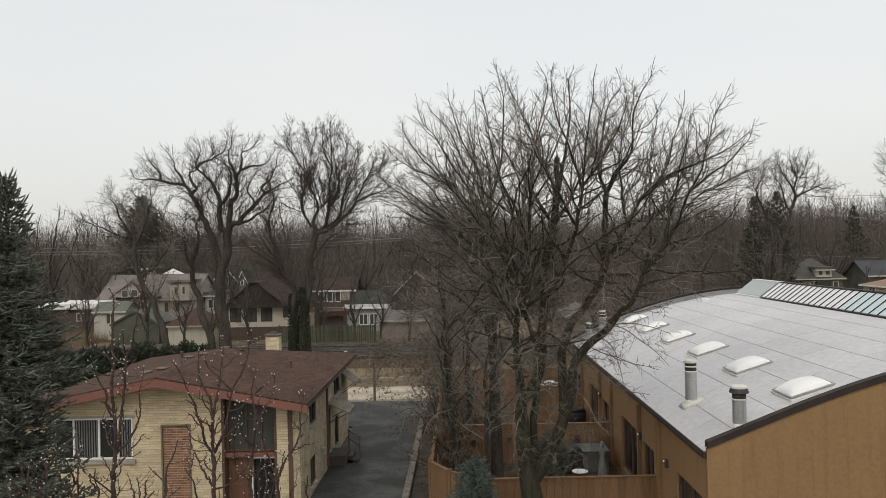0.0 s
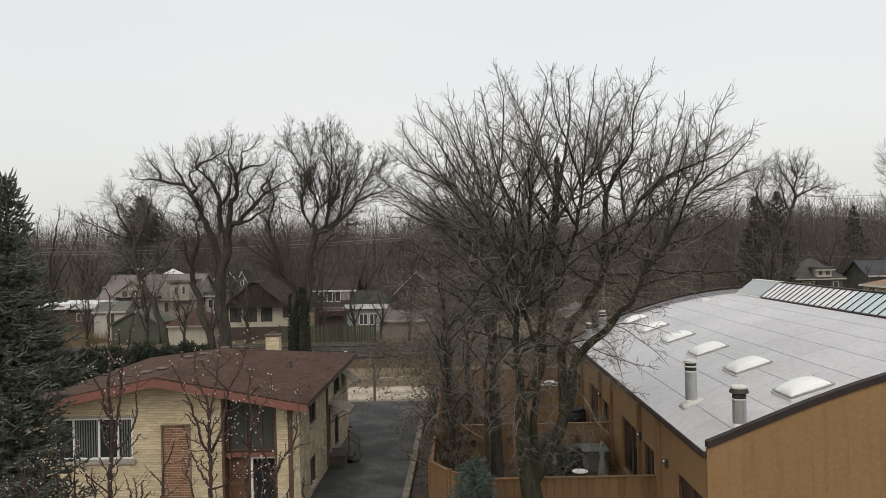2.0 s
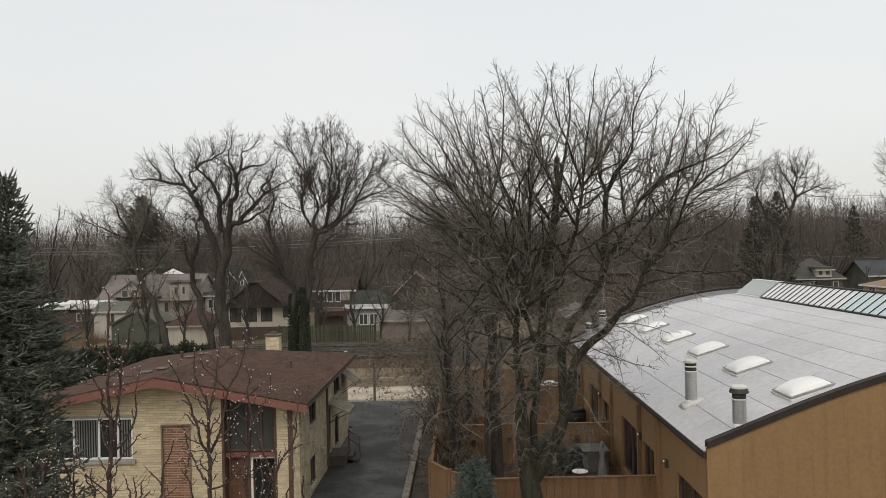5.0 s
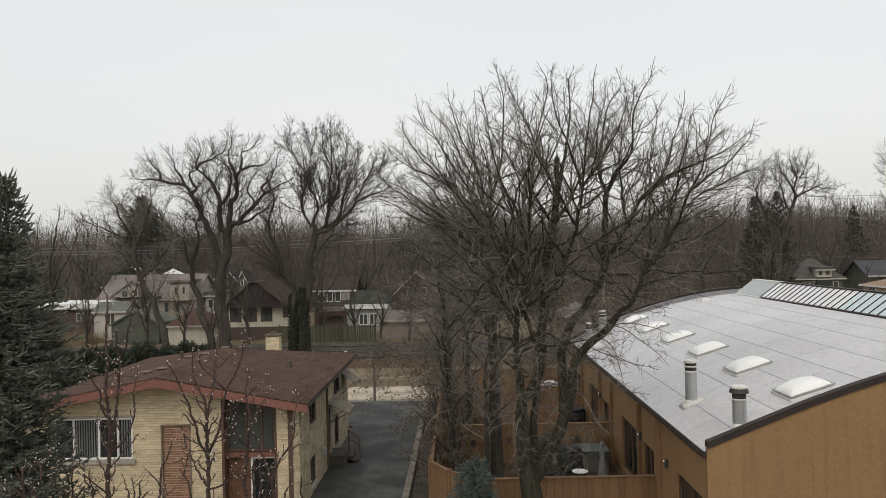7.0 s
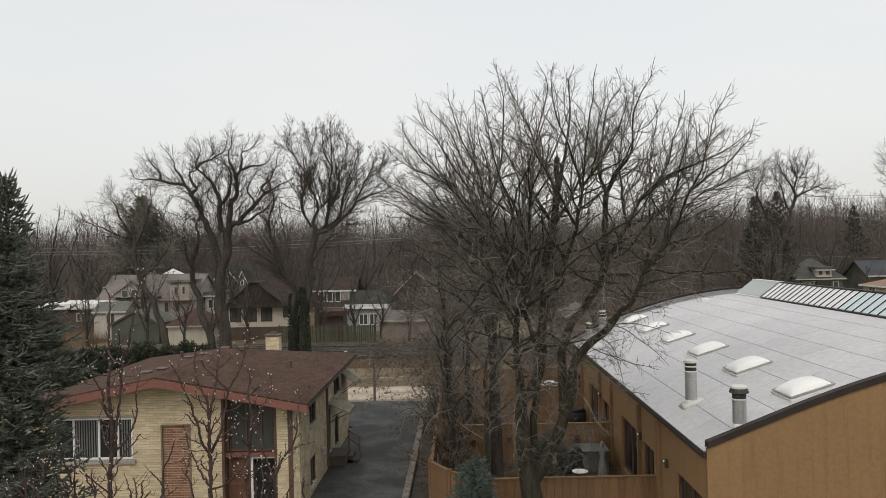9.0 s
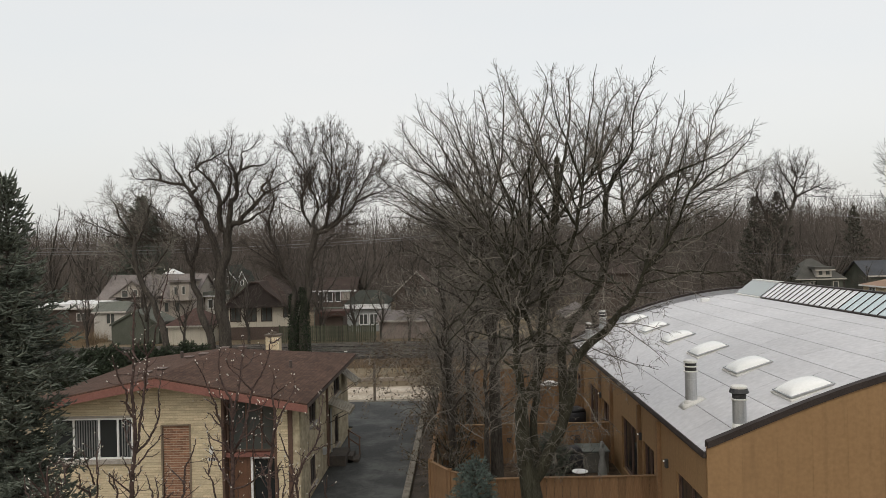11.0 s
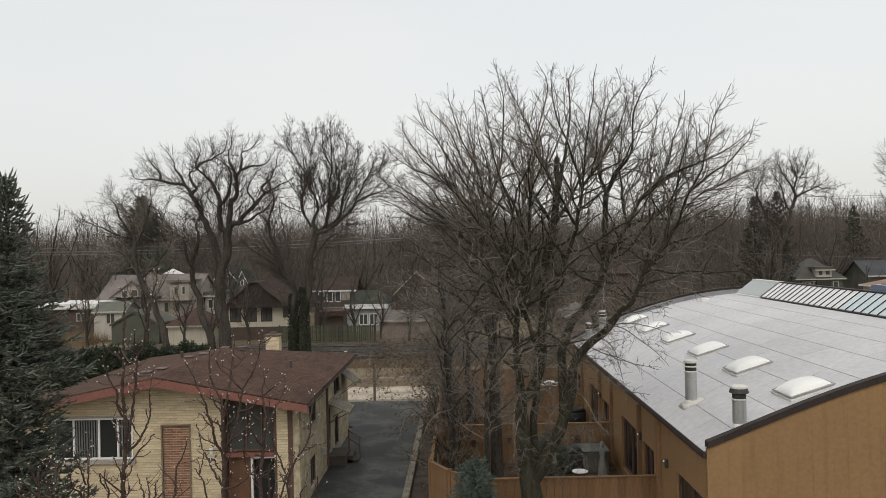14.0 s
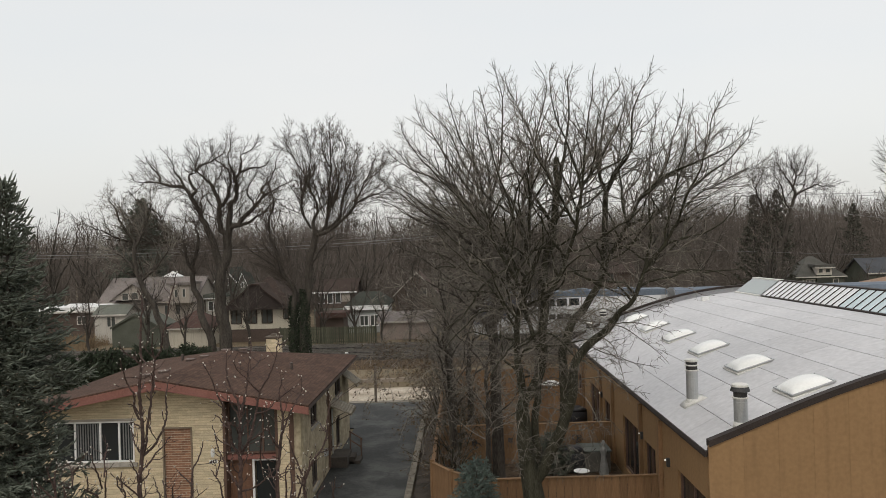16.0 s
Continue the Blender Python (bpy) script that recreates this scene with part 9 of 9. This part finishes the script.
# ------------------------------------------------------------------ the train
def locomotive():
    t = thing("locomotive", (0, 71.0, 0.7), "blue and silver diesel passenger locomotive with a slanted cab", "locomotive")
    L, H, W = 17.6, 4.86, 1.5
    bm = B()
    prism(bm, [(0.15, 1.3), (0.0, 1.9), (1.5, 4.35), (1.9, H - 0.12), (2.5, H - 0.08), (L, H - 0.08), (L, 1.2), (0.4, 1.2)], "y", -W, W)
    part("body", bm, M["silver"], t, "silver body")
    bm = B()
    prism(bm, [(0.1, 2.15), (1.52, 4.4), (1.9, H - 0.1), (4.6, H - 0.1), (3.0, 2.6), (0.35, 2.1)], "y", -W - 0.02, W + 0.02)
    part("cab_panel", bm, M["trainblue"], t, "dark blue cab and nose")
    bm = B()
    box(bm, 2.6, L - 0.02, -W + 0.15, W - 0.15, H - 0.09, H + 0.02, 0.03)
    box(bm, 2.4, L, -W - 0.015, -W + 0.12, H - 0.5, H - 0.06)
    part("roof", bm, M["trainroof"], t, "blue-grey roof edge")
    for x in (2.2,):
        bm = B()
        box(bm, x, x + 0.75, -W - 0.04, -W - 0.022, 3.3, 4.1, 0.01)
        part("cab_window", bm, M["glass"], t)
        bm = B()
        box(bm, x + 0.95, x + 1.1, -W - 0.04, -W - 0.022, 2.6, 4.2)
        part("grab_rail", bm, M["trainwhite"], t)
    bm = B()
    prism(bm, [(0.62, 3.05), (1.25, 4.05), (1.22, 4.09), (0.58, 3.08)], "y", -1.2, 1.2)
    part("windscreen", bm, M["trainwhite"], t, "pale sloped windscreen surround")
    bm = B()
    box(bm, 5.0, L - 0.6, -W - 0.03, -W - 0.005, 3.3, 4.33)
    band = part("window_band", bm, M["trainwhite"], t, "white upper side band")
    for i in range(4):
        bm = B()
        box(bm, 5.45 + i * 1.1, 6.33 + i * 1.1, -W - 0.05, -W - 0.031, 3.62, 4.25)
        part("grille", bm, M["glass"], band, "dark louvred opening")
    for i in range(5):
        bm = B()
        box(bm, 6.2 + i * 0.72, 6.75 + i * 0.72, -W - 0.03, -W - 0.004, 2.4, 2.85)
        part("lettering_bar", bm, M["underframe"], t, "dark bar in place of lettering")
    for i in range(3):
        bm = B()
        prism(bm, [(3.2, 1.75 + i * 0.2), (5.2, 2.15 + i * 0.2), (5.2, 2.25 + i * 0.2), (3.2, 1.85 + i * 0.2)], "y", -W - 0.025, -W - 0.004)
        part("stripe", bm, M["underframe"], t)
    for x in (4.8, 9.2, 13.6):
        bm = B()
        box(bm, x, x + 1.5, -0.9, 0.9, H + 0.0, H + 0.14, 0.03)
        part("roof_fan", bm, M["trainroof"], t)
    bm = B()
    box(bm, 6.5, 11.2, -1.3, 1.3, 0.35, 1.2, 0.05)
    part("fuel_tank", bm, M["underframe"], t)
    for x in (3.6, 13.9):
        bm = B()
        box(bm, x - 1.6, x + 1.6, -1.15, 1.15, 0.35, 1.15, 0.04)
        bg = part("bogie", bm, M["underframe"], t)
        for dx in (-1.3, 1.3):
            for y in (-0.8, 0.66):
                bm = B()
                cyl(bm, (x + dx, y, 0.5), (x + dx, y + 0.14, 0.5), 0.5, 0.5, 18)
                part("wheel", bm, M["underframe"], bg)
    return t


def coach():
    t = thing("passenger_coach", (0, 71.0, 0.7), "silver stainless double-deck passenger coach with a blue-grey roof", "railway coach", "coaches of the train")
    L, H, W = 25.6, 4.84, 1.52
    bm = B()
    prism(bm, [(-W, 0.75), (W, 0.75), (W, H - 0.55), (W - 0.25, H - 0.15), (0.6, H), (-0.6, H), (-W + 0.25, H - 0.15), (-W, H - 0.55)], "x", 0.0, L)
    part("body", bm, M["silver"], t, "ribbed stainless body")
    bm = B()
    prism(bm, [(-W - 0.012, H - 0.72), (-W - 0.012, H - 0.53), (-W + 0.24, H - 0.13), (-0.6, H + 0.015), (0.6, H + 0.015), (0.6, H - 0.05), (-W + 0.3, H - 0.2)], "x", 0.02, L - 0.02)
    part("roof", bm, M["trainroof"], t, "blue-grey roof")
    bm = B()
    for k in range(5):
        box(bm, 0.0, L, -W - 0.02, -W - 0.002, 1.0 + k * 0.12, 1.05 + k * 0.12)
    part("side_rib", bm, M["silver"], t)
    for z0, z1, n, nm in ((3.25, 3.8, 9, "upper"), (1.75, 2.45, 9, "lower")):
        for i in range(n):
            x = 1.2 + i * (L - 2.4) / n
            if abs(x - L / 2 + 0.6) < 1.3 and nm == "lower":
                continue
            bm = B()
            box(bm, x, x + 1.75, -W - 0.03, -W - 0.004, z0, z1, 0.008)
            part("window", bm, M["glass"], t)
    bm = B()
    box(bm, L / 2 - 1.0, L / 2 + 1.0, -W - 0.03, -W - 0.004, 0.85, 2.9)
    part("door", bm, M["trainblue"], t, "dark blue centre doors")
    for x in (3.0, L - 3.0):
        bm = B()
        box(bm, x - 1.5, x + 1.5, -1.1, 1.1, 0.35, 0.8, 0.04)
        bg = part("bogie", bm, M["underframe"], t)
        for dx in (-1.1, 1.1):
            for y in (-0.8, 0.66):
                bm = B()
                cyl(bm, (x + dx, y, 0.44), (x + dx, y + 0.14, 0.44), 0.44, 0.44, 16)
                part("wheel", bm, M["steel"], bg)
    bm = B()
    box(bm, L, L + 0.5, -0.6, 0.6, 1.0, 3.4)
    part("gangway", bm, M["underframe"], t)
    return t


# ------------------------------------------------------------------ cables
def cables():
    def cable(a, b, sag, r=0.02):
        cu = bpy.data.curves.new("power_cable", "CURVE")
        cu.dimensions, cu.bevel_depth, cu.bevel_resolution = "3D", r, 1
        sp = cu.splines.new("POLY")
        n = 24
        sp.points.add(n)
        for i in range(n + 1):
            t = i / n
            p = Vector(a).lerp(Vector(b), t)
            sp.points[i].co = (p.x, p.y, p.z - sag * 4 * t * (1 - t), 1)
        cu.materials.append(M["wire"])
        tagged(new("power_cable", cu), "thin grey overhead power cable", "cable", "cables along the railway")
    for dz, sag, r in ((0.0, 0.5, 0.032), (-0.2, 0.62, 0.016), (0.35, 0.45, 0.012)):
        cable((-51.38, 79, 10.48 + dz), (-2.41, 79, 11.11 + dz), sag, r)
    cable((-2.41, 79, 11.11), (60, 79, 7.1), 0.5, 0.012)
    cable((30, 70, 12.59), (56, 70, 9.43), 0.25, 0.02)
    for dz in (0.0, -0.35):
        cable((-2, 110, 16.5 + dz), (100, 110, 16.01 + dz), 0.3, 0.03)
    cable((0, 80, 4.91), (32, 80, 4.74), 0.1, 0.02)


ground()
paving()
railway()
brick_house()
long_building()
yards()
far_houses()
cables()
main_trees()
side_trees()
railside_trees()
conifers()
woodland()
budding = saplings()
engine = locomotive()
coaches = [coach()]
for _ in range(2):
    coaches.append(copy_thing(coaches[0], coaches[0].matrix_basis.copy()))


# ------------------------------------------------------------------ what moves
def motions():
    # the train runs from right to left at about 18 m/s
    def track_x(t):
        return 15.3 - 17.8 * (t - 15.2)
    for ob, lag in [(engine, 0.0)] + [(c, 18.3 + 26.4 * i) for i, c in enumerate(coaches)]:
        walk(ob, [(t, pose(track_x(t) + lag, 71.0, 0.7)) for t in (0, 4, 8, 12, 14, 16)])
    # the budding trees sway in the wind: metres at their tops
    sway = [(0, 0), (0.5, 0), (1, -5), (1.5, -1), (2, -6), (2.5, -13), (3, -6), (3.5, -6), (4, -9), (5.2, -7), (6.5, -9), (7, -10), (7.5, -14), (8, -9), (8.5, -7), (9, -6),
            (9.4, -1), (10.3, 20), (11.2, 38), (11.5, 42), (12, 25), (12.5, 27), (13, 35), (13.5, 26), (14, 18), (14.5, 25), (15, 30), (15.5, 35), (16, 45)]
    for root, foot in budding:
        walk(root, [(t, pose(*foot, 0, math.degrees(math.atan2(s / 295.0, 8.4)), 0)) for t, s in sway])


motions()
